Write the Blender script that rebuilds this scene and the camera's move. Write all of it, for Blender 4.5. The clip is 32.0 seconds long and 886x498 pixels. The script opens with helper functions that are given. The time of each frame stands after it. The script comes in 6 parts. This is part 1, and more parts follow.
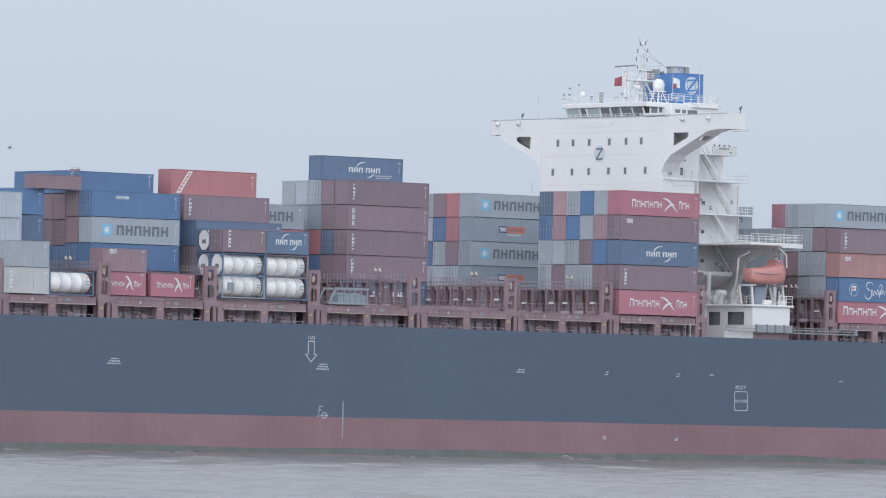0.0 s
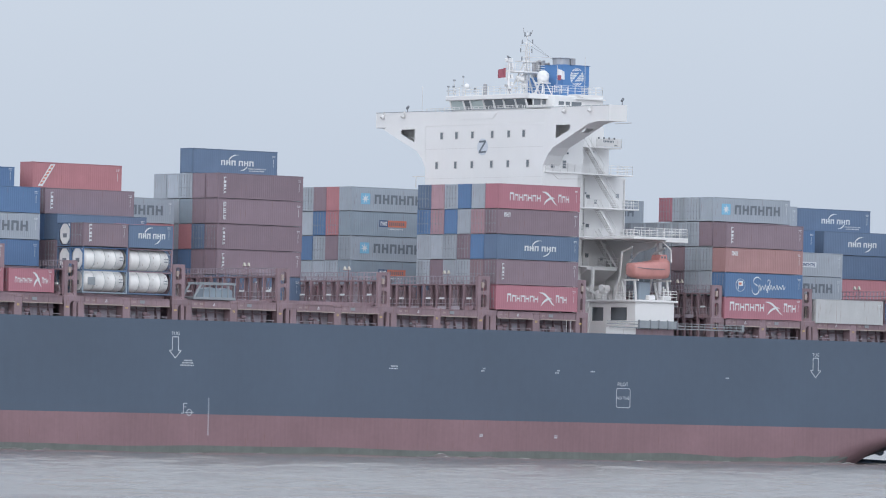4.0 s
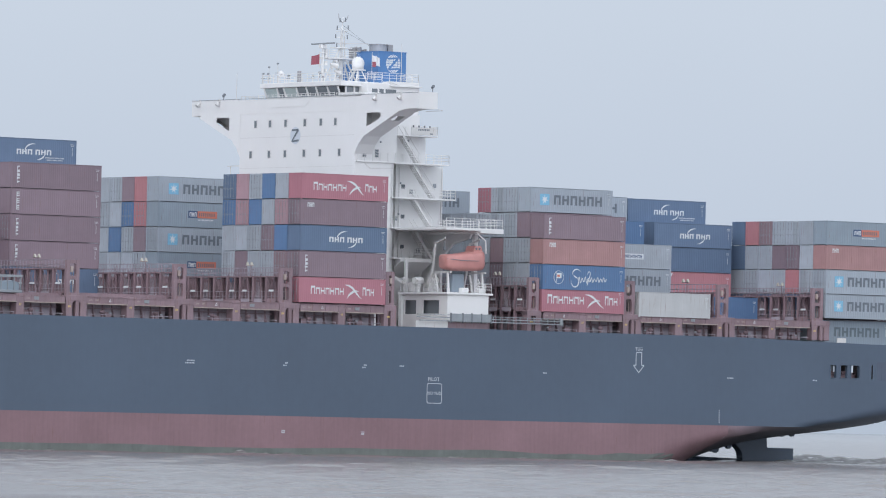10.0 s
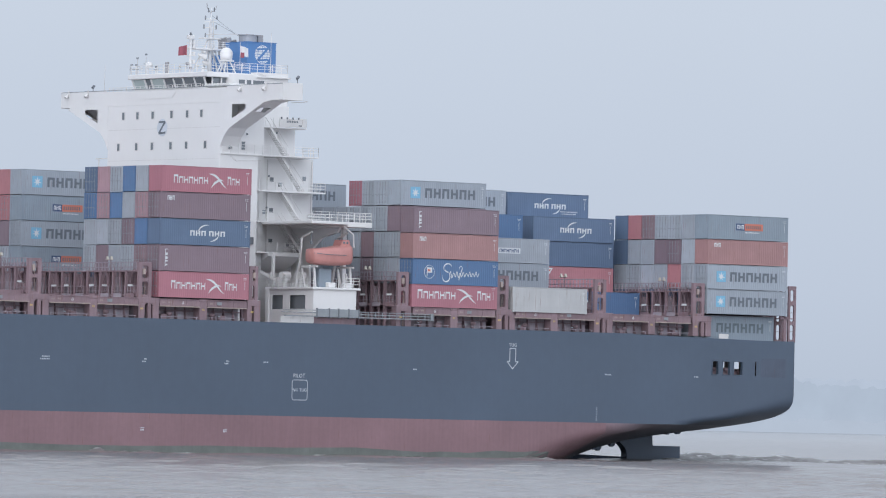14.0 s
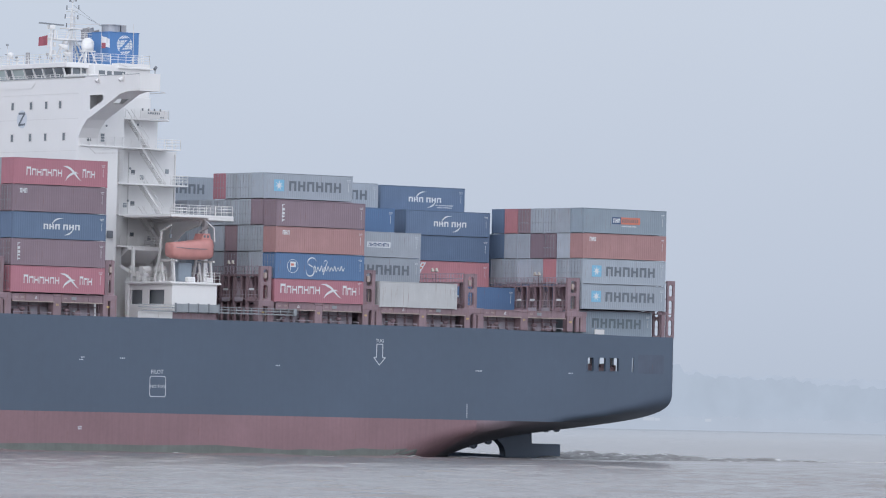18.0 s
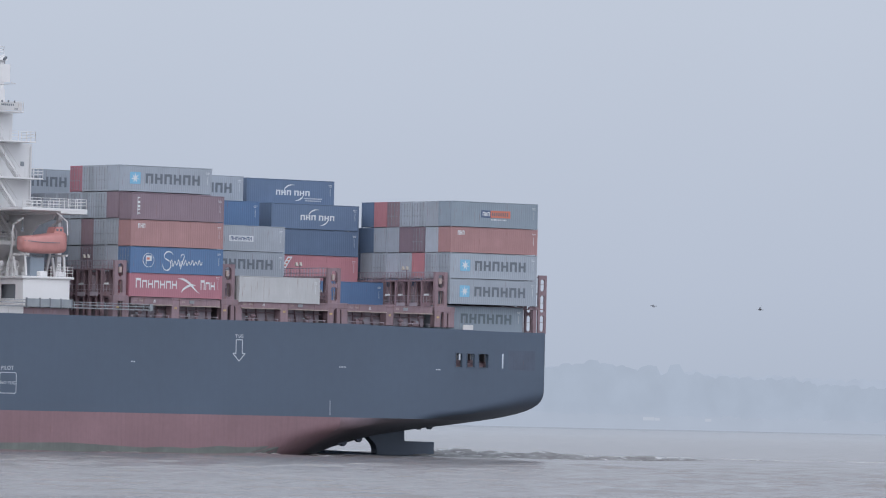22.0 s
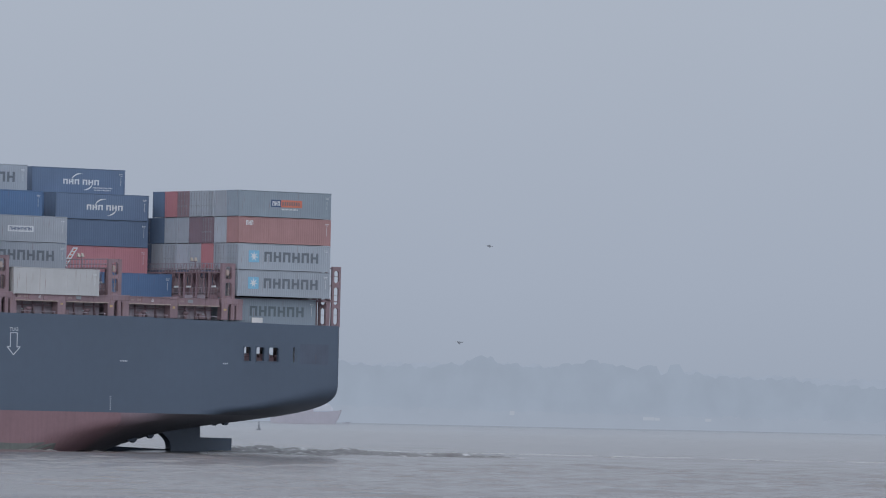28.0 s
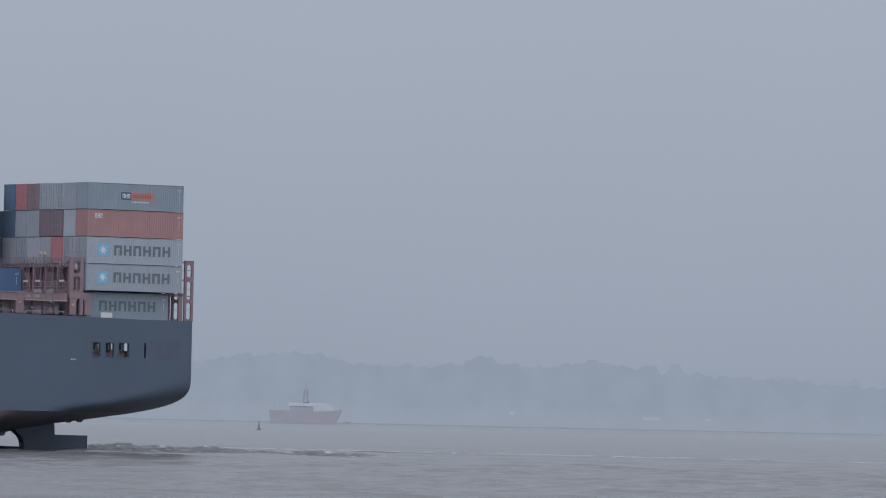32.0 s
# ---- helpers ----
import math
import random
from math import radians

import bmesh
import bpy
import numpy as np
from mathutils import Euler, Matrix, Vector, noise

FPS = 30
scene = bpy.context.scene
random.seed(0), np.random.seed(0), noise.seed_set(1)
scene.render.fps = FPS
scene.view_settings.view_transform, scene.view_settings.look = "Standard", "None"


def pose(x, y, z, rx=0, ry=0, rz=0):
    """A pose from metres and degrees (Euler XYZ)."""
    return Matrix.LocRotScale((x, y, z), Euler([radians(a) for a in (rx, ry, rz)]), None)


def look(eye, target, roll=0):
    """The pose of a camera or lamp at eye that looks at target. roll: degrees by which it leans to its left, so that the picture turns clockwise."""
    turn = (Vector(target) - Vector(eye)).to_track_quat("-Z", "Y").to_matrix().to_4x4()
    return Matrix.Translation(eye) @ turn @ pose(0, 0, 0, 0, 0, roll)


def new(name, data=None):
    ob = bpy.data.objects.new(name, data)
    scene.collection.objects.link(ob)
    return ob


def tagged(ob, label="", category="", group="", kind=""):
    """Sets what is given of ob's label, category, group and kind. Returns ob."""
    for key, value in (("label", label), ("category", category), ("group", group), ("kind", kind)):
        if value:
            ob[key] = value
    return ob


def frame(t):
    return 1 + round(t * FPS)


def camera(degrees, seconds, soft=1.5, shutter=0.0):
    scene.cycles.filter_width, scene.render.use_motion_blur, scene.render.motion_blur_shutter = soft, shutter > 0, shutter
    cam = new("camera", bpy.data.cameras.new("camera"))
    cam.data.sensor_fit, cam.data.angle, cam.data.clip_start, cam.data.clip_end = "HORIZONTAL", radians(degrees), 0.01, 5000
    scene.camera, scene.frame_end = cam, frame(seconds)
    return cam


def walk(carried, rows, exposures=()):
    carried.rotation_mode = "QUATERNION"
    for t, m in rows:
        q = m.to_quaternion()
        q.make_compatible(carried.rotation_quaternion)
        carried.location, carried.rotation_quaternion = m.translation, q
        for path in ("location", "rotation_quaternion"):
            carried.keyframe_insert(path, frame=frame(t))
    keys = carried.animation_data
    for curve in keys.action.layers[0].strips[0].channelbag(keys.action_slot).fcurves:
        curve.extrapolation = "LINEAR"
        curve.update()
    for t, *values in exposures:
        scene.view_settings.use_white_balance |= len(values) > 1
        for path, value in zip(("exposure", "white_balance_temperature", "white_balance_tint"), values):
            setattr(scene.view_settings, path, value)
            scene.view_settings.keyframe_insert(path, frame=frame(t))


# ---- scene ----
# The camera stands on the bank and looks across the river; the ship passes before it.
EYE = 4.606
cam = camera(7.4619, 32.0, soft=1.1)
STAND = look((0, 0, EYE), (0, 100, EYE + 100 * math.tan(radians(1.4159))), 1.2501)
walk(cam, [(0.0, STAND), (32.0, STAND)],
     exposures=[(0.0, 0.03, 6500, 10), (8.0, 0.02, 6480, 10), (14.0, 0.0, 6460, 11), (18.0, -0.03, 6480, 12), (20.0, -0.13, 6470, 12.5), (22.0, -0.16, 6450, 13), (23.0, -0.25, 6440, 13), (25.0, -0.37, 6420, 13),
                (28.0, -0.53, 6390, 12), (29.0, -0.67, 6380, 12), (30.0, -0.69, 6380, 12), (31.0, -0.67, 6380, 12), (32.0, -0.66, 6380, 12)])


def ship_pose(t):
    """Where the ship's own frame (x aft, y to starboard from the port side, z up from the water) stands at t seconds."""
    way = 5.05848 * t + 0.004695 * t * t
    turn = 0.684131 + -0.0024347 * t
    course = 0.684131 + -0.0012174 * t + 0.100950
    return pose(34.2434 - way * math.cos(course), 808.015 - way * math.sin(course), 0, 0, 0, math.degrees(turn))


TIMES = [0, 2, 4, 6, 8, 10, 12, 14, 16, 18, 20, 22, 24, 26, 28, 30, 32]
CARRIED = []          # (thing, its place in the ship's frame), keyed at the end of the file

# ---- sky and light: a bright overcast day ----
world = bpy.data.worlds.new("overcast")
scene.world = world
world.use_nodes = True
wn, wl = world.node_tree.nodes, world.node_tree.links
wn.clear()
w_out = wn.new("ShaderNodeOutputWorld")
w_bg = wn.new("ShaderNodeBackground")
w_tc = wn.new("ShaderNodeTexCoord")
w_sep = wn.new("ShaderNodeSeparateXYZ")
w_ramp = wn.new("ShaderNodeValToRGB")
w_sky = wn.new("ShaderNodeTexSky")
w_sky.sky_type, w_sky.sun_disc = "NISHITA", False
w_sky.sun_elevation, w_sky.sun_rotation, w_sky.air_density, w_sky.dust_density = radians(32), radians(190), 1.0, 6.0
w_scale = wn.new("ShaderNodeVectorMath")
w_scale.operation = "SCALE"
w_scale.inputs["Scale"].default_value = 0.012
w_add = wn.new("ShaderNodeVectorMath")
w_add.operation = "ADD"
ramp = w_ramp.color_ramp
ramp.elements[0].position, ramp.elements[0].color = 0.0, (0.462, 0.535, 0.642, 1)
ramp.elements[1].position, ramp.elements[1].color = 1.0, (0.72, 0.78, 0.86, 1)
mid = ramp.elements.new(0.06)
mid.color = (0.572, 0.645, 0.75, 1)
low = ramp.elements.new(0.02)
low.color = (0.515, 0.588, 0.7, 1)
w_noise = wn.new("ShaderNodeTexNoise")
w_noise.inputs["Scale"].default_value, w_noise.inputs["Detail"].default_value = 9.0, 3.0
w_var = wn.new("ShaderNodeMapRange")
w_var.inputs["To Min"].default_value, w_var.inputs["To Max"].default_value = 0.955, 1.045
w_mul = wn.new("ShaderNodeVectorMath")
w_mul.operation = "SCALE"
wl.new(w_tc.outputs["Generated"], w_sep.inputs[0])
wl.new(w_sep.outputs["Z"], w_ramp.inputs["Fac"])
wl.new(w_tc.outputs["Generated"], w_noise.inputs["Vector"])
wl.new(w_noise.outputs["Fac"], w_var.inputs["Value"])
wl.new(w_ramp.outputs["Color"], w_mul.inputs[0])
wl.new(w_var.outputs["Result"], w_mul.inputs["Scale"])
wl.new(w_sky.outputs["Color"], w_scale.inputs[0])
wl.new(w_scale.outputs[0], w_add.inputs[0])
# the veiled sun stands behind the viewer: the sky brightens smoothly towards it
w_side = wn.new("ShaderNodeMapRange")
w_side.interpolation_type = "SMOOTHSTEP"
w_side.inputs["From Min"].default_value, w_side.inputs["From Max"].default_value = 0.25, -1.0
w_side.inputs["To Min"].default_value, w_side.inputs["To Max"].default_value = 1.0, 2.15
w_glow = wn.new("ShaderNodeVectorMath")
w_glow.operation = "SCALE"
wl.new(w_sep.outputs["Y"], w_side.inputs["Value"])
wl.new(w_mul.outputs[0], w_glow.inputs[0])
wl.new(w_side.outputs["Result"], w_glow.inputs["Scale"])
wl.new(w_glow.outputs[0], w_add.inputs[1])
wl.new(w_add.outputs[0], w_bg.inputs["Color"])
wl.new(w_bg.outputs[0], w_out.inputs["Surface"])

sun = new("sun", bpy.data.lights.new("sun", "SUN"))
sun.data.energy, sun.data.angle, sun.data.color = 0.5, radians(70), (1.0, 0.975, 0.94)
sun.matrix_world = look((-120, -660, 420), (0, 0, 0))


# ---- materials ----
def material(name):
    m = bpy.data.materials.new(name)
    m.use_nodes = True
    return m, m.node_tree.nodes, m.node_tree.links, m.node_tree.nodes["Principled BSDF"]


HAZE_TINT = (0.40, 0.455, 0.56)      # distance haze as a tint, mixed into paints to pale them


def hazed(rgb, k):
    return tuple(c * (1 - k) + p * k for c, p in zip(rgb, HAZE_TINT))


def paint(name, rgb, rough=0.55, wear=0.12, rust=0.0, scale=0.6, metal=0.0, vary=0.0, sheen=0.5, bump=0.02, streak=0.5):
    """Painted steel: broad blotches, fine grain, run-down streaks and, where asked, patches of rust."""
    m, n, l, b = material(name)
    tc = n.new("ShaderNodeTexCoord")
    big = n.new("ShaderNodeTexNoise")
    big.inputs["Scale"].default_value, big.inputs["Detail"].default_value = scale, 4
    fine = n.new("ShaderNodeTexNoise")
    fine.inputs["Scale"].default_value, fine.inputs["Detail"].default_value = scale * 14, 3
    mp = n.new("ShaderNodeMapping")
    mp.inputs["Scale"].default_value = (2.2, 2.2, 0.12)
    run = n.new("ShaderNodeTexNoise")
    run.inputs["Scale"].default_value, run.inputs["Detail"].default_value = 1.3, 5
    l.new(tc.outputs["Object"], big.inputs["Vector"])
    l.new(tc.outputs["Object"], fine.inputs["Vector"])
    l.new(tc.outputs["Object"], mp.inputs["Vector"])
    l.new(mp.outputs[0], run.inputs["Vector"])
    s1 = n.new("ShaderNodeMath")
    s1.operation = "MULTIPLY_ADD"
    l.new(run.outputs["Fac"], s1.inputs[0])
    s1.inputs[1].default_value = streak
    l.new(big.outputs["Fac"], s1.inputs[2])
    s2 = n.new("ShaderNodeMath")
    s2.operation = "MULTIPLY_ADD"
    l.new(fine.outputs["Fac"], s2.inputs[0])
    s2.inputs[1].default_value = 0.35
    l.new(s1.outputs[0], s2.inputs[2])
    rng = n.new("ShaderNodeMapRange")
    rng.inputs["From Min"].default_value, rng.inputs["From Max"].default_value = 0.55, 1.3
    rng.inputs["To Min"].default_value, rng.inputs["To Max"].default_value = 1 - wear, 1 + wear
    l.new(s2.outputs[0], rng.inputs["Value"])
    info = n.new("ShaderNodeObjectInfo")
    hsv = n.new("ShaderNodeHueSaturation")
    hsv.inputs["Color"].default_value = (*rgb, 1)
    vr = n.new("ShaderNodeMath")
    vr.operation = "MULTIPLY_ADD"
    vr.inputs[1].default_value, vr.inputs[2].default_value = vary, 1 - vary / 2
    l.new(info.outputs["Random"], vr.inputs[0])
    vm = n.new("ShaderNodeMath")
    vm.operation = "MULTIPLY"
    l.new(vr.outputs[0], vm.inputs[0])
    l.new(rng.outputs[0], vm.inputs[1])
    l.new(vm.outputs[0], hsv.inputs["Value"])
    col = hsv.outputs["Color"]
    if rust:
        rn = n.new("ShaderNodeTexNoise")
        rn.inputs["Scale"].default_value, rn.inputs["Detail"].default_value = 2.7, 8
        l.new(mp.outputs[0], rn.inputs["Vector"])
        rr = n.new("ShaderNodeMapRange")
        rr.inputs["From Min"].default_value, rr.inputs["From Max"].default_value = 0.66 - rust, 0.78
        l.new(rn.outputs["Fac"], rr.inputs["Value"])
        mx = n.new("ShaderNodeMix")
        mx.data_type = "RGBA"
        mx.inputs["B"].default_value = (0.2, 0.1, 0.07, 1)
        l.new(rr.outputs[0], mx.inputs["Factor"])
        l.new(col, mx.inputs["A"])
        col = mx.outputs["Result"]
    l.new(col, b.inputs["Base Color"])
    b.inputs["Roughness"].default_value, b.inputs["Metallic"].default_value = rough, metal
    b.inputs["Specular IOR Level"].default_value = sheen
    bp = n.new("ShaderNodeBump")
    bp.inputs["Strength"].default_value, bp.inputs["Distance"].default_value = 0.35, bump
    l.new(s2.outputs[0], bp.inputs["Height"])
    l.new(bp.outputs[0], b.inputs["Normal"])
    return m


# hull and deck; the antifouling red has distance haze in its tone
NAVY = paint("hull_navy_paint", (0.075, 0.107, 0.157), 0.5, 0.12, 0.0, 0.06, sheen=0.8, streak=0.25, bump=0.004)
BOOT = paint("hull_red_antifouling", (0.25, 0.15, 0.168), 0.6, 0.2, 0.02, 0.12, sheen=0.6, streak=0.5, bump=0.004)
WEED = paint("waterline_weed", (0.15, 0.165, 0.155), 0.7, 0.3, 0.0, 0.5)
DECKRED = paint("oxide_red_deck_paint", (0.262, 0.185, 0.208), 0.6, 0.22, 0.06, 0.5, vary=0.2)
# paler than the deck red: haze painted in to lift shaded recesses
DECKHAZE = paint("hazed_oxide_paint", (0.34, 0.305, 0.345), 0.65, 0.25, 0.05, 0.5, vary=0.2)
WHITE = paint("house_white_paint", (0.78, 0.775, 0.775), 0.5, 0.035, 0.0, 0.3, streak=0.3)
WHITE2 = paint("worn_white_paint", (0.66, 0.65, 0.645), 0.5, 0.1, 0.03, 0.6, vary=0.1)
GREYST = paint("galvanised_grey", (0.3, 0.325, 0.35), 0.5, 0.15, 0.0, 0.8, metal=0.2)
DARKST = paint("dark_grey_steel", (0.17, 0.185, 0.21), 0.5, 0.15, 0.0, 0.8)
STACK = paint("sooty_grey_steel", (0.36, 0.36, 0.375), 0.5, 0.25, 0.06, 0.7)
FUNNEL = paint("funnel_blue_paint", hazed((0.06, 0.2, 0.47), 0.1), 0.45, 0.08, 0.0, 0.4)
ORANGE = paint("lifeboat_orange", hazed((0.62, 0.2, 0.14), 0.25), 0.4, 0.12, 0.0, 0.7)
MARK = paint("white_hull_marking", (0.62, 0.66, 0.7), 0.6, 0.15, 0.0, 2.0)
TAN = paint("tan_and_lit_lip_paint", (0.42, 0.34, 0.31), 0.6, 0.2, 0.04, 1.0)
YELLOW = paint("faded_yellow_paint", (0.55, 0.4, 0.16), 0.5, 0.15, 0.0, 2.0)
REDFLAG = paint("red_flag_cloth", (0.33, 0.1, 0.13), 0.9, 0.1, 0.0, 2.0)
CLOTH = paint("white_flag_cloth", (0.75, 0.75, 0.78), 0.9, 0.1, 0.0, 2.0)
BIRD = paint("grey_feathers", (0.16, 0.17, 0.19), 0.8, 0.2, 0.0, 9.0)
GLASS, g_n, g_l, g_b = material("dark_window_glass")
g_b.inputs["Base Color"].default_value, g_b.inputs["Roughness"].default_value = (0.16, 0.18, 0.2, 1), 0.12
g_b.inputs["Specular IOR Level"].default_value = 0.8
GLASS_T, g_n, g_l, g_b = material("green_window_glass")
g_b.inputs["Base Color"].default_value, g_b.inputs["Roughness"].default_value = (0.46, 0.53, 0.53, 1), 0.1

# container paints, most with distance haze mixed into the base colour
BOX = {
    "grey": paint("container_grey", hazed((0.315, 0.35, 0.375), 0.36), 0.55, 0.1, 0.02, 0.5, vary=0.12),
    "light": paint("container_light_grey", hazed((0.37, 0.4, 0.425), 0.33), 0.55, 0.12, 0.03, 0.6, vary=0.25),
    "teal": paint("container_teal_grey", hazed((0.2, 0.255, 0.285), 0.33), 0.55, 0.1, 0.02, 0.5, vary=0.12),
    "navy": paint("container_navy", hazed((0.03, 0.085, 0.175), 0.25), 0.5, 0.1, 0.0, 0.5, vary=0.15),
    "blue": paint("container_blue", hazed((0.035, 0.13, 0.3), 0.2), 0.5, 0.1, 0.01, 0.5, vary=0.2),
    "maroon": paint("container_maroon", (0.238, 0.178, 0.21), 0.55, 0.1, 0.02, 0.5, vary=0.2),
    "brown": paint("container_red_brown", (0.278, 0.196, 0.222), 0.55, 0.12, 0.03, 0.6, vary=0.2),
    "red": paint("container_red", hazed((0.44, 0.09, 0.11), 0.26), 0.5, 0.08, 0.0, 0.5, vary=0.08),
    "orange": paint("container_orange_red", hazed((0.47, 0.12, 0.115), 0.24), 0.5, 0.1, 0.01, 0.5, vary=0.15),
    "rust": paint("container_orange_brown", hazed((0.42, 0.2, 0.21), 0.27), 0.55, 0.12, 0.04, 0.6, vary=0.15),
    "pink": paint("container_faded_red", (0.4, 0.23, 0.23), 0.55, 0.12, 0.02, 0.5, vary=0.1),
    "white": paint("container_off_white", hazed((0.52, 0.515, 0.5), 0.2), 0.5, 0.1, 0.05, 0.5, vary=0.05),
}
INK = {
    "pale": paint("pale_emblem", (0.6, 0.62, 0.65), 0.6, 0.1, 0.0, 2.0),
    "white": paint("white_lettering", (0.68, 0.71, 0.73), 0.6, 0.1, 0.0, 2.0),
    "dark": paint("dark_lettering", (0.15, 0.175, 0.205), 0.6, 0.1, 0.0, 2.0),
    "sky": paint("pale_blue_sign", (0.22, 0.48, 0.66), 0.6, 0.05, 0.0, 2.0),
    "navy": paint("navy_sign", (0.06, 0.1, 0.2), 0.6, 0.05, 0.0, 2.0),
    "orange": paint("orange_sign", (0.6, 0.2, 0.14), 0.6, 0.05, 0.0, 2.0),
    "yellow": paint("yellow_sticker", (0.75, 0.6, 0.3), 0.6, 0.05, 0.0, 2.0),
    "ghost": paint("dim_dark_lettering", (0.13, 0.165, 0.19), 0.6, 0.1, 0.0, 2.0),
}


# ---- mesh tools ----
class Mesh:
    """Collects faces for one mesh."""

    def __init__(self):
        self.v, self.f = [], []

    def add(self, verts, faces):
        k = len(self.v)
        self.v += [tuple(p) for p in verts]
        self.f += [tuple(i + k for i in q) for q in faces]
        return self

    def box(self, x0, y0, z0, x1, y1, z1, bevel=0.0):
        if bevel:
            c, e = [(x0, x1), (y0, y1), (z0, z1)], bevel
            bm = bmesh.new()
            bmesh.ops.create_cube(bm, size=1)
            for q in bm.verts:
                q.co = Vector([c[i][q.co[i] > 0] for i in range(3)])
            bmesh.ops.bevel(bm, geom=bm.edges[:], offset=e, segments=1, affect="EDGES")
            bm.verts.index_update()
            self.add([q.co for q in bm.verts], [[q.index for q in g.verts] for g in bm.faces])
            bm.free()
            return self
        return self.add([(x, y, z) for z in (z0, z1) for y in (y0, y1) for x in (x0, x1)],
                        [(0, 2, 3, 1), (4, 5, 7, 6), (0, 1, 5, 4), (2, 6, 7, 3), (0, 4, 6, 2), (1, 3, 7, 5)])

    def rod(self, a, b, r, r2=None, n=6, caps=True):
        a, b = Vector(a), Vector(b)
        r2 = r if r2 is None else r2
        q = (b - a).to_track_quat("Z", "Y")
        ring = [q @ Vector((math.cos(2 * math.pi * i / n), math.sin(2 * math.pi * i / n), 0)) for i in range(n)]
        fs = [(i, (i + 1) % n, n + (i + 1) % n, n + i) for i in range(n)]
        if caps:
            fs += [tuple(range(n))[::-1], tuple(range(n, 2 * n))]
        return self.add([a + d * r for d in ring] + [b + d * r2 for d in ring], fs)

    def beam(self, a, b, w, h):
        """A square bar from a to b, w wide, h deep."""
        a, b = Vector(a), Vector(b)
        d = (b - a).normalized()
        up = Vector((0, 0, 1)) if abs(d.z) < 0.95 else Vector((1, 0, 0))
        s = d.cross(up).normalized() * w / 2
        u = s.cross(d).normalized() * h / 2
        c = [p + i * s + j * u for p in (a, b) for i, j in ((-1, -1), (1, -1), (1, 1), (-1, 1))]
        return self.add(c, [(0, 1, 5, 4), (1, 2, 6, 5), (2, 3, 7, 6), (3, 0, 4, 7), (3, 2, 1, 0), (4, 5, 6, 7)])

    def prism(self, pts, axis, lo, hi):
        """A flat outline (in the two axes other than axis, in order) drawn out from lo to hi."""
        n = len(pts)

        def place(p, k):
            q = list(p)
            q.insert(axis, k)
            return q
        return self.add([place(p, lo) for p in pts] + [place(p, hi) for p in pts],
                        [(i, (i + 1) % n, n + (i + 1) % n, n + i) for i in range(n)] + [tuple(range(n))[::-1], tuple(range(n, 2 * n))])

    def ball(self, c, rx, ry, rz, n=12, m=8):
        vs = [(c[0] + rx * math.sin(math.pi * j / m) * math.cos(2 * math.pi * i / n), c[1] + ry * math.sin(math.pi * j / m) * math.sin(2 * math.pi * i / n),
               c[2] + rz * math.cos(math.pi * j / m)) for j in range(m + 1) for i in range(n)]
        return self.add(vs, [(j * n + i, (j + 1) * n + i, (j + 1) * n + (i + 1) % n, j * n + (i + 1) % n) for j in range(m) for i in range(n)])

    def data(self, name, mat, smooth=False):
        me = bpy.data.meshes.new(name)
        me.from_pydata(self.v, [], self.f)
        bm = bmesh.new()
        bm.from_mesh(me)
        bmesh.ops.recalc_face_normals(bm, faces=bm.faces)
        bm.to_mesh(me)
        bm.free()
        me.materials.append(mat)
        if smooth:
            me.polygons.foreach_set("use_smooth", [True] * len(me.polygons))
        me.update()
        return me


def part(name, mesh, mat, parent, label="", smooth=False, at=None):
    ob = new(name, mesh.data(name, mat, smooth) if isinstance(mesh, Mesh) else mesh)
    ob.parent = parent
    if at is not None:
        ob.matrix_basis = at
    if label:
        tagged(ob, label)
    return ob


def thing(name, label, category, group="", kind="", at=None, aboard=True):
    """A top-level thing; aboard: it stands at `at` in the ship's frame and moves with the ship."""
    ob = tagged(new(name), label, category, group, kind)
    ob.empty_display_size = 0.2
    at = at or pose(0, 0, 0)
    ob.matrix_basis = ship_pose(0) @ at if aboard else at
    if aboard:
        CARRIED.append((ob, at))
    return ob


def words(text, size, mat, name="lettering"):
    """Flat lettering in the built-in font, 1 cm thick, in the x-z plane, its middle at the origin."""
    cu = bpy.data.curves.new(name, "FONT")
    cu.body, cu.size, cu.extrude, cu.align_x, cu.align_y, cu.resolution_u = text, size, 0.005, "CENTER", "CENTER", 2
    ob = bpy.data.objects.new(name, cu)
    me = bpy.data.meshes.new_from_object(ob)
    bpy.data.objects.remove(ob)
    me.transform(pose(0, 0, 0, 90))
    me.materials.clear()
    me.materials.append(mat)
    me.name = name
    return me

# ---- the ship's hull ----
BEAM, MIDDLE, DECK, REDLINE = 43.4, 21.7, 14.7, 4.32
STERN = 74.6
# station, keel line, height where the side turns upright, fullness of the section
LINES = [(-60, -12, -9, 2.8), (15, -12, -7, 2.8), (25, -11, -2, 2.5), (35, -9.5, 1, 2.0), (40, -8.5, 2.2, 1.4), (45, -7, 3.0, 0.95),
         (50, -3.5, 3.6, 0.7), (55, -1, 4.0, 0.56), (60, 0.8, 4.5, 0.75), (65, 2.12, 5.2, 0.95), (70, 2.92, 6.5, 2.1), (72.5, 3.25, 7.8, 3.2), (74.6, 3.6, 8.7, 4.0)]


def lines_at(x):
    c = np.array(LINES)
    return [float(np.interp(x, c[:, 0], c[:, i])) for i in (1, 2, 3)]


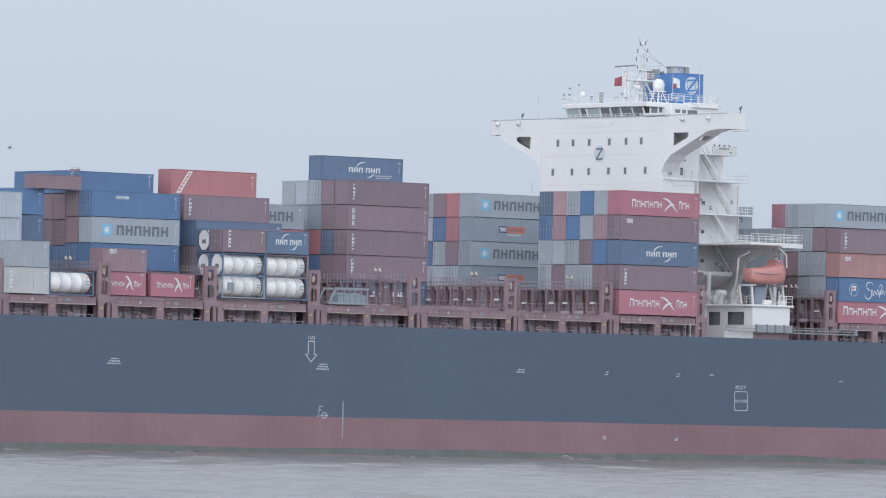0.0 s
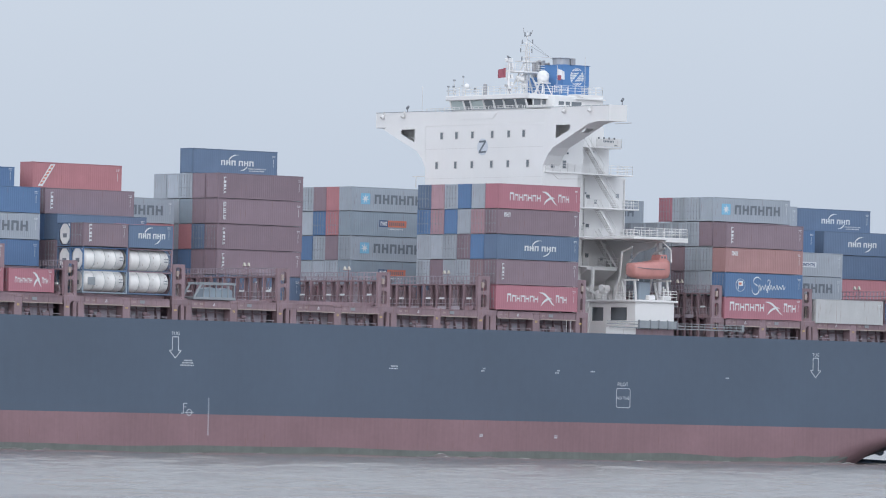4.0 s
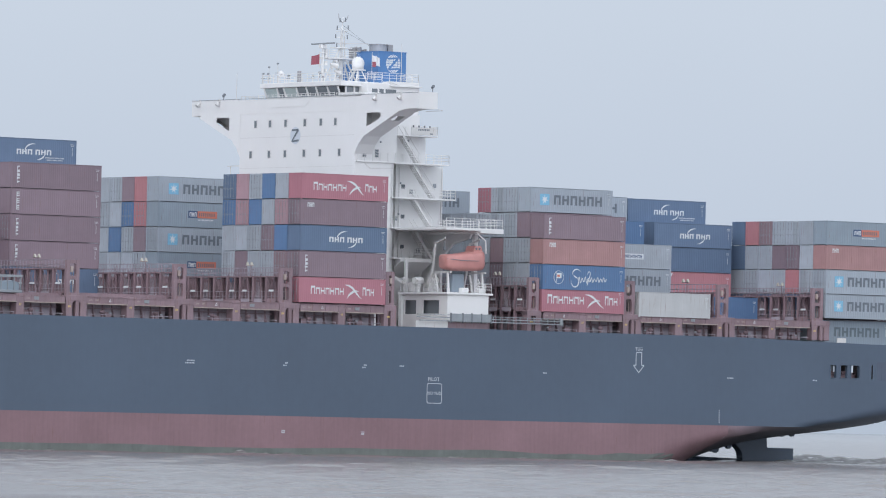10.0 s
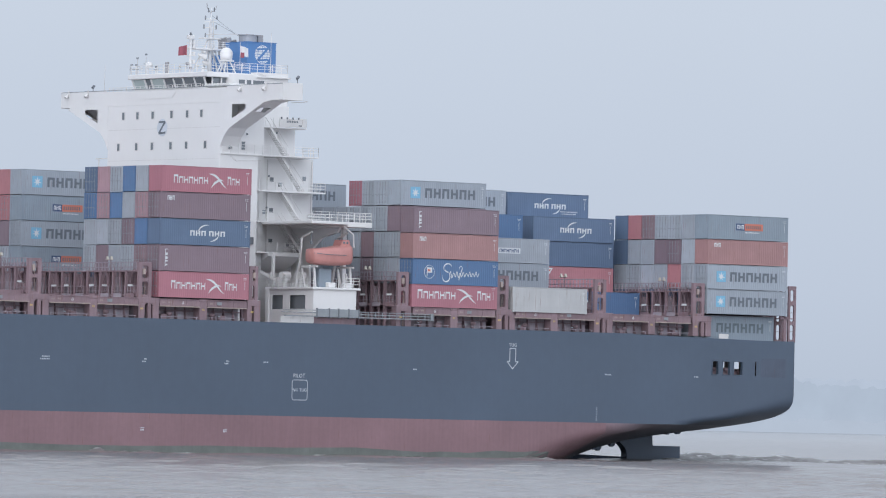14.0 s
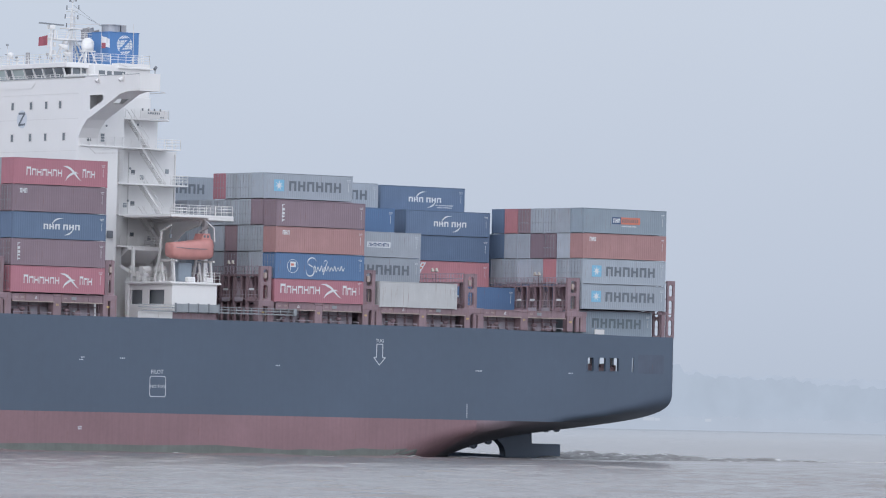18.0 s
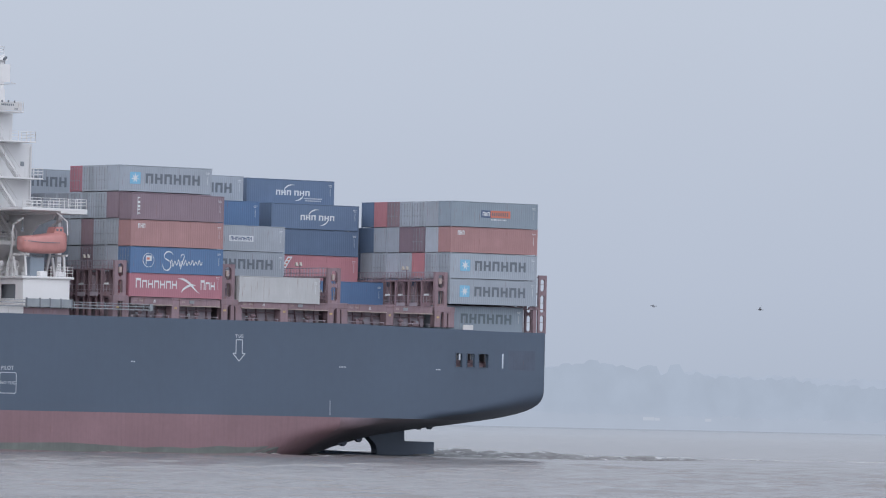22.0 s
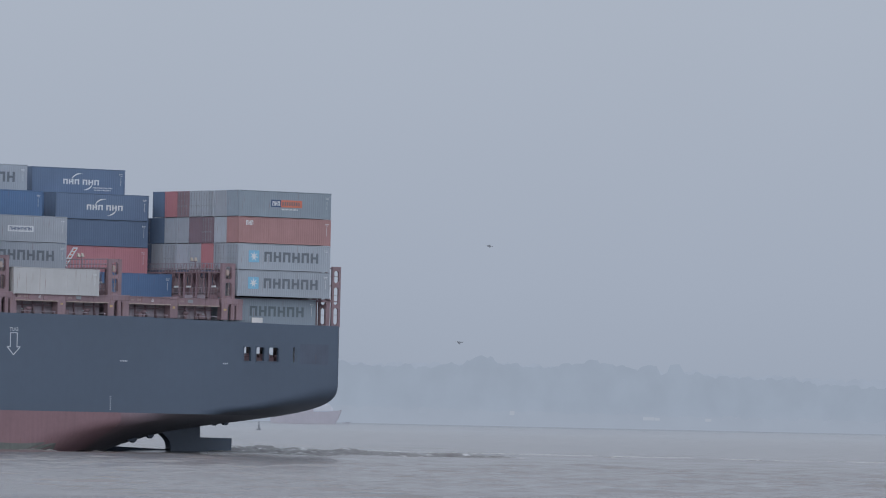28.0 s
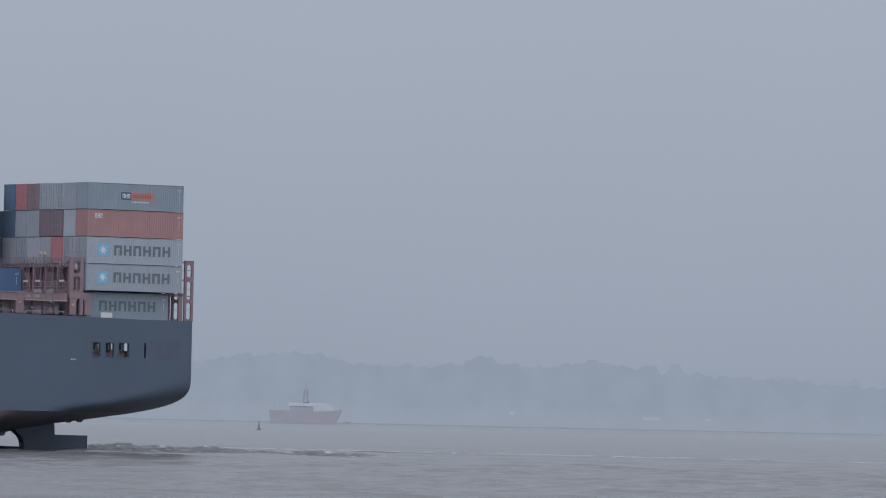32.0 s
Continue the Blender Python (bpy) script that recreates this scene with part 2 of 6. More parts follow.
def half_breadth(x, z):
    zk, zs, n = lines_at(x)
    full = MIDDLE
    if x < -140:
        full = MIDDLE * max(0.0, 1 - ((-140 - x) / 66) ** 2) ** (0.55 if z > 4 else 0.8)
    if x > STERN - 0.5:
        full = MIDDLE - 0.5 + math.sqrt(max(0, 0.25 - (x - STERN + 0.5) ** 2))
    if z >= zs:
        return full
    return full * (1 - min(1.0, (zs - z) / (zs - zk)) ** n)


def strake(stations, levels):
    """Both sides of the shell between two heights (levels may depend on the station)."""
    m = Mesh()
    for side in (-1, 1):
        grid = [[(x, MIDDLE + side * half_breadth(x, z), z) for z in levels(x)] for x in stations]
        k = len(grid[0])
        m.add([p for row in grid for p in row], [(i * k + j, (i + 1) * k + j, (i + 1) * k + j + 1, i * k + j + 1) for i in range(len(grid) - 1) for j in range(k - 1)])
    return m


RUN = paint("shade_lifted_underside_paint", (0.19, 0.205, 0.24), 0.65, 0.2, 0.0, 0.25, sheen=0.7, streak=0.4, bump=0.004)
# the red pales to grey along the run: haze and lifted shade painted in
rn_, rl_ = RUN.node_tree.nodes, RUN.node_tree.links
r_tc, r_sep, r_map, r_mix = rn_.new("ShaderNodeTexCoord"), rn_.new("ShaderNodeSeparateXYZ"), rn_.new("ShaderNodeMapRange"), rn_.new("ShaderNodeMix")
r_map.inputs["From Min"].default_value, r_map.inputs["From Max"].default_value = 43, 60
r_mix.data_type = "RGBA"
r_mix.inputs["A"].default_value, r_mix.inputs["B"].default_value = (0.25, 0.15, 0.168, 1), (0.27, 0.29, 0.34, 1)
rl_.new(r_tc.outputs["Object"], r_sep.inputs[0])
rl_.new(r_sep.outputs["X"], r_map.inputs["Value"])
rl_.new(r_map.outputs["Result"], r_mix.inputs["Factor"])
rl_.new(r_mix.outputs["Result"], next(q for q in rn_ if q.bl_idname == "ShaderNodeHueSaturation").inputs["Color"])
ship = thing("container_ship", "large navy-hulled container ship with red boot topping, passing slowly", "ship")
long_x = [-205, -200, -192, -180, -165, -150, -140, -110] + [float(q) for q in range(-100, 21, 10)] + [22 + 2 * i for i in range(26)] + [74.1, 74.3, 74.45, 74.55, 74.6]
part("side_plating", strake(long_x, lambda x: [REDLINE + (8.8 - REDLINE) * i / 12 for i in range(13)]), NAVY, ship, "dark navy painted lower topsides", True)
part("boot_topping", strake([x for x in long_x if x <= 46], lambda x: [max(-3.0, lines_at(x)[0] + 0.01) + (REDLINE - max(-3.0, lines_at(x)[0] + 0.01)) * i / 14 for i in range(15)]),
     BOOT, ship, "faded red antifouling below the waterline mark", True)
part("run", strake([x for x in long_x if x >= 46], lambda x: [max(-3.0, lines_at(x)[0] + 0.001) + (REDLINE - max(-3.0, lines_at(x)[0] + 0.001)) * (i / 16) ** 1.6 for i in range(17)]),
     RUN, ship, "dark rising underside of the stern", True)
weed = strake([x for x in long_x if -140 < x <= 38], lambda x: [-0.5, 0.3, 0.8 + 0.2 * math.sin(x * 0.21) * math.sin(x * 0.077) + 0.1 * math.sin(x * 0.9)])
part("waterline_band", weed.add([], []), WEED, ship, "dark weed-grown band at the waterline").matrix_basis = pose(0, -0.02, 0)

# upper shell with the mooring openings near the stern
HOLES = [(61.75, 62.75), (63.35, 64.5), (65.0, 66.4), (68.3, 68.5)]
up_x = sorted(set([-205, -200, -192, -180, -165, -150, -140, -100, -50, 0, 30, 50, 58, 60.5, 67.5, 69.2, 71.6, 74.1, 74.3, 74.45, 74.55, 74.6] + [q for h in HOLES for q in h]))


def sheer(x):
    """The deck edge falls a little towards the stern."""
    return DECK - 0.3 * min(1.0, max(0.0, (x - 50) / 18))


up_z = [8.8, 10.25, 11.9, 13.0, DECK]
shell = Mesh()
for side in (-1, 1):
    for i in range(len(up_x) - 1):
        for j in range(4):
            if j == 1 and (up_x[i], up_x[i + 1]) in HOLES:
                continue
            c = [(x, MIDDLE + side * half_breadth(x, z), z if z < DECK else sheer(x)) for x, z in ((up_x[i], up_z[j]), (up_x[i + 1], up_z[j]), (up_x[i + 1], up_z[j + 1]), (up_x[i], up_z[j + 1]))]
            shell.add(c, [(0, 1, 2, 3)])
part("upper_shell", shell, NAVY, ship, "dark navy painted upper hull side")
for a, b in HOLES:
    if b - a < 0.5:
        continue
    rim = Mesh()
    for x0, x1, z0, z1 in ((a - 0.06, a + 0.05, 10.2, 11.95), (b - 0.05, b + 0.06, 10.2, 11.95), (a, b, 10.19, 10.3), (a, b, 11.82, 11.95)):
        rim.box(x0, -0.05, z0, x1, 0.35, z1)
    for x0, q in ((a, 1), (b, -1)):
        rim.prism([(x0, 11.9), (x0 + q * 0.25, 11.9), (x0, 11.6)], 1, -0.02, 0.3)
    part("opening_rim", rim, NAVY, ship)
# transom with large openings, mooring deck behind it
tr = Mesh()
ys = [0.5] + [y for k in range(14) for y in (2.02 + 2.72 * k, 3.26 + 2.72 * k)] + [BEAM - 0.5]
for i in range(len(ys) - 1):
    for j, (z0, z1) in enumerate(((8.8, 9.85), (9.85, 12.15), (12.15, DECK - 0.3))):
        if j == 1 and i % 2 == 1:
            for y0, q in ((ys[i], 1), (ys[i + 1], -1)):
                tr.prism([(y0, z1), (y0 + q * 0.3, z1), (y0, z1 - 0.3)], 0, STERN - 0.25, STERN)
            continue
        tr.box(STERN - 0.25, ys[i], z0, STERN, ys[i + 1], z1)
k = 24
low_edge = [(STERN, MIDDLE - half_breadth(STERN, 3.6 + 5.2 * i / k), 3.6 + 5.2 * i / k) for i in range(k + 1)]
tr.add(low_edge + [(STERN, 2 * MIDDLE - p[1], p[2]) for p in low_edge], [(i, i + 1, k + 2 + i, k + 1 + i) for i in range(k)])
part("transom", tr, NAVY, ship, "navy transom pierced by mooring openings")
# white linings and a ceiling, added to bounce light into the mooring space
for i in range(0, len(ys) - 1, 2):
    part("transom_lining", Mesh().box(STERN - 0.34, ys[i] + 0.02, 9.75, STERN - 0.26, ys[i + 1] - 0.02, 12.9), WHITE2, ship)
part("mooring_ceiling", Mesh().box(56, 0.6, 13.0, STERN - 0.3, BEAM - 0.6, 13.1), WHITE2, ship)
# thin flat plate stands in for a recess with a dull inside
part("shell_door", Mesh().box(69.2, -0.012, 10.1, 73.0, 0.02, 12.3).box(70.9, -0.02, 10.1, 70.96, 0.0, 12.3).box(69.9, -0.02, 10.1, 69.95, 0.0, 12.3), paint("dull_brown_navy", (0.09, 0.112, 0.156), 0.55, 0.2, 0.04, 0.4), ship, "dull brownish shell door")
part("mooring_deck", Mesh().box(56, 0.6, 9.5, STERN - 0.3, BEAM - 0.6, 9.7), DECKRED, ship)
part("mooring_bulkhead", Mesh().box(55.6, 0.6, 9.5, 56, BEAM - 0.6, DECK - 0.25), DECKRED, ship)
for x0 in (63.9, 66.3):
    w = Mesh().box(x0 - 0.9, 1.6, 9.7, x0 + 0.9, 3.4, 10.1, 0.05).box(x0 - 1, 1.7, 10.1, x0 - 0.75, 3.3, 11.0, 0.05).box(x0 + 0.75, 1.7, 10.1, x0 + 1, 3.3, 11.0, 0.05)
    w.rod((x0 - 0.8, 2.5, 10.6), (x0 + 0.8, 2.5, 10.6), 0.42, n=14)
    part("mooring_winch", w, DECKRED, ship, "red-brown mooring winch")
part("mooring_gear", Mesh().box(61.8, 1.2, 9.7, 66.6, 1.8, 10.75, 0.06).box(62.2, 1.1, 10.7, 63.3, 1.9, 11.12, 0.08).box(64.6, 1.1, 10.7, 66.0, 1.9, 11.12, 0.08), DECKRED, ship, "red-brown mooring gear behind the openings")
part("deck", Mesh().box(-196, 0.4, DECK - 0.12, 50, BEAM - 0.4, DECK - 0.004).prism([(50, DECK - 0.12), (50, DECK - 0.004), (68, DECK - 0.304), (STERN - 0.1, DECK - 0.304), (STERN - 0.1, DECK - 0.42), (68, DECK - 0.42)], 1, 0.4, BEAM - 0.4), DECKRED, ship, "oxide red main deck")
part("sheer_strake", Mesh().box(-150, -0.012, DECK - 0.3, 50, 0.25, DECK + 0.06).box(-150, BEAM - 0.25, DECK - 0.3, 50, BEAM + 0.012, DECK + 0.06), NAVY, ship)
# rudder, horn and propeller boss
rud = Mesh().prism([(64.85, 2.3), (70.1, 3.2), (70.2, 1.72), (74.45, 1.68), (74.4, -3), (66.3, -3), (66.25, 0.7), (66.1, 1.15), (65.85, 1.5), (65.4, 1.85)], 1, MIDDLE - 0.55, MIDDLE + 0.55)
part("rudder", rud, NAVY, ship, "dark rudder standing clear of the water")
part("propeller_boss", Mesh().rod((57, MIDDLE, -0.6), (66.4, MIDDLE, -0.5), 1.2, 0.8, n=16), NAVY, ship, "", True)
for x, y, tip in ((58.1, 17.3, 1.12), (58.8, 17.5, 1.0), (61.7, 18.5, 1.5), (70.6, 19.0, 3.08), (71.4, 18.0, 3.14)):
    part("zinc_anode", Mesh().prism([(x - 0.45, tip + 0.6), (x + 0.45, tip + 0.6), (x + 0.38, tip + 0.25), (x + 0.1, tip), (x - 0.12, tip), (x - 0.38, tip + 0.22)], 1, y - 0.25, y + 0.25), NAVY, ship, "angular anode under the stern")


def flat(m, pts, y=-0.02, thick=0.008):
    return m.prism(pts, 1, y - thick, y)


def stroke(m, a, b, w, y=-0.02):
    d = Vector((b[0] - a[0], b[1] - a[1])).normalized() * w / 2
    return flat(m, [(a[0] - d.y, a[1] + d.x), (b[0] - d.y, b[1] + d.x), (b[0] + d.y, b[1] - d.x), (a[0] + d.y, a[1] - d.x)], y)


def ring_line(m, pts, w, y=-0.02, closed=True):
    for a, b in zip(pts, pts[1:] + (pts[:1] if closed else [])):
        stroke(m, a, b, w, y)
    return m


for x, z in ((-63.1, 10.5), (32.15, 10.27)):
    arrow = ring_line(Mesh(), [(x, z), (x + 0.82, z + 0.85), (x + 0.42, z + 0.85), (x + 0.42, z + 2.35), (x - 0.42, z + 2.35), (x - 0.42, z + 0.85), (x - 0.82, z + 0.85)], 0.09)
    part("tug_arrow", arrow, MARK, ship, "white outlined downward arrow")
    part("lettering", words("TUG", 0.55, MARK), None, ship, "white word TUG", at=pose(x, -0.02, z + 2.72, 0, 0, 0))
part("pilot_frame", ring_line(Mesh(), [(1.2, 6.15), (1.05, 6.35), (1.05, 8.2), (1.2, 8.38), (3.0, 8.38), (3.15, 8.2), (3.15, 6.35), (3.0, 6.15)], 0.07), MARK, ship, "white rounded frame round the pilot mark")
part("lettering", words("PILOT", 0.62, MARK), None, ship, "white word PILOT", at=pose(2.0, -0.02, 8.85))
part("lettering", words("NO TUG", 0.5, MARK), None, ship, "white words NO TUG", at=pose(2.1, -0.02, 7.25))


def bars(m, x, z, w, h, n, y=-0.02, fill=0.62):
    for i in range(n):
        m.box(x + w * i / n, y - 0.008, z, x + w * (i + fill) / n, y, z + h)
    return m


for x, w, rows in ((-90.7, 1.9, 3), (-61.4, 1.9, 3), (-32.2, 1.3, 2), (-19.1, 0.55, 2), (-8.0, 0.55, 2), (-2.6, 0.7, 1), (18.2, 0.6, 1), (46.2, 1.0, 1), (59.4, 0.7, 1)):
    m = Mesh()
    for r in range(rows):
        bars(m, x - w / 2 + 0.25 * r, (9.85 if x > 10 else 10.2) - 0.27 * (rows - 1 - r), w * (1 - 0.2 * r), 0.14, max(3, int(w * 5)))
    tagged(part("frame_mark", m, MARK, ship, "small white painted tank marks"), kind="stuff")
for x in (-19.15, -8.0):
    tagged(part("frame_mark", bars(bars(Mesh(), x - 0.25, 2.4, 0.5, 0.2, 3), x - 0.25, 2.68, 0.5, 0.06, 1, fill=1), MARK, ship), kind="stuff")
dm = Mesh()
for i in range(21):
    bars(dm, -58.3 - 0.12, 2.0 + i * 0.2, 0.22, 0.1, 2)
tagged(part("draught_marks", dm, MARK, ship, "column of small white draught marks"), kind="stuff")
dm = Mesh()
for i in range(8):
    bars(dm, 44.5, 4.6 + i * 0.2, 0.2, 0.09, 2)
tagged(part("draught_marks", dm, MARK, ship), kind="stuff")
pl = Mesh()
ring_line(pl, [(-61.0 + 0.34 * math.cos(q * math.pi / 6), 4.5 + 0.34 * math.sin(q * math.pi / 6)) for q in range(12)], 0.07)
for a, b in (((-61.6, 4.5), (-60.4, 4.5)), ((-61.8, 4.4), (-61.8, 5.5)), ((-61.8, 5.5), (-61.3, 5.5)), ((-61.8, 5.1), (-61.4, 5.1)), ((-62.1, 4.4), (-61.8, 4.4))):
    stroke(pl, a, b, 0.07)
part("load_line_mark", pl, MARK, ship, "white load line disc and lines")

# ---- containers ----
WIDE, PITCH, TIER, BASE = 2.438, 2.5, 2.92, 17.1
HIGH, LOW = 2.896, 2.591
BAYS = {1: -105.5, 2: -90.7, 3: -76.1, 4: -61.3, 5: -46.6, 6: -32.2, 7: -17.5, 8: 17.4, 9: 31.9, 10: 46.3, 11: 60.6}
MESHES = {}


def ribs(length, height, along):
    """A corrugated panel; along: 'x' for a side (facing -y), 'y' for an end (facing -x). Its outer face lies at 0."""
    m = Mesh()
    n = max(4, int(length / 0.28))
    p, prof = length / n, []
    for i in range(n):
        prof += [(i * p, 0.008), (i * p + 0.2 * p, 0.008), (i * p + 0.5 * p, 0.0), (i * p + 0.7 * p, 0.0)]
    prof.append((length, 0.008))
    pts = [(u, d, z) if along == "x" else (d, u, z) for u, d in prof for z in (0, height)]
    return m.add(pts, [(2 * i, 2 * i + 2, 2 * i + 3, 2 * i + 1) for i in range(len(prof) - 1)])


def box_meshes(length, colour, high=HIGH):
    key = (length, colour, high)
    if key in MESHES:
        return MESHES[key]
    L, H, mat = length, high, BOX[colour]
    fr = Mesh()
    for x in (0, L - 0.16):
        for y in (0, WIDE - 0.16):
            fr.box(x, y, 0.11, x + 0.16, y + 0.16, H - 0.11)
            for z in (0, H - 0.12):
                fr.box(x - 0.004 if x == 0 else x - 0.014, y - 0.004 if y == 0 else y + 0.0, z, x + 0.178, y + 0.164, z + 0.12)
    for y in (0.0, WIDE - 0.06):
        fr.box(0.16, y, 0.045, L - 0.16, y + 0.06, 0.15)
        fr.box(0.16, y, H - 0.07, L - 0.16, y + 0.06, H - 0.002)
    for x in (0, L - 0.08):
        fr.box(x, 0.16, 0.05, x + 0.08, WIDE - 0.16, 0.14)
        fr.box(x, 0.16, H - 0.11, x + 0.08, WIDE - 0.16, H - 0.006)
    side = ribs(L - 0.32, H - 0.22, "x")
    if colour == "white":           # an insulated box has flat sides with faint seams
        side = Mesh().box(0, 0.004, 0, L - 0.32, 0.03, H - 0.22)
        for k in range(1, 6):
            side.box((L - 0.32) * k / 6 - 0.012, 0.0, 0, (L - 0.32) * k / 6 + 0.012, 0.02, H - 0.22)
    end = ribs(WIDE - 0.32, H - 0.25, "y")
    roof = Mesh().box(0.06, 0.06, H - 0.06, L - 0.06, WIDE - 0.06, H - 0.03)
    floor_ = Mesh().box(0.06, 0.06, 0.05, L - 0.06, WIDE - 0.06, 0.12)
    half = (WIDE - 0.34) / 2
    door = Mesh().box(0, 0, 0, 0.05, half, H - 0.26, 0.012)
    for z in (0.5, 1.25, 2.0):
        door.box(-0.012, 0.08, z, 0.0, half - 0.08, z + 0.28)
    rod = Mesh()
    for y in (0.28, half - 0.25):
        rod.rod((-0.05, y, 0.02), (-0.05, y, H - 0.3), 0.02, n=6)
        for z in (0.2, 1.0, 1.7, 2.4):
            rod.box(-0.07, y - 0.05, z, 0.0, y + 0.05, z + 0.07)
        rod.box(-0.09, y - 0.02, 1.1, -0.05, y + 0.32, 1.15)
    MESHES[key] = dict(frame=fr.data("frame", mat), side=side.data("side_panel", mat), end=end.data("end_wall", mat), roof=roof.data("roof", mat),
                       floor=floor_.data("floor_plate", DARKST), door=door.data("door", mat), rod=rod.data("locking_gear", GREYST))
    return MESHES[key]


SAY = {"grey": "mid-grey", "light": "light grey", "teal": "teal-grey", "navy": "dark navy", "blue": "blue", "maroon": "dull maroon", "brown": "red-brown",
       "red": "bright red", "orange": "orange-red", "rust": "orange-brown", "pink": "faded red", "white": "off-white"}


# painted signs: flat shapes on the side, u along it from the forward end, v up
def block_row(u0, u1, v, h, n, weight, ink, label="", y=-0.012):
    """A row of plain shapes, each two upright bars and a bar between them, as parts of their own."""
    p, out = (u1 - u0) / n, []
    for i in range(n):
        a, b, c, d = [u0 + i * p + k * p for k in (0.06, 0.06 + weight, 0.86 - weight, 0.86)]
        lo, hi = (v + h * 0.4, v + h * 0.62) if i % 2 else (v + h * 0.76, v + h)
        pts = [(a, v), (b, v), (b, lo), (c, lo), (c, v), (d, v), (d, v + h)]
        pts += [(c, v + h), (c, hi), (b, hi), (b, v + h), (a, v + h)] if i % 2 else [(a, v + h)]
        out.append(("bar_sign", Mesh().prism(pts, 1, y - 0.008, y), ink, label))
    return out


def arc(m, cx, cy, rx, ry, a0, a1, w, y=-0.012, n=12):
    for i in range(n):
        t0, t1 = radians(a0 + (a1 - a0) * i / n), radians(a0 + (a1 - a0) * (i + 1) / n)
        k = w * math.sin(math.pi * (i + 0.6) / (n + 0.2))
        stroke(m, (cx + rx * math.cos(t0), cy + ry * math.sin(t0)), (cx + rx * math.cos(t1), cy + ry * math.sin(t1)), max(0.04, k), y)
    return m


def sign_star(L, ink="dark"):
    star = Mesh()
    c, pts = (2.05, 1.5), []
    for i in range(14):
        r = 0.56 if i % 2 == 0 else 0.2
        pts.append((c[0] + r * math.sin(math.pi * i / 7), c[1] + r * math.cos(math.pi * i / 7)))
    flat(star, pts, -0.021)
    sq = Mesh().box(1.35, -0.018, 0.85, 2.75, -0.01, 2.15, 0.003)
    out = [("star_panel", sq, INK["sky"], "pale blue square"), ("star", star, INK["white"], "white seven-pointed star")] if ink == "dark" else []
    return out + block_row(3.35, 10.75, 0.95, 1.1, 6, 0.24, INK[ink], "dark bold bar shape")


def taper(m, pts, widths, y=-0.014):
    """A brush stroke through points, its width given at each."""
    for (a, b), (w0, w1) in zip(zip(pts, pts[1:]), zip(widths, widths[1:])):
        d = Vector((b[0] - a[0], b[1] - a[1])).normalized() / 2
        flat(m, [(a[0] - d.y * w0, a[1] + d.x * w0), (b[0] - d.y * w1, b[1] + d.x * w1), (b[0] + d.y * w1, b[1] - d.x * w1), (a[0] + d.y * w0, a[1] - d.x * w0)], y)
    return m


def sign_cross(L, u0=1.6, u1=10.6):
    """A name in two groups of shapes with a crossed swoosh between them, from u0 to u1 of a forty-foot side."""
    s = L / 12.19
    k = s ** 0.5 * (0.88 if u0 > 1 else 1.0)

    def at(u):
        return s * (u0 + (u - 0.75) * (u1 - u0) / 10.55)

    m = block_row(at(0.75), at(1.6), 1.0, 1.05 * k, 1, 0.15, INK["white"]) + block_row(at(1.6), at(6.3), 1.0, 0.85 * k, 6, 0.13, INK["white"])
    m += block_row(at(9.3), at(9.95), 1.0, 1.05 * k, 1, 0.15, INK["white"]) + block_row(at(9.95), at(11.3), 1.0, 0.85 * k, 2, 0.13, INK["white"])
    w = taper(Mesh(), [(at(6.35), 2.15), (at(7.0), 2.08), (at(7.5), 1.88), (at(7.9), 1.62), (at(8.35), 1.2), (at(8.75), 0.85), (at(9.15), 0.62)], [0.03, 0.2, 0.26, 0.22, 0.2, 0.12, 0.02])
    w2 = taper(Mesh(), [(at(6.75), 0.6), (at(7.0), 0.92), (at(7.35), 1.18), (at(7.8), 1.4), (at(8.2), 1.5), (at(8.7), 1.43)], [0.03, 0.16, 0.24, 0.26, 0.18, 0.02], -0.02)
    return m + [("swoosh", w, INK["white"], "white crossed swoosh"), ("swoosh", w2, INK["white"], "white crossed swoosh")]


def sign_arcs(L, lines=False):
    s, c = (1.0, 6.45) if L > 8 else (0.78, 3.2)
    m = block_row(c - 2.45 * s, c - 0.2 * s, 1.08, 0.58, 3, 0.24, INK["white"]) + block_row(c + 0.1 * s, c + 2.4 * s, 1.08, 0.58, 3, 0.24, INK["white"])
    if lines:
        m += [("marking", bars(Mesh(), c + 1.5, 0.72, 2.6, 0.13, 16, -0.012), INK["pale"], ""), ("marking", bars(Mesh(), c + 1.7, 0.48, 2.2, 0.12, 13, -0.012), INK["pale"], "")]
    w = arc(Mesh(), c - 0.1, 1.35, 1.25 * s, 0.95, 175, 80, 0.16)
    w2 = arc(Mesh(), c + 0.2, 1.45, 1.3 * s, 0.95, 275, 345, 0.16)
    return m + [("curved_stroke", w, INK["white"], "white curved stroke"), ("curved_stroke", w2, INK["white"], "white curved stroke")]


def sign_pair(L):
    return [("sign_panel", Mesh().box(4.2, -0.018, 1.15, 5.5, -0.01, 1.95), INK["navy"], "navy panel"), ("sign_panel", Mesh().box(5.5, -0.018, 1.15, 8.3, -0.01, 1.95), INK["orange"], "orange-red panel"),
            *block_row(4.35, 5.4, 1.3, 0.5, 3, 0.25, INK["white"], "", -0.02), ("marking", bars(Mesh(), 5.7, 1.35, 2.4, 0.4, 8, -0.02, 0.5), INK["ghost"], ""),
            ("marking", bars(Mesh(), 5.6, 0.85, 2.2, 0.14, 12, -0.014), INK["white"], "")]


def sign_small(L):
    return block_row(0.9, 1.9, 2.0, 0.5, 3, 0.26, INK["white"], "small white mark")


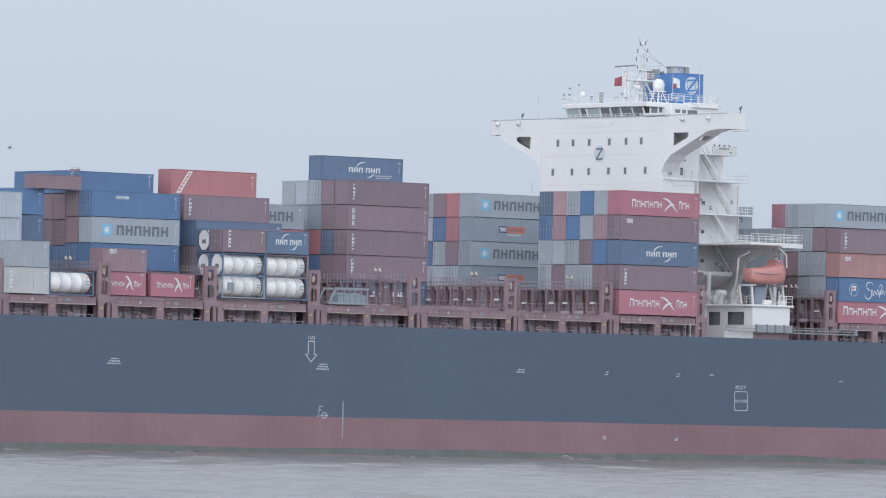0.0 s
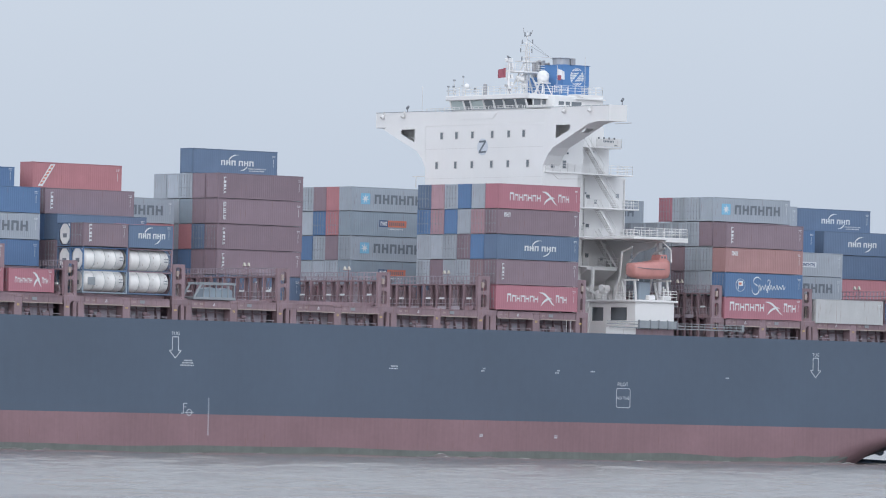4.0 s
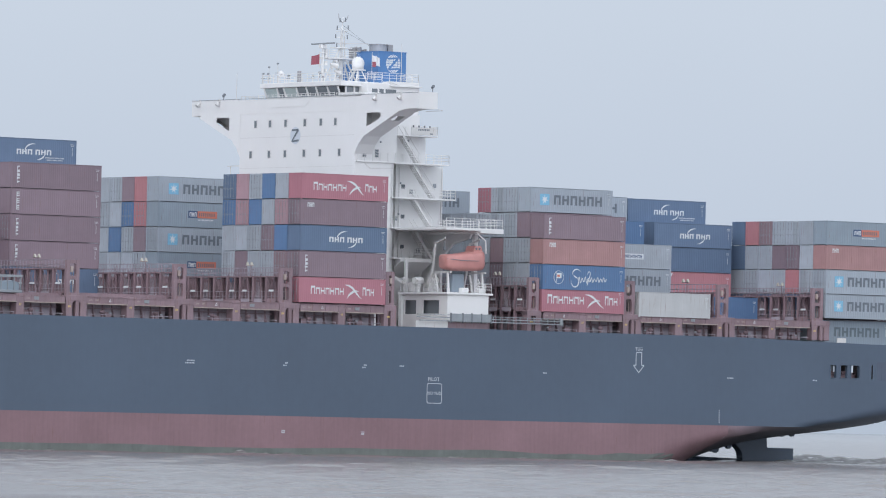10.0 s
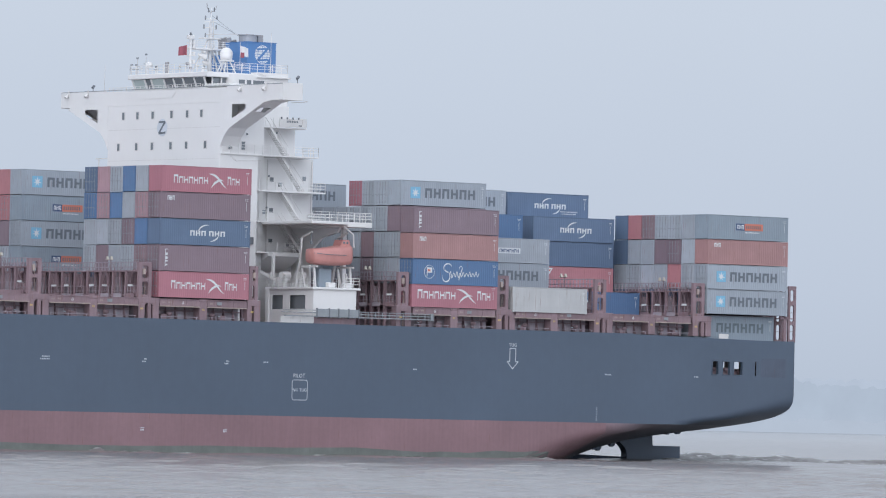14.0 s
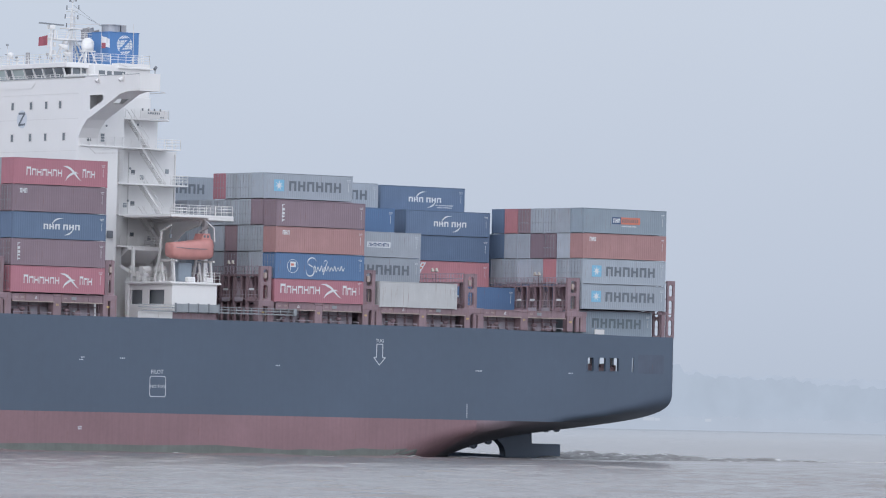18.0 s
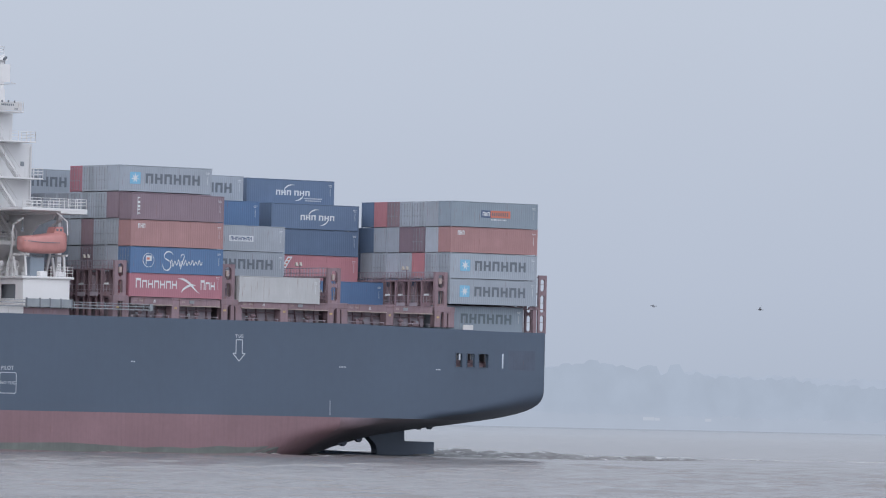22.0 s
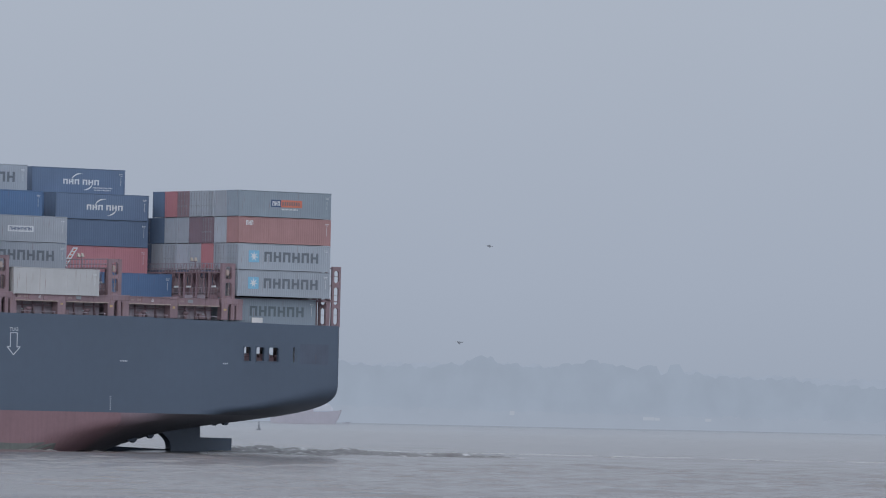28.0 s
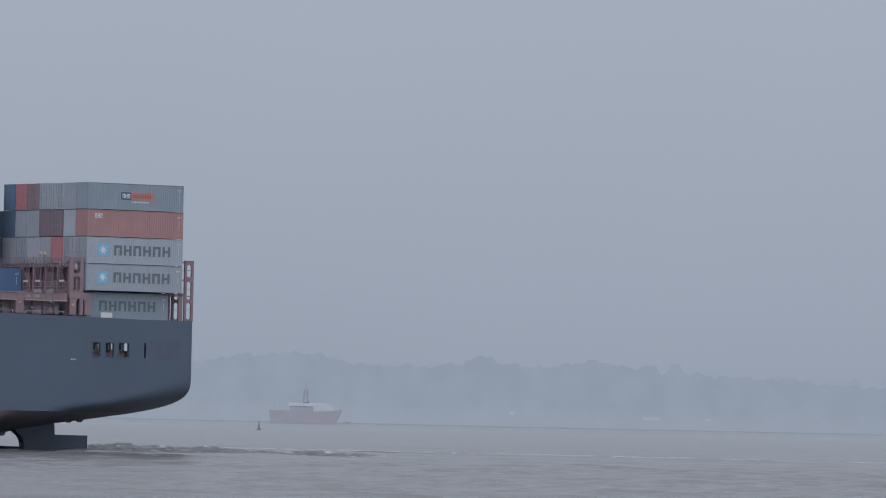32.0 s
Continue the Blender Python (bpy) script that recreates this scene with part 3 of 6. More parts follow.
def sign_script(L):
    m = Mesh()
    pts = [(5.25 + 4.2 * i / 72, 1.2 + (0.3 if i < 30 else 0.24) * math.sin(i * 0.8) * (1 + 0.35 * math.sin(i * 0.41)) + 0.12 * i / 72) for i in range(73)]
    ring_line(m, pts, 0.085, -0.014, closed=False)
    arc(m, 5.0, 1.95, 0.6, 0.5, 20, 215, 0.15)
    arc(m, 4.75, 1.0, 0.55, 0.6, 65, -190, 0.15)
    stroke(m, (4.55, 1.7), (5.0, 1.45), 0.13)
    tall = arc(stroke(Mesh(), (6.55, 0.6), (7.05, 2.0), 0.1), 6.85, 1.95, 0.22, 0.25, 0, 200, 0.1)
    disc = arc(Mesh(), 2.35, 1.45, 0.72, 0.75, 0, 360, 0.07, n=20)
    fl = Mesh().box(2.0, -0.02, 1.35, 2.75, -0.012, 1.95).box(2.0, -0.02, 0.95, 2.08, -0.012, 1.4)
    red = Mesh().box(2.1, -0.026, 1.5, 2.5, -0.021, 1.75)
    return [("script_stroke", m, INK["white"], "white handwritten stroke"), ("script_stroke", tall, INK["white"], "white handwritten stroke"), ("ring", disc, INK["white"], ""), ("flag_sign", fl, INK["white"], ""), ("flag_sign", red, INK["orange"], "")]


def sign_plate(L):
    return [("sign_panel", Mesh().box(4.6, -0.018, 1.1, 7.9, -0.01, 1.75), INK["white"], "white panel"), *block_row(4.8, 7.7, 1.22, 0.4, 8, 0.2, INK["navy"], "", -0.02)]


def sign_slash(L):
    m = Mesh()
    flat(m, [(0.7, 0.2), (1.35, 0.2), (3.05, 2.7), (2.4, 2.7)])
    d = Mesh()
    for i in range(6):
        a = 0.98 + i * 0.27
        flat(d, [(a, 0.45 + i * 0.37), (a + 0.3, 0.45 + i * 0.37), (a + 0.45, 0.68 + i * 0.37), (a + 0.15, 0.68 + i * 0.37)], -0.03)
    return [("slash_panel", m, INK["white"], "white slanting panel"), ("marking", d, INK["orange"], "")]


def sign_word(L):
    return block_row(3.2, 5.1, 2.05, 0.34, 6, 0.26, INK["white"], "small white mark")


def sign_column(L, u=0.75):
    m, r = Mesh(), random.Random(int(L * 7 + u * 31))
    for i in range(5):
        z = 2.45 - i * 0.42
        m.box(u, -0.02, z - 0.24, u + 0.1, -0.012, z)
        m.box(u, -0.02, z - 0.28 * r.random() - 0.05, u + 0.34, -0.012, z)
    m.box(u, -0.018, 0.53, u + 0.05, -0.012, 2.45)
    return [("bar_column", m, INK["white"], "upright row of small white bars")]


def sign_bigcolumn(L):
    m = Mesh()
    for i in range(3):
        z = 2.5 - i * 0.75
        for q in range(3):
            m.box(0.75, -0.02, z - 0.5 + q * 0.2, 1.15, -0.012, z - 0.4 + q * 0.2)
        m.box(0.75, -0.02, z - 0.5, 0.86, -0.012, z)
    m.box(0.75, -0.018, 0.5, 0.8, -0.012, 2.5)
    return [("bar_column", m, INK["white"], "upright row of white bars")]


SIGNS = {"star": sign_star, "cross": sign_cross, "bigcross": lambda L: sign_cross(L, 0.75, 11.3), "arcs": sign_arcs, "arcsline": lambda L: sign_arcs(L, True), "pair": sign_pair, "small": sign_small, "script": sign_script, "plate": sign_plate, "slash": sign_slash,
         "word": sign_word, "column": sign_column, "bigcolumn": sign_bigcolumn, "ghost": lambda L: sign_star(L, "ghost")}
WITH = {"star": " with pale blue star panel and dark bars", "cross": " with white bars and a crossed swoosh", "bigcross": " with large white bars and swoosh", "arcs": " with white bars between two arcs", "arcsline": " with white bars, arcs and fine lines", "pair": " with navy and orange panels",
        "small": " with a small white mark", "script": " with white script and a round emblem", "plate": " with a white name panel", "slash": " with a white slanting panel",
        "word": " with small white bars", "column": " with an upright white marking", "bigcolumn": " with a bold upright white marking", "ghost": " with faded dark bars"}
END_MARK = bars(bars(bars(Mesh(), -0.25, 2.35, 0.5, 0.07, 5), -0.2, 2.2, 0.4, 0.06, 4), -0.05, 1.1, 0.06, 0.9, 1).data("id_marking", INK["white"])
count = [0]


LIFT = {8: 0.025}


def container(bay, row, tier, colour, sign="", half=0, z=None, dx=0.0, length=None, high=None):
    """half: 0 a forty-foot box, 1 the forward and 2 the after twenty-foot slot."""
    count[0] += 1
    rnd = random.Random(count[0] * 13 + 5)
    L = length or (12.19 if half == 0 else 6.06)
    x = BAYS[bay] + (6.13 if half == 2 else 0) + dx + rnd.uniform(-0.03, 0.03)
    at = pose(x, -0.2 + PITCH * row + rnd.uniform(-0.02, 0.02), (BASE + OFFSET.get(bay, 0) + TIER * tier + (LIFT[bay] * tier + 0.1 if bay in LIFT and row >= 1 else 0)) if z is None else z)
    # named by slot; lengths passed in are cut to fit the camera's view
    size = "forty-foot" if half == 0 else "twenty-foot"
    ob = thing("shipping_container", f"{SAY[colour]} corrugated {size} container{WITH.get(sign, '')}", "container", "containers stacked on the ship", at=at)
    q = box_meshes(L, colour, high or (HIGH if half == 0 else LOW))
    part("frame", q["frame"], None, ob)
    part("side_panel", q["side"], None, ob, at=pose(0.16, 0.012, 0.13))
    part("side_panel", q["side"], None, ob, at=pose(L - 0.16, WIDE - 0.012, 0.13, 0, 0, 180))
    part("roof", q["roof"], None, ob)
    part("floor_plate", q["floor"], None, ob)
    doors_first = rnd.random() < 0.4
    for k, (ex, turn) in enumerate(((0.012, 0), (L - 0.012, 180))):
        if (k == 0) == doors_first:
            for i in range(2):
                y0 = 0.17 + i * (WIDE - 0.34) / 2
                d = part("door", q["door"], None, ob, at=pose(ex, y0 if k == 0 else WIDE - y0, 0.14, 0, 0, turn))
                part("locking_gear", q["rod"], None, d)
        else:
            part("end_wall", q["end"], None, ob, at=pose(ex, 0.16 if k == 0 else WIDE - 0.16, 0.14, 0, 0, turn))
    if (row <= 8 or row == 11) and (high or 9) > 2:
        part("id_marking", END_MARK, None, ob, at=pose(L - 0.55, 0, 0))
    if sign and (high or 9) > 2:
        sk = (sign, half > 0)
        if sk not in MESHES:
            MESHES[sk] = [(nm, me.data(nm, mat), lab) for nm, me, mat, lab in SIGNS[sign](L)]
        for nm, me, lab in MESHES[sk]:
            sg = part(nm, me, None, ob, lab)
            if nm == "marking":
                tagged(sg, kind="stuff")
    return ob


OFFSET = {2: 0.18, 6: -0.65, 8: -0.45, 11: 0.25, 10: -0.3, 9: -0.3, 5: 0.3, 3: 0.3, 4: 0.15}


def tank(bay, row, tier, half, band="light", z=None):
    """A tank in a twenty-foot frame."""
    at = pose(BAYS[bay] + (6.13 if half == 2 else 0), -0.2 + PITCH * row, BASE + OFFSET.get(bay, 0) + TIER * tier if z is None else z)
    ob = thing("tank_container", f"white insulated tank in a {SAY[band]} open frame, on deck", "tank container", "tank containers on the ship", at=at)
    L, H = 6.06, 2.62
    fr = Mesh()
    for x in (0, L - 0.14):
        for y in (0, WIDE - 0.14):
            fr.box(x, y, 0, x + 0.14, y + 0.14, H)
        fr.box(x, 0.14, 0, x + 0.12, WIDE - 0.14, 0.14).box(x, 0.14, H - 0.12, x + 0.12, WIDE - 0.14, H - 0.01)
        for a, b in (((0.1, 0.7), (0.7, 0.1)), ((WIDE - 0.1, 0.7), (WIDE - 0.7, 0.1)), ((0.1, H - 0.7), (0.7, H - 0.1)), ((WIDE - 0.1, H - 0.7), (WIDE - 0.7, H - 0.1))):
            fr.beam((x + 0.06, *a), (x + 0.06, *b), 0.09, 0.09)
    for y in (0.0, WIDE - 0.1):
        fr.box(0.14, y, 0.01, L - 0.14, y + 0.1, 0.15)
        fr.box(0.14, y, H - 0.1, L - 0.14, y + 0.1, H - 0.02)
    if "tank" + band not in MESHES:
        sh = Mesh()
        n, c, r = 28, (WIDE / 2, 1.36), 1.14
        prof = [(0.22, 0.35), (0.26, 0.8), (0.42, 1.05), (0.62, r), (1.55, r), (1.57, r + 0.02), (1.63, r + 0.02), (1.65, r), (3.0, r), (3.02, r + 0.02), (3.08, r + 0.02), (3.1, r), (4.45, r), (4.47, r + 0.02), (4.53, r + 0.02), (4.55, r),
                (5.44, r), (5.64, 1.05), (5.8, 0.8), (5.84, 0.35)]
        vs = [(x, c[0] + q * math.cos(2 * math.pi * i / n), c[1] + q * math.sin(2 * math.pi * i / n)) for x, q in prof for i in range(n)]
        sh.add(vs, [(j * n + i, j * n + (i + 1) % n, (j + 1) * n + (i + 1) % n, (j + 1) * n + i) for j in range(len(prof) - 1) for i in range(n)])
        sh.add(vs[:n], [tuple(range(n))]).add(vs[-n:], [tuple(range(n))])
        hoops = Mesh()
        for hx in (1.6, 3.05, 4.5):
            ring = [(c[0] + (r + 0.025) * math.cos(2 * math.pi * i / n), c[1] + (r + 0.025) * math.sin(2 * math.pi * i / n)) for i in range(n)]
            for i in range(n):
                hoops.beam((hx, *ring[i]), (hx, *ring[(i + 1) % n]), 0.05, 0.02)
        MESHES["tank" + band] = (fr.data("frame", BOX[band]), sh.data("tank", TANKWHITE, True), hoops.data("hoop", GREYST),
                                 bars(bars(Mesh(), 5.0, 1.5, 0.5, 0.12, 5, 0.06), 5.0, 1.2, 0.5, 0.12, 4, 0.06).data("marking", INK["dark"]),
                                 Mesh().rod((3.05, WIDE / 2, 2.45), (3.05, WIDE / 2, 2.6), 0.3, n=12).box(2.2, 0.9, 2.5, 5.2, 1.5, 2.54).data("walkway", GREYST))
    fr_, sh_, hp_, lb_, wk_ = MESHES["tank" + band]
    part("frame", fr_, None, ob)
    t = part("tank", sh_, None, ob, "dull white tank shell")
    part("hoop", hp_, None, t)
    tagged(part("marking", lb_, None, t), kind="stuff")
    part("walkway", wk_, None, ob)
    if "tank_end" not in MESHES:
        pts = [(WIDE / 2 + 0.98 * math.cos(math.pi * (2 * i + 1) / 8), 1.36 + 1.2 * math.sin(math.pi * (2 * i + 1) / 8)) for i in range(8)]
        MESHES["tank_end"] = Mesh().prism(pts, 0, 0.12, 0.2).data("end_plate", TANKWHITE)
        MESHES["tank_plate"] = Mesh().box(0.1, 0.85, 0.95, 0.118, 1.55, 1.4).data("data_plate", DARKST)
    e = part("end_plate", MESHES["tank_end"], None, ob, "white eight-sided end plate")
    part("data_plate", MESHES["tank_plate"], None, e)
    if half == 1 and tier == 0:
        part("placard", Mesh().box(0.75, 0.05, 0.9, 1.75, 0.09, 1.75), GREYST, t, "grey square placard")


TANKWHITE = paint("tank_white_paint", (0.76, 0.75, 0.74), 0.5, 0.12, 0.04, 0.8, vary=0.1)

# bay by bay: row, then colours from the lowest tier up ('.' leaves a slot empty)
STACKS = {
    7: {0: "red:cross maroon:column navy:arcs maroon:small red:cross", 1: "maroon brown blue rust light", 2: "brown light maroon light blue", 3: "maroon light light blue light",
        4: "brown maroon light rust rust", 5: "navy light light blue navy", 11: "brown teal:pair grey:star teal:pair grey:star", 12: "maroon light maroon orange orange", 13: "red light light blue maroon",
        14: "navy light blue light light", 15: "maroon light light light light", 16: "brown light light light light"},
    5: {6: "navy:arcs maroon:column maroon:column maroon:bigcolumn maroon:column", 7: "maroon maroon navy maroon maroon", 8: "orange blue orange teal light navy:arcsline",
        9: "brown navy light light light", 10: "brown navy light light light"},
    4: {8: "maroon navy orange grey:star", 9: "maroon navy orange light"},
    2: {2: "maroon blue:word grey:star blue:word", 3: "maroon blue brown brown", 4.0: "navy blue brown brown blue:column", 5: "navy blue brown brown blue", 6: "navy navy blue blue blue", 7: "navy navy blue blue blue"},
    8: {0: "red:bigcross blue:script pink:small maroon:column", 1: "maroon light light maroon grey:star", 2: "brown light light light light", 3: "maroon maroon brown light light",
        4: "brown light light light red", 5: "maroon teal light light", 6: "maroon teal light light", 7: "maroon light light light", 8: "maroon light light light"},
    9: {3.6: "maroon grey:star light:plate", 5.65: "brown light light blue", 7: "navy light light light grey:star"},
    10: {4: "blue", 5: "blue", 6: "blue orange:slash navy navy:arcs", 7: "blue maroon navy blue", 8: "navy maroon navy navy navy:arcsline", 9: "navy navy navy navy"},
    11: {0: "grey:star grey:star pink:small teal:pair", 1: "maroon light light light", 2: "navy orange maroon light", 3: "maroon light maroon light", 4: "navy light light brown", 5: "maroon light light orange",
         6: "navy light navy navy", 7: "navy navy navy"},
}
for bay, rows in STACKS.items():
    for row, names in rows.items():
        for tier, spec in enumerate(names.split()):
            if spec != ".":
                colour, _, sign = spec.partition(":")
                low = bay == 2 and row >= 4          # lower boxes at the foot of these stacks
                if (bay, row, tier) == (8, 0, 0):
                    container(bay, row, tier, colour, sign, z=BASE - 0.12, high=LOW)
                    continue
                container(bay, row, tier, colour, sign, z=BASE + OFFSET[2] + TIER * tier - 0.31 * min(tier, 1) if low else None, high=LOW if low and tier in (0, 4) else None)
# teal paint and dim lettering stand in for shade on this grey box
container(11, 0.4, 0, "teal", "ghost", z=14.3, dx=-1.1)
for tier, spec in enumerate(("maroon", "light", "light", "grey:star", "grey:star")):
    container(8, 12, tier, *spec.partition(":")[::2], z=BASE + TIER * tier, dx=0.35)
# shortened to fit the camera's view
container(9, 0, 0, "white", length=10.8)
# bay 3: tanks and twenty-foot boxes outboard, forties behind
for half in (1, 2):
    tank(3, 0, 0, half, "teal" if half == 1 else "navy")
    tank(3, 0, 1, half, "blue" if half == 1 else "brown", z=BASE + 2.72)
tank(3, 1, 0, 1, "navy")
tank(3, 1, 1, 1, "navy", z=BASE + 2.72)
tank(3, 1, 2, 1, "navy", z=BASE + 5.44)
container(3, 0, 2, "maroon", "column", 1, z=BASE + 5.42)
container(3, 0, 2, "navy", "arcs", 2, z=BASE + 5.42)
for tier, c in enumerate(("maroon", "brown", "orange")):
    container(3, 1, tier, c, "", 2, z=BASE + OFFSET[3] + 2.62 * tier)
for row, names in ((2, "navy maroon navy"), (3, "navy maroon blue maroon:column"), (4, "navy navy maroon maroon orange:slash")):
    for tier, spec in enumerate(names.split()):
        container(3, row, tier, *spec.partition(":")[::2])
# bay 2 outboard
container(2, 0.55, 0, "red", "cross", 1, dx=-1.05)
container(2, 0.55, 0, "red", "cross", 2, dx=-0.4)
container(2, 0.55, 1, "brown", "small", 1, z=BASE + OFFSET[2] + 2.61, dx=-1.05)
# bay 1, the most forward
container(1, 0.3, 0, "white", "column", 1, high=HIGH)
tank(1, 0.3, 0, 2, "navy")
container(1, 0.3, 1, "light", "", 1, high=HIGH)
# column cut short to fit the camera's view
for tier, c in enumerate(("navy", "maroon", "navy", "blue")):
    container(1, 3.4, tier, c, "", 2, z=BASE + OFFSET[2] + TIER * tier, length=4.6, high=HIGH)
# low overhanging box, sized and placed to fit the camera's view
container(1, 3.0, 4, "brown", "", 2, z=BASE + OFFSET[2] + TIER * 4, dx=2.87, high=1.6)
for tier, c in enumerate(("navy", "light")):
    container(1, 1.4, tier, c, "", 1, z=BASE - 0.3 + 2.9 * tier, high=HIGH)
for tier, c in enumerate(("navy", "light", "light", "light")):
    container(1, 2.45, tier, c, "", 1, z=BASE - 0.3 + 2.9 * tier, high=HIGH)

# ---- hatch coamings, container pedestals and lashing bridges ----
PLATE = Mesh().box(0, 0, 0, 0.62, 0.05, 0.34).data("notice", GREYST)
PEAK = ring_line(Mesh(), [(0, 0), (0.26, 0), (0.19, 0.28)], 0.05, 0.0).data("lift_mark", INK["white"])
DIGITS = bars(Mesh(), 0, 0, 0.42, 0.18, 3, 0.0).data("marking", TAN)
STUD = bars(Mesh(), 0, 0, 0.34, 0.24, 2, 0.0).data("marking", YELLOW)
MUSHROOM = Mesh().rod((0, 0, 0), (0, 0, 0.5), 0.16, n=10).ball((0, 0, 0.62), 0.34, 0.34, 0.24).data("vent_head", DECKRED)
LOCKER = Mesh().box(0, 0, 0, 0.8, 0.5, 0.62, 0.04).data("locker", DECKRED)
GIRDER = Mesh().box(0, 0.0, 16.22, 5.35, 0.5, 16.95).box(0, -0.08, 16.88, 5.35, 0.9, 16.96).box(1.7, -0.05, 16.24, 1.76, 0.0, 16.88).box(3.5, -0.05, 16.24, 3.56, 0.0, 16.88).data("girder", DECKRED)
# the lip's tan stands in for light caught along the flange
LIP = Mesh().box(0, -0.12, 16.1, 5.35, 0.1, 16.2).data("girder_lip", TAN)
PILLAR = Mesh().box(0, 0.0, DECK, 1.02, 1.2, 16.8, 0.05).box(-0.1, -0.06, 16.72, 1.12, 1.5, 17.03, 0.04).data("pedestal", DECKRED)
HANDLINE = Mesh().box(0, 0.02, DECK + 0.28, 5.0, 0.07, DECK + 0.34).box(0.1, 0.03, DECK, 0.15, 0.06, DECK + 0.3).box(2.5, 0.03, DECK, 2.55, 0.06, DECK + 0.3).box(4.85, 0.03, DECK, 4.9, 0.06, DECK + 0.3).data("foot_rail", DECKHAZE)
for bay, x0 in BAYS.items():
    hatch = thing("hatch_cover", "oxide red steel hatch cover and coaming between container bays", "hatch cover", "hatch covers", at=pose(x0, 0, 0))
    top = BASE + OFFSET.get(bay, 0) - 0.03 + (0.1 if bay in LIFT else 0)
    inner = 1.6
    if bay == 11:
        part("coaming", Mesh().box(0.3, 2.6, DECK - 0.5, 12.2, BEAM - 2.6, 16.0), DECKHAZE, hatch)
        part("cover", Mesh().box(0.1, 2.5, 16.0, 12.3, BEAM - 2.4, top), DECKRED, hatch)
        continue
    part("coaming", Mesh().box(0.2, inner, DECK, 12.0, BEAM - inner, 16.15), DECKHAZE, hatch, "dark red coaming wall")
    part("cover", Mesh().box(-0.1, inner - 0.25, 16.15, 12.3, BEAM - inner + 0.25, top), DECKRED, hatch)
    for i in range(9):
        part("coaming_stay", Mesh().prism([(inner - 0.55, DECK), (inner, DECK), (inner, 16.1), (inner - 0.15, 16.1)], 0, 0.8 + i * 1.3, 0.86 + i * 1.3), DECKRED, hatch)
    part("pedestal", PILLAR, None, hatch, "oxide red container pedestal", at=pose(5.72, 0, 0))
    part("marking", STUD, None, hatch, at=pose(6.05, -0.02, 15.75))
    rnd = random.Random(bay)
    for gx0 in (0.36, 6.74):
        part("girder", GIRDER, None, hatch, "oxide red outboard girder under the stack", at=pose(gx0, 0, 0))
        part("girder_lip", LIP, None, hatch, "worn tan lower edge", at=pose(gx0, 0, 0))
        part("marking", DIGITS, None, hatch, at=pose(gx0 + 0.3, -0.03, 16.48))
        if gx0 < 1:
            part("marking", DIGITS, None, hatch, at=pose(gx0 + 1.1, -0.03, 16.5))
            part("lift_mark", PEAK, None, hatch, "small white triangle mark", at=pose(gx0 + 2.9, -0.03, 16.45))
        else:
            part("notice", PLATE, None, hatch, "pale square notice plate", at=pose(gx0 + 1.25, -0.09, 16.42))
        part("foot_rail", HANDLINE, None, hatch, at=pose(gx0 + 0.1, 0, 0))
        part("vent_head", MUSHROOM, None, hatch, at=pose(gx0 + 1.0 + 2.6 * rnd.random(), 0.85, DECK))
        part("locker", LOCKER, None, hatch, at=pose(gx0 + 0.2 + 3.9 * rnd.random(), 0.9, DECK))
        part("bracket", PLATE, None, hatch, at=pose(gx0 + 0.4 + 3.6 * rnd.random(), 0.4, DECK + 0.45) @ Matrix.Diagonal((0.55, 1, 0.4, 1)))
        part("pipe", Mesh().rod((gx0, 1.3, 15.7), (gx0 + 5.3, 1.3, 15.7), 0.06), DECKRED, hatch)


CREAM = paint("cream_lamp_paint", (0.52, 0.49, 0.43), 0.5, 0.05, 0.0, 2.0)


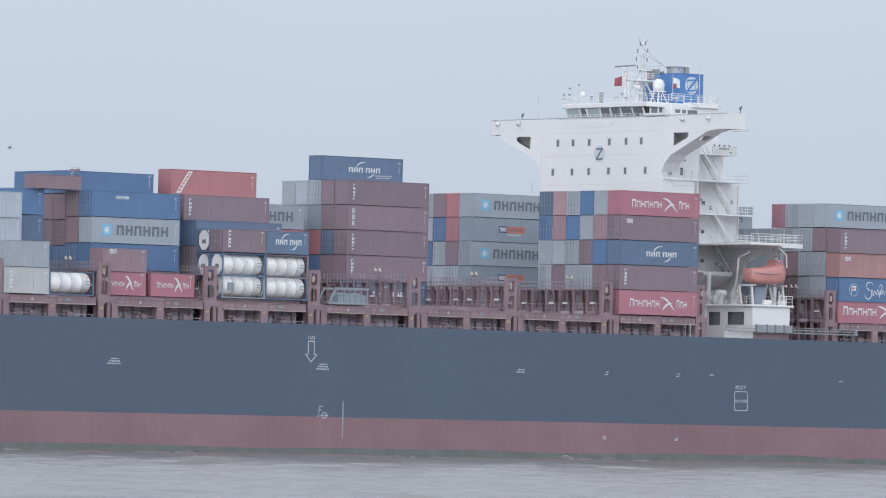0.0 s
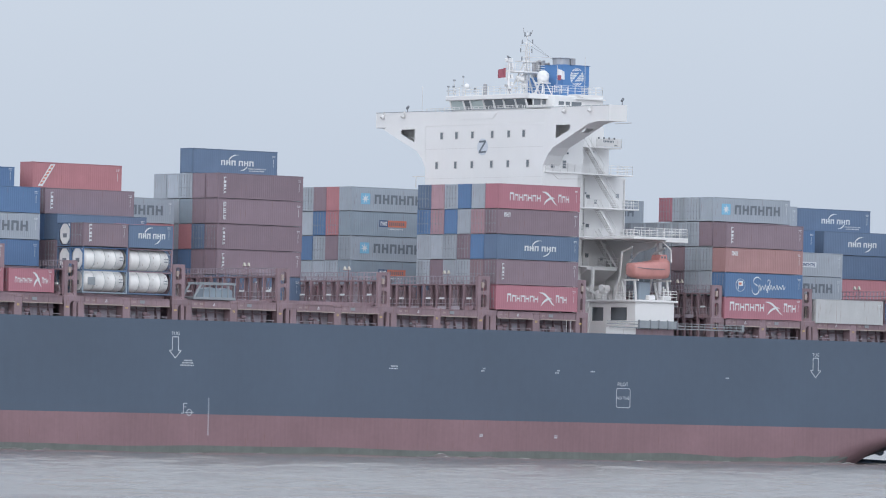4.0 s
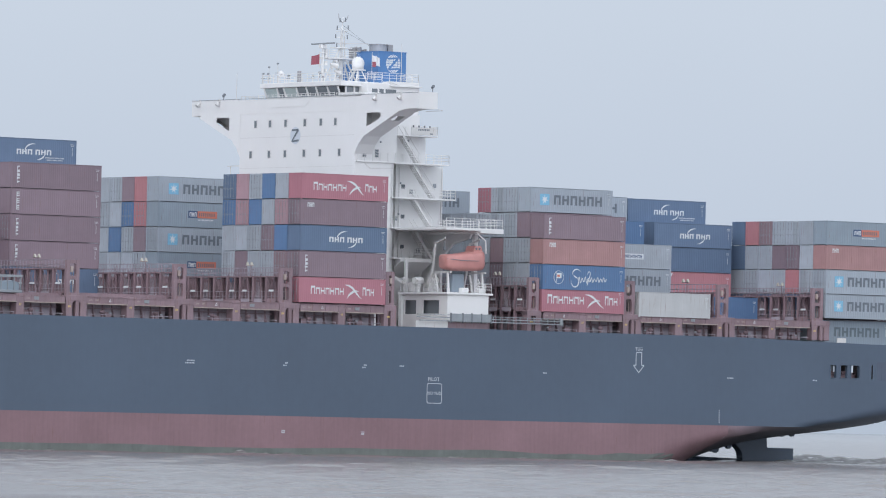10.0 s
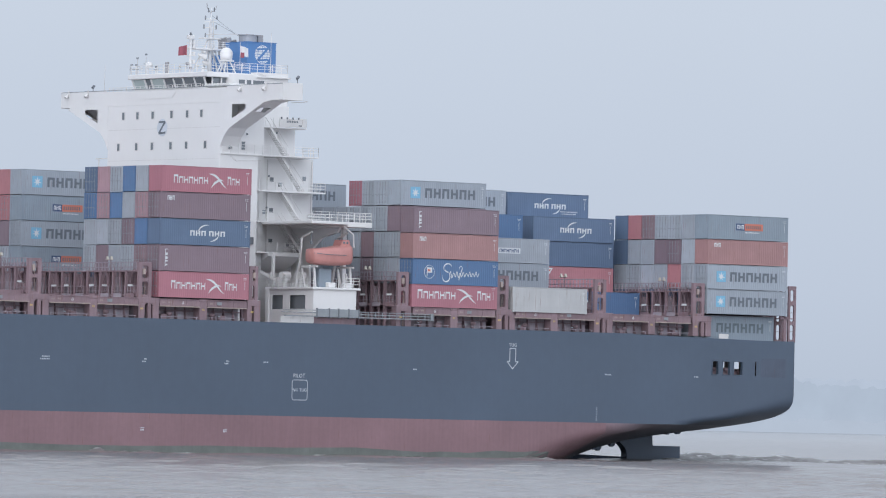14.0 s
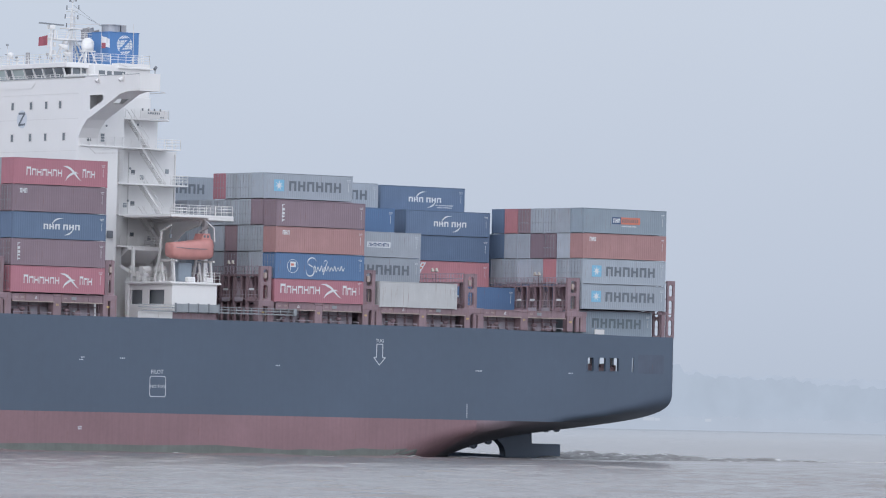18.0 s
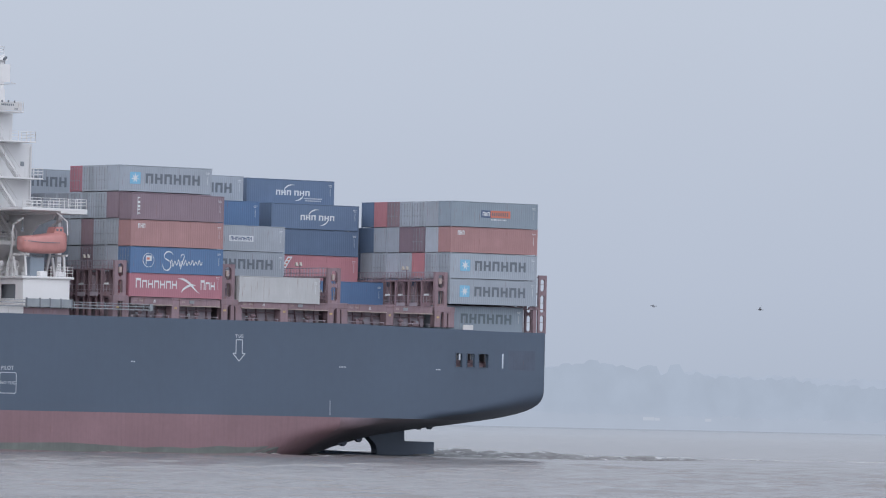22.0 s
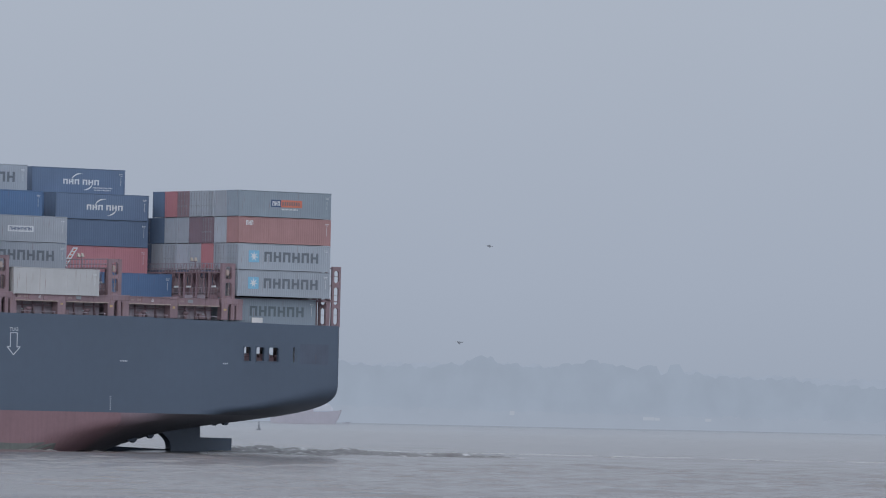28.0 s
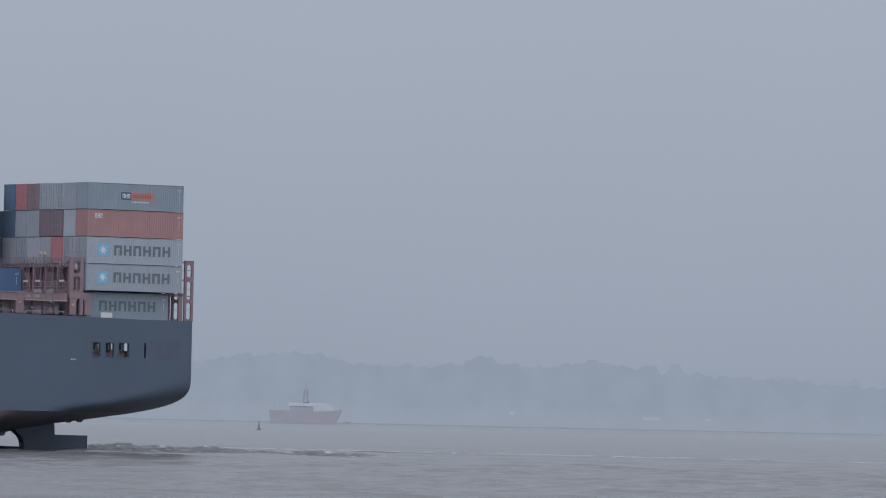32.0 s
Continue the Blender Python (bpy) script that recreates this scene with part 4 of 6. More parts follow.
def lashing_bridge(x, tall=5.3, deep=1.7):
    """A walkway on posts across the ship between two bays, with lashing plates and hand rails."""
    ob = thing("lashing_bridge", "oxide red lashing bridge with posts, walkways and rails", "lashing bridge", "lashing bridges", at=pose(x, 0, DECK))
    n = 18
    for i in range(n):
        y = 0.05 + i * PITCH
        if y > BEAM - 0.4:
            break
        high = tall + 0.9 if i == 0 else tall
        for xx in (0.0, deep - 0.42):
            w = 0.42 if i in (0,) else 0.3
            part("post", Mesh().box(xx, y, 0, xx + w, y + w, high), DECKRED, ob)
        if i == 0:
            pan = Mesh()
            for z0, z1 in ((2.2, 2.55), (4.1, 4.45), (tall + 0.55, tall + 0.9)):
                pan.box(0.42, y + 0.05, z0, deep - 0.42, y + 0.3, z1)
            for z0, z1 in ((2.55, 4.1), (4.45, tall + 0.55)):
                for x0, q in ((0.42, 1), (deep - 0.42, -1)):
                    pan.prism([(x0, z1), (x0 + q * 0.2, z1), (x0, z1 - 0.2)], 1, y + 0.05, y + 0.3).prism([(x0, z0), (x0 + q * 0.2, z0), (x0, z0 + 0.2)], 1, y + 0.05, y + 0.3)
            part("panel", pan, DECKRED, ob, "oxide red plate with rounded openings")
            part("ladder", Mesh().box(0.6, y + 0.32, 0, 0.65, y + 0.37, tall).box(1.0, y + 0.32, 0, 1.05, y + 0.37, tall), TAN, ob)
            continue
        part("cross_plate", Mesh().box(0.1, y + 0.1, 2.3, deep - 0.1, y + 0.2, 4.6 if i % 2 == 0 else 3.5), DECKHAZE if i % 2 == 0 else DECKRED, ob)
        part("stanchion", Mesh().box(0.1, y + 1.3, 0, 0.24, y + 1.44, tall), DECKRED, ob)
    for z in (2.5, tall - 0.15):
        part("walkway", Mesh().box(0.05, 0.3, z, deep - 0.05, BEAM - 0.5, z + 0.14), DECKRED, ob)
        for xx in (0.04, deep - 0.08):
            r = Mesh()
            for dz in (0.5, 1.05):
                r.box(xx, 0.4, z + dz, xx + 0.04, BEAM - 0.5, z + dz + 0.045)
            for i in range(70):
                r.box(xx, 0.45 + i * 0.62, z + 0.1, xx + 0.04, 0.5 + i * 0.62, z + 1.08)
            part("hand_rail", r, DECKHAZE, ob)
    for i in range(16):
        y = 0.9 + i * PITCH
        part("lashing_plate", Mesh().box(-0.06, y, 2.3, 0.02, y + 1.5, 2.75), DECKHAZE if i % 3 else DECKRED, ob)
        if i % 3 != 1:
            part("lamp_box", Mesh().box(-0.12, y + 0.35, 3.55, 0.0, y + 1.15, 3.75), INK["white"], ob)
    rods = Mesh()
    rnd = random.Random(int(x * 10))
    for i in range(17):
        y = 0.6 + i * PITCH
        for xx, s in ((0.12, -1), (deep - 0.12, 1)):
            rods.rod((xx, y + 0.2, 2.5), (xx + s * 0.25, y + 1.9, 5.2 + rnd.random()), 0.03, n=4).rod((xx, y + 2.0, 2.5), (xx + s * 0.25, y + 0.4, 5.2 + rnd.random()), 0.03, n=4)
    tagged(part("lashing_gear", rods, DECKRED, ob), kind="stuff")
    # the portal on the deck edge: a box with a doorway
    part("portal", Mesh().box(0, 0.02, 0, 0.84, 0.9, 2.2, 0.04).box(1.92, 0.02, 0, 2.75, 0.9, 2.2, 0.04).box(-0.05, 0.0, 1.72, 2.8, 0.95, 2.33, 0.04).prism([(0.84, 1.72), (1.1, 1.72), (0.84, 1.45)], 1, 0.05, 0.85).prism([(1.92, 1.72), (1.66, 1.72), (1.92, 1.45)], 1, 0.05, 0.85)
         if deep > 1.6 else Mesh().box(-0.2, 0.02, 0, 0.45, 0.9, 2.35, 0.04).box(deep - 0.25, 0.02, 0, deep + 0.4, 0.9, 2.35, 0.04).box(-0.2, 0.0, 1.75, deep + 0.4, 0.95, 2.4, 0.04), DECKRED, ob, "oxide red portal at the deck edge")
    part("switch_box", Mesh().box(0.5, -0.03, 4.85, 0.85, 0.3, 5.5, 0.04), TAN, ob, "small tan switch box")
    lp = part("lamp_post", Mesh().box(0.41, 6.2, tall, 0.49, 6.28, 6.5).box(0.39, 5.9, 6.42, 0.51, 7.1, 6.49), DECKRED, ob)
    for y in (5.95, 6.75):
        part("flood_lamp", Mesh().prism([(y - 0.05, 6.49), (y + 0.35, 6.49), (y + 0.15, 6.88)], 0, 0.3, 0.55), CREAM, lp, "cream flood lamp")
    part("sign_plate", Mesh().box(0.25, -0.01, 1.0, 0.6, 0.018, 1.2), YELLOW, ob, "small yellow number plate")


for x in (-107.8, -93.05, -78.35, -63.65, -49.0, -34.6, -20.0, 29.7, 44.0, 58.75):
    lashing_bridge(x)
# narrow bridges next to the house and at the stern
lashing_bridge(-5.1, 5.3, 1.2)
lashing_bridge(15.6, 5.3, 1.5)
st = thing("stern_lashing_frame", "tall oxide red lashing frame with open panels at the stern", "lashing bridge", at=pose(73.0, 0, DECK))
for y in [0.1 + 2.5 * i for i in range(17)]:
    panel = Mesh().box(0.35, y, -0.4, 0.62, y + 0.22, 6.25).box(1.22, y, -0.4, 1.5, y + 0.22, 6.25)
    for z0, z1 in ((5.79, 6.25), (3.96, 4.44), (1.68, 2.03), (-0.4, -0.13)):
        panel.box(0.62, y, z0, 1.22, y + 0.22, z1)
    for z0, z1 in ((4.44, 5.79), (2.03, 3.96), (-0.13, 1.68)):       # rounded window corners
        for x0, q in ((0.62, 1), (1.22, -1)):
            panel.prism([(x0, z1), (x0 + q * 0.16, z1), (x0, z1 - 0.16)], 1, y, y + 0.22).prism([(x0, z0), (x0 + q * 0.16, z0), (x0, z0 + 0.16)], 1, y, y + 0.22)
    part("panel", panel, DECKRED, st, "oxide red plate with three rounded openings")
    part("post", Mesh().box(-0.35, y, -0.4, 0.12, y + 0.3, 2.75), DECKRED, st)
    part("rung", Mesh().box(-0.9, y, 2.3, 0.35, y + 0.3, 2.6), DECKRED, st)
for z in (2.35, 4.1, 6.0):
    part("walkway", Mesh().box(0.4, 0.3, z, 1.45, BEAM - 0.6, z + 0.1), DECKRED, st)
part("hand_rail", Mesh().box(1.4, 0.3, 0.9, 1.44, BEAM - 0.6, 0.94).box(1.4, 0.3, 3.1, 1.44, BEAM - 0.6, 3.14).box(1.4, 0.3, 5.2, 1.44, BEAM - 0.6, 5.24), DECKRED, st)
part("white_plate", Mesh().box(-10.3, -0.06, -0.2, -8.9, 0.02, 0.35), WHITE2, ship, "white board at the deck edge", at=pose(73.0, 0, DECK))
# folded flat rack on the open deck of bay 4
fl = thing("flat_rack", "grey folded flat rack lying on the hatch beside the tanks", "flat rack", at=pose(-60.6, 0.2, BASE))
part("bed", Mesh().box(0, 0, 0, 5.9, 2.4, 0.3, 0.03), GREYST, fl)
part("end_frame", Mesh().beam((0.2, 0.1, 0.3), (1.2, 0.1, 1.9), 0.2, 0.2).beam((0.2, 2.3, 0.3), (1.2, 2.3, 1.9), 0.2, 0.2).box(0.9, 0, 1.7, 5.9, 0.14, 1.95).box(0.9, 2.26, 1.7, 5.9, 2.4, 1.95), GREYST, fl)
for i in range(6):
    part("stake", Mesh().box(1.4 + i * 0.85, 0.03, 0.3, 1.5 + i * 0.85, 0.13, 1.7), GREYST, fl)
part("tarpaulin", Mesh().prism([(1.6, 0.3), (5.7, 0.3), (5.7, 1.1), (4.9, 1.35), (3.9, 1.15), (2.8, 1.4), (1.9, 1.2)], 1, 0.4, 2.0), BOX["teal"], fl)

# ---- the deckhouse with the bridge ----
house = thing("deckhouse", "tall white accommodation block with bridge wings and outside stairs", "superstructure")
FX, PY, SY = -2.1, 10.5, 32.9
BRIDGE = 39.55


def rail(parent, pts, z, h=1.05, mat=None, every=1.1, name="hand_rail"):
    """A three-bar guard rail along points at height z."""
    m = Mesh()
    for a, b in zip(pts, pts[1:]):
        a, b = Vector((*a, z)), Vector((*b, z))
        for k in (0.38, 0.7, 1.0):
            m.beam(a + Vector((0, 0, h * k)), b + Vector((0, 0, h * k)), 0.045, 0.045)
        n = max(1, round((b - a).length / every))
        for i in range(n + 1):
            p = a.lerp(b, i / n)
            m.beam(p, p + Vector((0, 0, h)), 0.05, 0.05)
    return part(name, m, mat or WHITE, parent)


part("tower", Mesh().box(FX, PY, DECK, 4.0, SY, BRIDGE, 0.03), WHITE, house, "plain white front of the accommodation")
part("after_block", Mesh().box(4.0, 13.4, DECK, 13.1, 30.0, 33.7, 0.03).box(4.0, 13.6, 33.7, 10.6, 29.8, 37.2, 0.03), WHITE, house)
part("upper_after_block", Mesh().box(4.0, 12.6, 33.9, 8.9, 31.0, BRIDGE, 0.03), WHITE, house)
for y, z in [(q, 38.35) for q in (29.8, 26.95, 23.9, 20.15, 17.05, 14.25)] + [(q, 34.8) for q in (30.65, 27.05, 23.9, 20.2, 17.1, 13.4)]:
    wnd = part("window", Mesh().box(FX - 0.03, y - 0.34, z - 0.5, FX + 0.02, y + 0.34, z + 0.5), WHITE2, house)
    part("pane", Mesh().box(FX - 0.04, y - 0.22, z - 0.4, FX - 0.028, y + 0.22, z + 0.4), GLASS, wnd, "dark pane")
for x in (-0.7, 1.1):
    wnd = part("window", Mesh().box(x - 0.34, PY - 0.03, 34.2, x + 0.34, PY + 0.02, 35.3), WHITE2, house)
    part("pane", Mesh().box(x - 0.24, PY - 0.04, 34.3, x + 0.24, PY - 0.028, 35.2), GLASS, wnd)
part("seam", Mesh().box(FX - 0.012, PY + 0.1, 36.75, FX, SY - 0.1, 36.8).box(FX - 0.012, PY + 0.1, 33.2, FX, SY - 0.1, 33.24), WHITE2, house)
em = Mesh().prism([(21.95 + 1.0 * math.cos(math.pi * i / 12), 36.9 + 1.0 * math.sin(math.pi * i / 12)) for i in range(24)], 0, FX - 0.02, FX - 0.01)
part("emblem_disc", em, paint("pale_emblem_blue", (0.6, 0.64, 0.7), 0.5, 0.03, 0.0, 1.0), house, "pale round emblem")
for a, b in (((22.6, 37.52), (21.35, 37.56)), ((21.38, 37.55), (22.55, 36.28)), ((22.6, 36.24), (21.3, 36.32))):
    part("emblem_bar", Mesh().beam((FX - 0.04, *a), (FX - 0.04, *b), 0.04, 0.22), INK["dark"], house, "dark bar on the emblem")

# bridge deck with its wings
WX0, WX1 = -2.106, 0.6
PORT, STBD = -1.35, 42.6
wing = Mesh().box(WX0 + 0.02, PORT + 0.02, BRIDGE + 0.003, WX1 - 0.02, STBD - 0.02, BRIDGE + 0.16)
part("bridge_deck", wing, WHITE, house)
for lo, hi in ((PORT, 9.4), (33.4, STBD)):
    out, inn = (lo, hi) if lo < 0 else (hi, lo)
    a, b = min(out, inn), max(out, inn)
    part("wing_bulwark", Mesh().box(WX0, a, BRIDGE, WX0 + 0.1, b, 41.35).box(WX1 - 0.1, a, BRIDGE, WX1, b, 41.45), WHITE, house, "white wing bulwark")
    part("wing_end", Mesh().box(WX0 - 0.003, out - 0.05, BRIDGE - 0.02, WX1 + 0.003, out + 0.05, 41.453), WHITE, house)
part("front_bulwark", Mesh().box(WX0, 9.4, BRIDGE + 0.6, WX0 + 0.1, 33.4, 41.2), WHITE, house)
part("front_fascia", Mesh().box(WX0, 9.4, BRIDGE, FX + 0.03, 33.4, BRIDGE + 0.6), WHITE, house)
part("front_platform", Mesh().prism([(19.3, 40.95), (27.4, 40.95), (26.6, 40.25), (20.1, 40.25)], 0, WX0 - 0.05, WX0), WHITE, house, "shallow white apron below the windows")
rail(house, [(WX0 + 0.2, 14.8), (WX0 + 0.2, 29.6)], 41.0, 0.75, WHITE, 0.9)
part("top_rail", Mesh().box(WX0 - 0.03, PORT, 41.35, WX0 + 0.12, STBD, 41.41), GREYST, house)
for sgn, y_in, tipy in ((1, PY, PORT + 0.6), (-1, SY, STBD - 0.5)):
    s = sgn
    # web of the wing with its opening: outline around a hole
    web = Mesh()
    outer = [(y_in, BRIDGE), (y_in, 34.6), (y_in - s * 0.7, 35.7), (y_in - s * 1.7, 36.6), (y_in - s * 3.3, 37.25), (y_in - s * 8.2, 39.3), (tipy + s * 1.5, BRIDGE)]
    for x0, x1 in ((FX - 0.016, FX + 0.06), (0.3, 0.38)):
        for p in ([outer[0], outer[1], outer[2], outer[3], (y_in - s * 2.15, 37.75), (y_in - s * 2.15, 39.25), (y_in - s * 2.15, BRIDGE)],
                  [outer[3], outer[4], outer[5], (y_in - s * 4.55, 38.55), (y_in - s * 2.3, 37.7), (y_in - s * 2.15, 37.75)],
                  [outer[5], outer[6], (y_in - s * 4.65, BRIDGE), (y_in - s * 4.65, 39.25), (y_in - s * 4.8, 39.1), (y_in - s * 4.8, 38.8), (y_in - s * 4.55, 38.55)],
                  [(y_in - s * 2.15, 39.25), (y_in - s * 4.65, 39.25), (y_in - s * 4.65, BRIDGE), (y_in - s * 2.15, BRIDGE)]):
            web.prism(p, 0, x0, x1)
    part("wing_bracket", web, WHITE, house, "white wing bracket with a cut-out")
    # sloping underside with lightening holes: one sheet with thickness
    line = []
    for p, q in zip(outer[1:-1], outer[2:]):
        n = max(1, int(abs(p[0] - q[0]) / 1.1))
        line += [(p[0] + (q[0] - p[0]) * i / n, p[1] + (q[1] - p[1]) * i / n) for i in range(n)]
    line.append(outer[-1])
    across = (FX + 0.002, -1.55, -0.15, 0.35)
    k = len(line)
    under = Mesh()
    vs = [(x, y, z + dz) for dz in (0.0, 0.06) for x in across for y, z in line]
    fs = []
    for layer in (0, 1):
        o = layer * 4 * k
        fs += [(o + j * k + i, o + j * k + i + 1, o + (j + 1) * k + i + 1, o + (j + 1) * k + i) for j in range(3) for i in range(k - 1) if not (j == 1 and i in (5, 8))]
    fs += [(j * k + i, j * k + i + 1, 4 * k + j * k + i + 1, 4 * k + j * k + i) for j in (0, 3) for i in range(k - 1)]
    part("wing_underside", under.add(vs, fs), WHITE, house, "sloping underside of the wing")
for y in (1.8, 6.5, 37.0, 41.0):
    part("flood_lamp", Mesh().rod((WX0 - 0.2, y, 41.0), (WX0 - 0.5, y, 40.7), 0.16, 0.22, n=8).box(WX0 - 0.15, y - 0.05, 40.6, WX0, y + 0.05, 41.5), WHITE2, house)
for y in (-1.2, 39.2):
    part("search_light", Mesh().rod((0, y, 41.3), (0, y, 41.9), 0.05).rod((-0.15, y - 0.1, 41.95), (0.2, y + 0.1, 42.2), 0.16, n=10), DARKST, house)
part("wing_ladder", Mesh().beam((0.6, -1.6, 39.5), (1.2, -1.6, 39.4), 0.05, 0.05).beam((1.2, -1.6, 39.4), (1.3, 1.6, 39.4), 0.05, 0.05), WHITE2, house)

# wheelhouse: a ring of windows that lean outward
wh = thing("wheelhouse", "white wheelhouse with a band of dark sloping windows", "wheelhouse")
part("lower_wall", Mesh().box(-0.8, 14.8, BRIDGE + 0.16, 4.6, 29.6, 41.45, 0.04), WHITE, wh)
cuts = [15.1, 17.1, 19.3, 21.2, 23.1, 25.6, 26.9, 29.4]
for i in range(7):
    a, b = cuts[i], cuts[i + 1]
    part("window", Mesh().add([(-0.8, a + 0.12, 41.5), (-0.8, b - 0.12, 41.5), (-1.25, b - 0.12, 42.55), (-1.25, a + 0.12, 42.55), (-0.7, a + 0.12, 41.5), (-0.7, b - 0.12, 41.5), (-1.15, b - 0.12, 42.55), (-1.15, a + 0.12, 42.55)],
                               [(0, 1, 2, 3), (4, 7, 6, 5), (0, 4, 5, 1), (1, 5, 6, 2), (2, 6, 7, 3), (3, 7, 4, 0)]), GLASS_T if i in (4, 6) else GLASS, wh, "sloping dark wheelhouse window")
for c in cuts:
    part("mullion", Mesh().beam((-0.86, c, 41.4), (-1.3, c, 42.6), 0.2, 0.14), WHITE, wh)
part("core", Mesh().box(-0.4, 15.2, 41.4, 4.4, 29.3, 42.6), DARKST, wh)
for i in range(4):
    x = -0.4 + i * 1.25
    part("side_window", Mesh().box(x + 0.1, 14.7, 41.6, x + 1.05, 14.78, 42.5), GLASS, wh)
    part("mullion", Mesh().box(x - 0.06, 14.66, 41.4, x + 0.1, 14.8, 42.6), WHITE, wh)
part("roof", Mesh().box(-1.5, 14.2, 42.58, 4.8, 30.0, 43.15, 0.06), WHITE, wh, "white wheelhouse roof with a thick edge")
part("awning", Mesh().box(-1.5, 9.6, 41.35, 1.0, 14.7, 41.7, 0.05), WHITE, wh)
rail(wh, [(4.6, 14.4), (-1.3, 14.4), (-1.3, 29.8), (4.6, 29.8)], 43.15, 1.0)
part("after_house", Mesh().box(1.5, 13.0, BRIDGE, 9.0, 30.4, 43.0, 0.04), WHITE, wh)
part("after_windows", Mesh().box(2.1, 12.96, 41.75, 2.9, 13.02, 42.35).box(3.2, 12.96, 41.75, 3.8, 13.02, 42.35).box(4.1, 12.96, 41.75, 5.6, 13.02, 42.35), GLASS, wh)
part("fairing", Mesh().prism([(13.0, 43.0), (13.0, 43.3), (14.5, 43.3), (14.5, 43.0)], 0, 4.8, 9.0).box(4.6, 12.7, 42.7, 9.2, 30.6, 42.85), WHITE, wh)
part("cable_run", Mesh().beam((4.6, 12.94, 43.2), (6.6, 12.94, 42.7), 0.05, 0.09).beam((6.6, 12.94, 42.7), (9.0, 12.94, 42.75), 0.05, 0.09), WHITE2, wh)
rail(wh, [(1.6, 13.2), (9.0, 13.2), (9.0, 30.2)], 43.3, 0.95)

# funnel, pipes, masts
fun = thing("funnel", "blue square funnel with a round white emblem", "funnel")
part("casing", Mesh().box(6.0, 17.0, 43.0, 10.1, 21.3, 46.98, 0.05), FUNNEL, fun, "bright blue casing")
disc = Mesh()
disc.prism([(8.15 + 1.05 * math.cos(2 * math.pi * i / 28), 45.6 + 1.05 * math.sin(2 * math.pi * i / 28)) for i in range(28)], 1, 16.97, 16.985)
part("emblem_disc", disc, INK["white"], fun, "white globe disc")
for a, b, w in (((7.35, 46.15), (8.9, 46.3), 0.22), ((8.8, 46.25), (7.5, 44.95), 0.28), ((7.45, 44.9), (9.0, 45.05), 0.22)):
    part("emblem_bar", stroke(Mesh(), a, b, w, 16.962), FUNNEL, fun, "blue bar across the disc")
for dz in (-0.6, -0.3, 0.0, 0.3, 0.6):
    c = math.sqrt(1.05 ** 2 - dz ** 2)
    part("emblem_line", stroke(Mesh(), (8.15 - c, 45.6 + dz), (8.15 + c, 45.6 + dz), 0.05, 16.966), FUNNEL, fun)
for k in (-0.55, 0.0, 0.55):
    ln = ring_line(Mesh(), [(8.15 + k * 1.2 * math.cos(q), 45.6 + 1.0 * math.sin(q)) for q in (-1.45, -1.0, -0.5, 0.0, 0.5, 1.0, 1.45)], 0.05, 16.968, closed=False)
    part("emblem_line", ln, FUNNEL, fun)
part("lower_casing", Mesh().box(6.05, 21.32, 43.0, 10.0, 24.3, 45.6, 0.05), FUNNEL, fun, "lower blue casing round the pipes")
part("rim", Mesh().box(5.95, 16.95, 46.95, 10.15, 21.35, 47.02), FUNNEL, fun)
pip = thing("exhaust_pipes", "sooty grey exhaust pipes standing by the funnel", "exhaust pipe")
part("main_pipe", Mesh().rod((8.6, 20.5, 46.9), (8.6, 20.5, 47.95), 1.05, n=18).rod((8.6, 20.5, 47.9), (8.6, 20.5, 48.0), 1.15, n=18), STACK, pip)
part("main_pipe", Mesh().box(9.6, 19.9, 46.9, 10.3, 20.6, 48.0), STACK, pip)
for x, y, top in ((7.0, 23.6, 47.6), (7.0, 22.8, 47.65), (7.0, 22.0, 47.6), (7.9, 23.2, 47.3), (7.9, 22.2, 47.4)):
    part("pipe", Mesh().rod((x, y, 45.5), (x, y, top - 0.3), 0.3, n=10).rod((x, y, top - 0.35), (x - 0.12, y, top), 0.32, n=10), STACK, pip)
mast = thing("radar_mast", "white lattice radar mast with aerials and scanner", "mast")
part("pole", Mesh().rod((3.9, 21.4, 43.2), (3.9, 21.4, 49.2), 0.28, 0.16, n=10).rod((3.9, 21.4, 49.2), (4.05, 21.4, 51.0), 0.07, 0.03), WHITE, mast)
legs = Mesh()
for a, b in (((2.2, 20.4, 43.2), (3.7, 21.2, 47.2)), ((2.2, 22.6, 43.2), (3.7, 21.6, 47.2)), ((6.0, 21.0, 43.2), (4.2, 21.2, 46.3)), ((6.0, 22.4, 43.2), (4.2, 21.6, 46.3)), ((5.0, 21.0, 43.2), (6.3, 21.2, 46.2))):
    legs.beam(a, b, 0.16, 0.16)
part("leg", legs, WHITE, mast)
part("platform", Mesh().box(1.3, 20.4, 46.0, 6.4, 22.6, 46.16).box(2.7, 20.8, 47.3, 5.0, 22.0, 47.42), WHITE, mast)
rail(mast, [(1.4, 20.45), (6.3, 20.45)], 46.16, 0.8)
part("yard", Mesh().beam((3.0, 21.4, 48.6), (4.7, 21.4, 48.6), 0.09, 0.09).beam((3.2, 21.4, 49.6), (4.8, 21.4, 49.6), 0.07, 0.07).beam((3.9, 20.2, 49.3), (3.9, 22.6, 49.3), 0.07, 0.07), WHITE, mast)
tips = Mesh()
for x, z in ((3.0, 48.6), (4.7, 48.6), (3.2, 49.6), (4.8, 49.7), (3.6, 50.5), (4.4, 50.6), (3.2, 47.6)):
    tips.rod((x, 21.4, z - 0.15), (x, 21.4, z + 0.35), 0.08, 0.06, n=8)
part("lantern", tips, DARKST, mast)
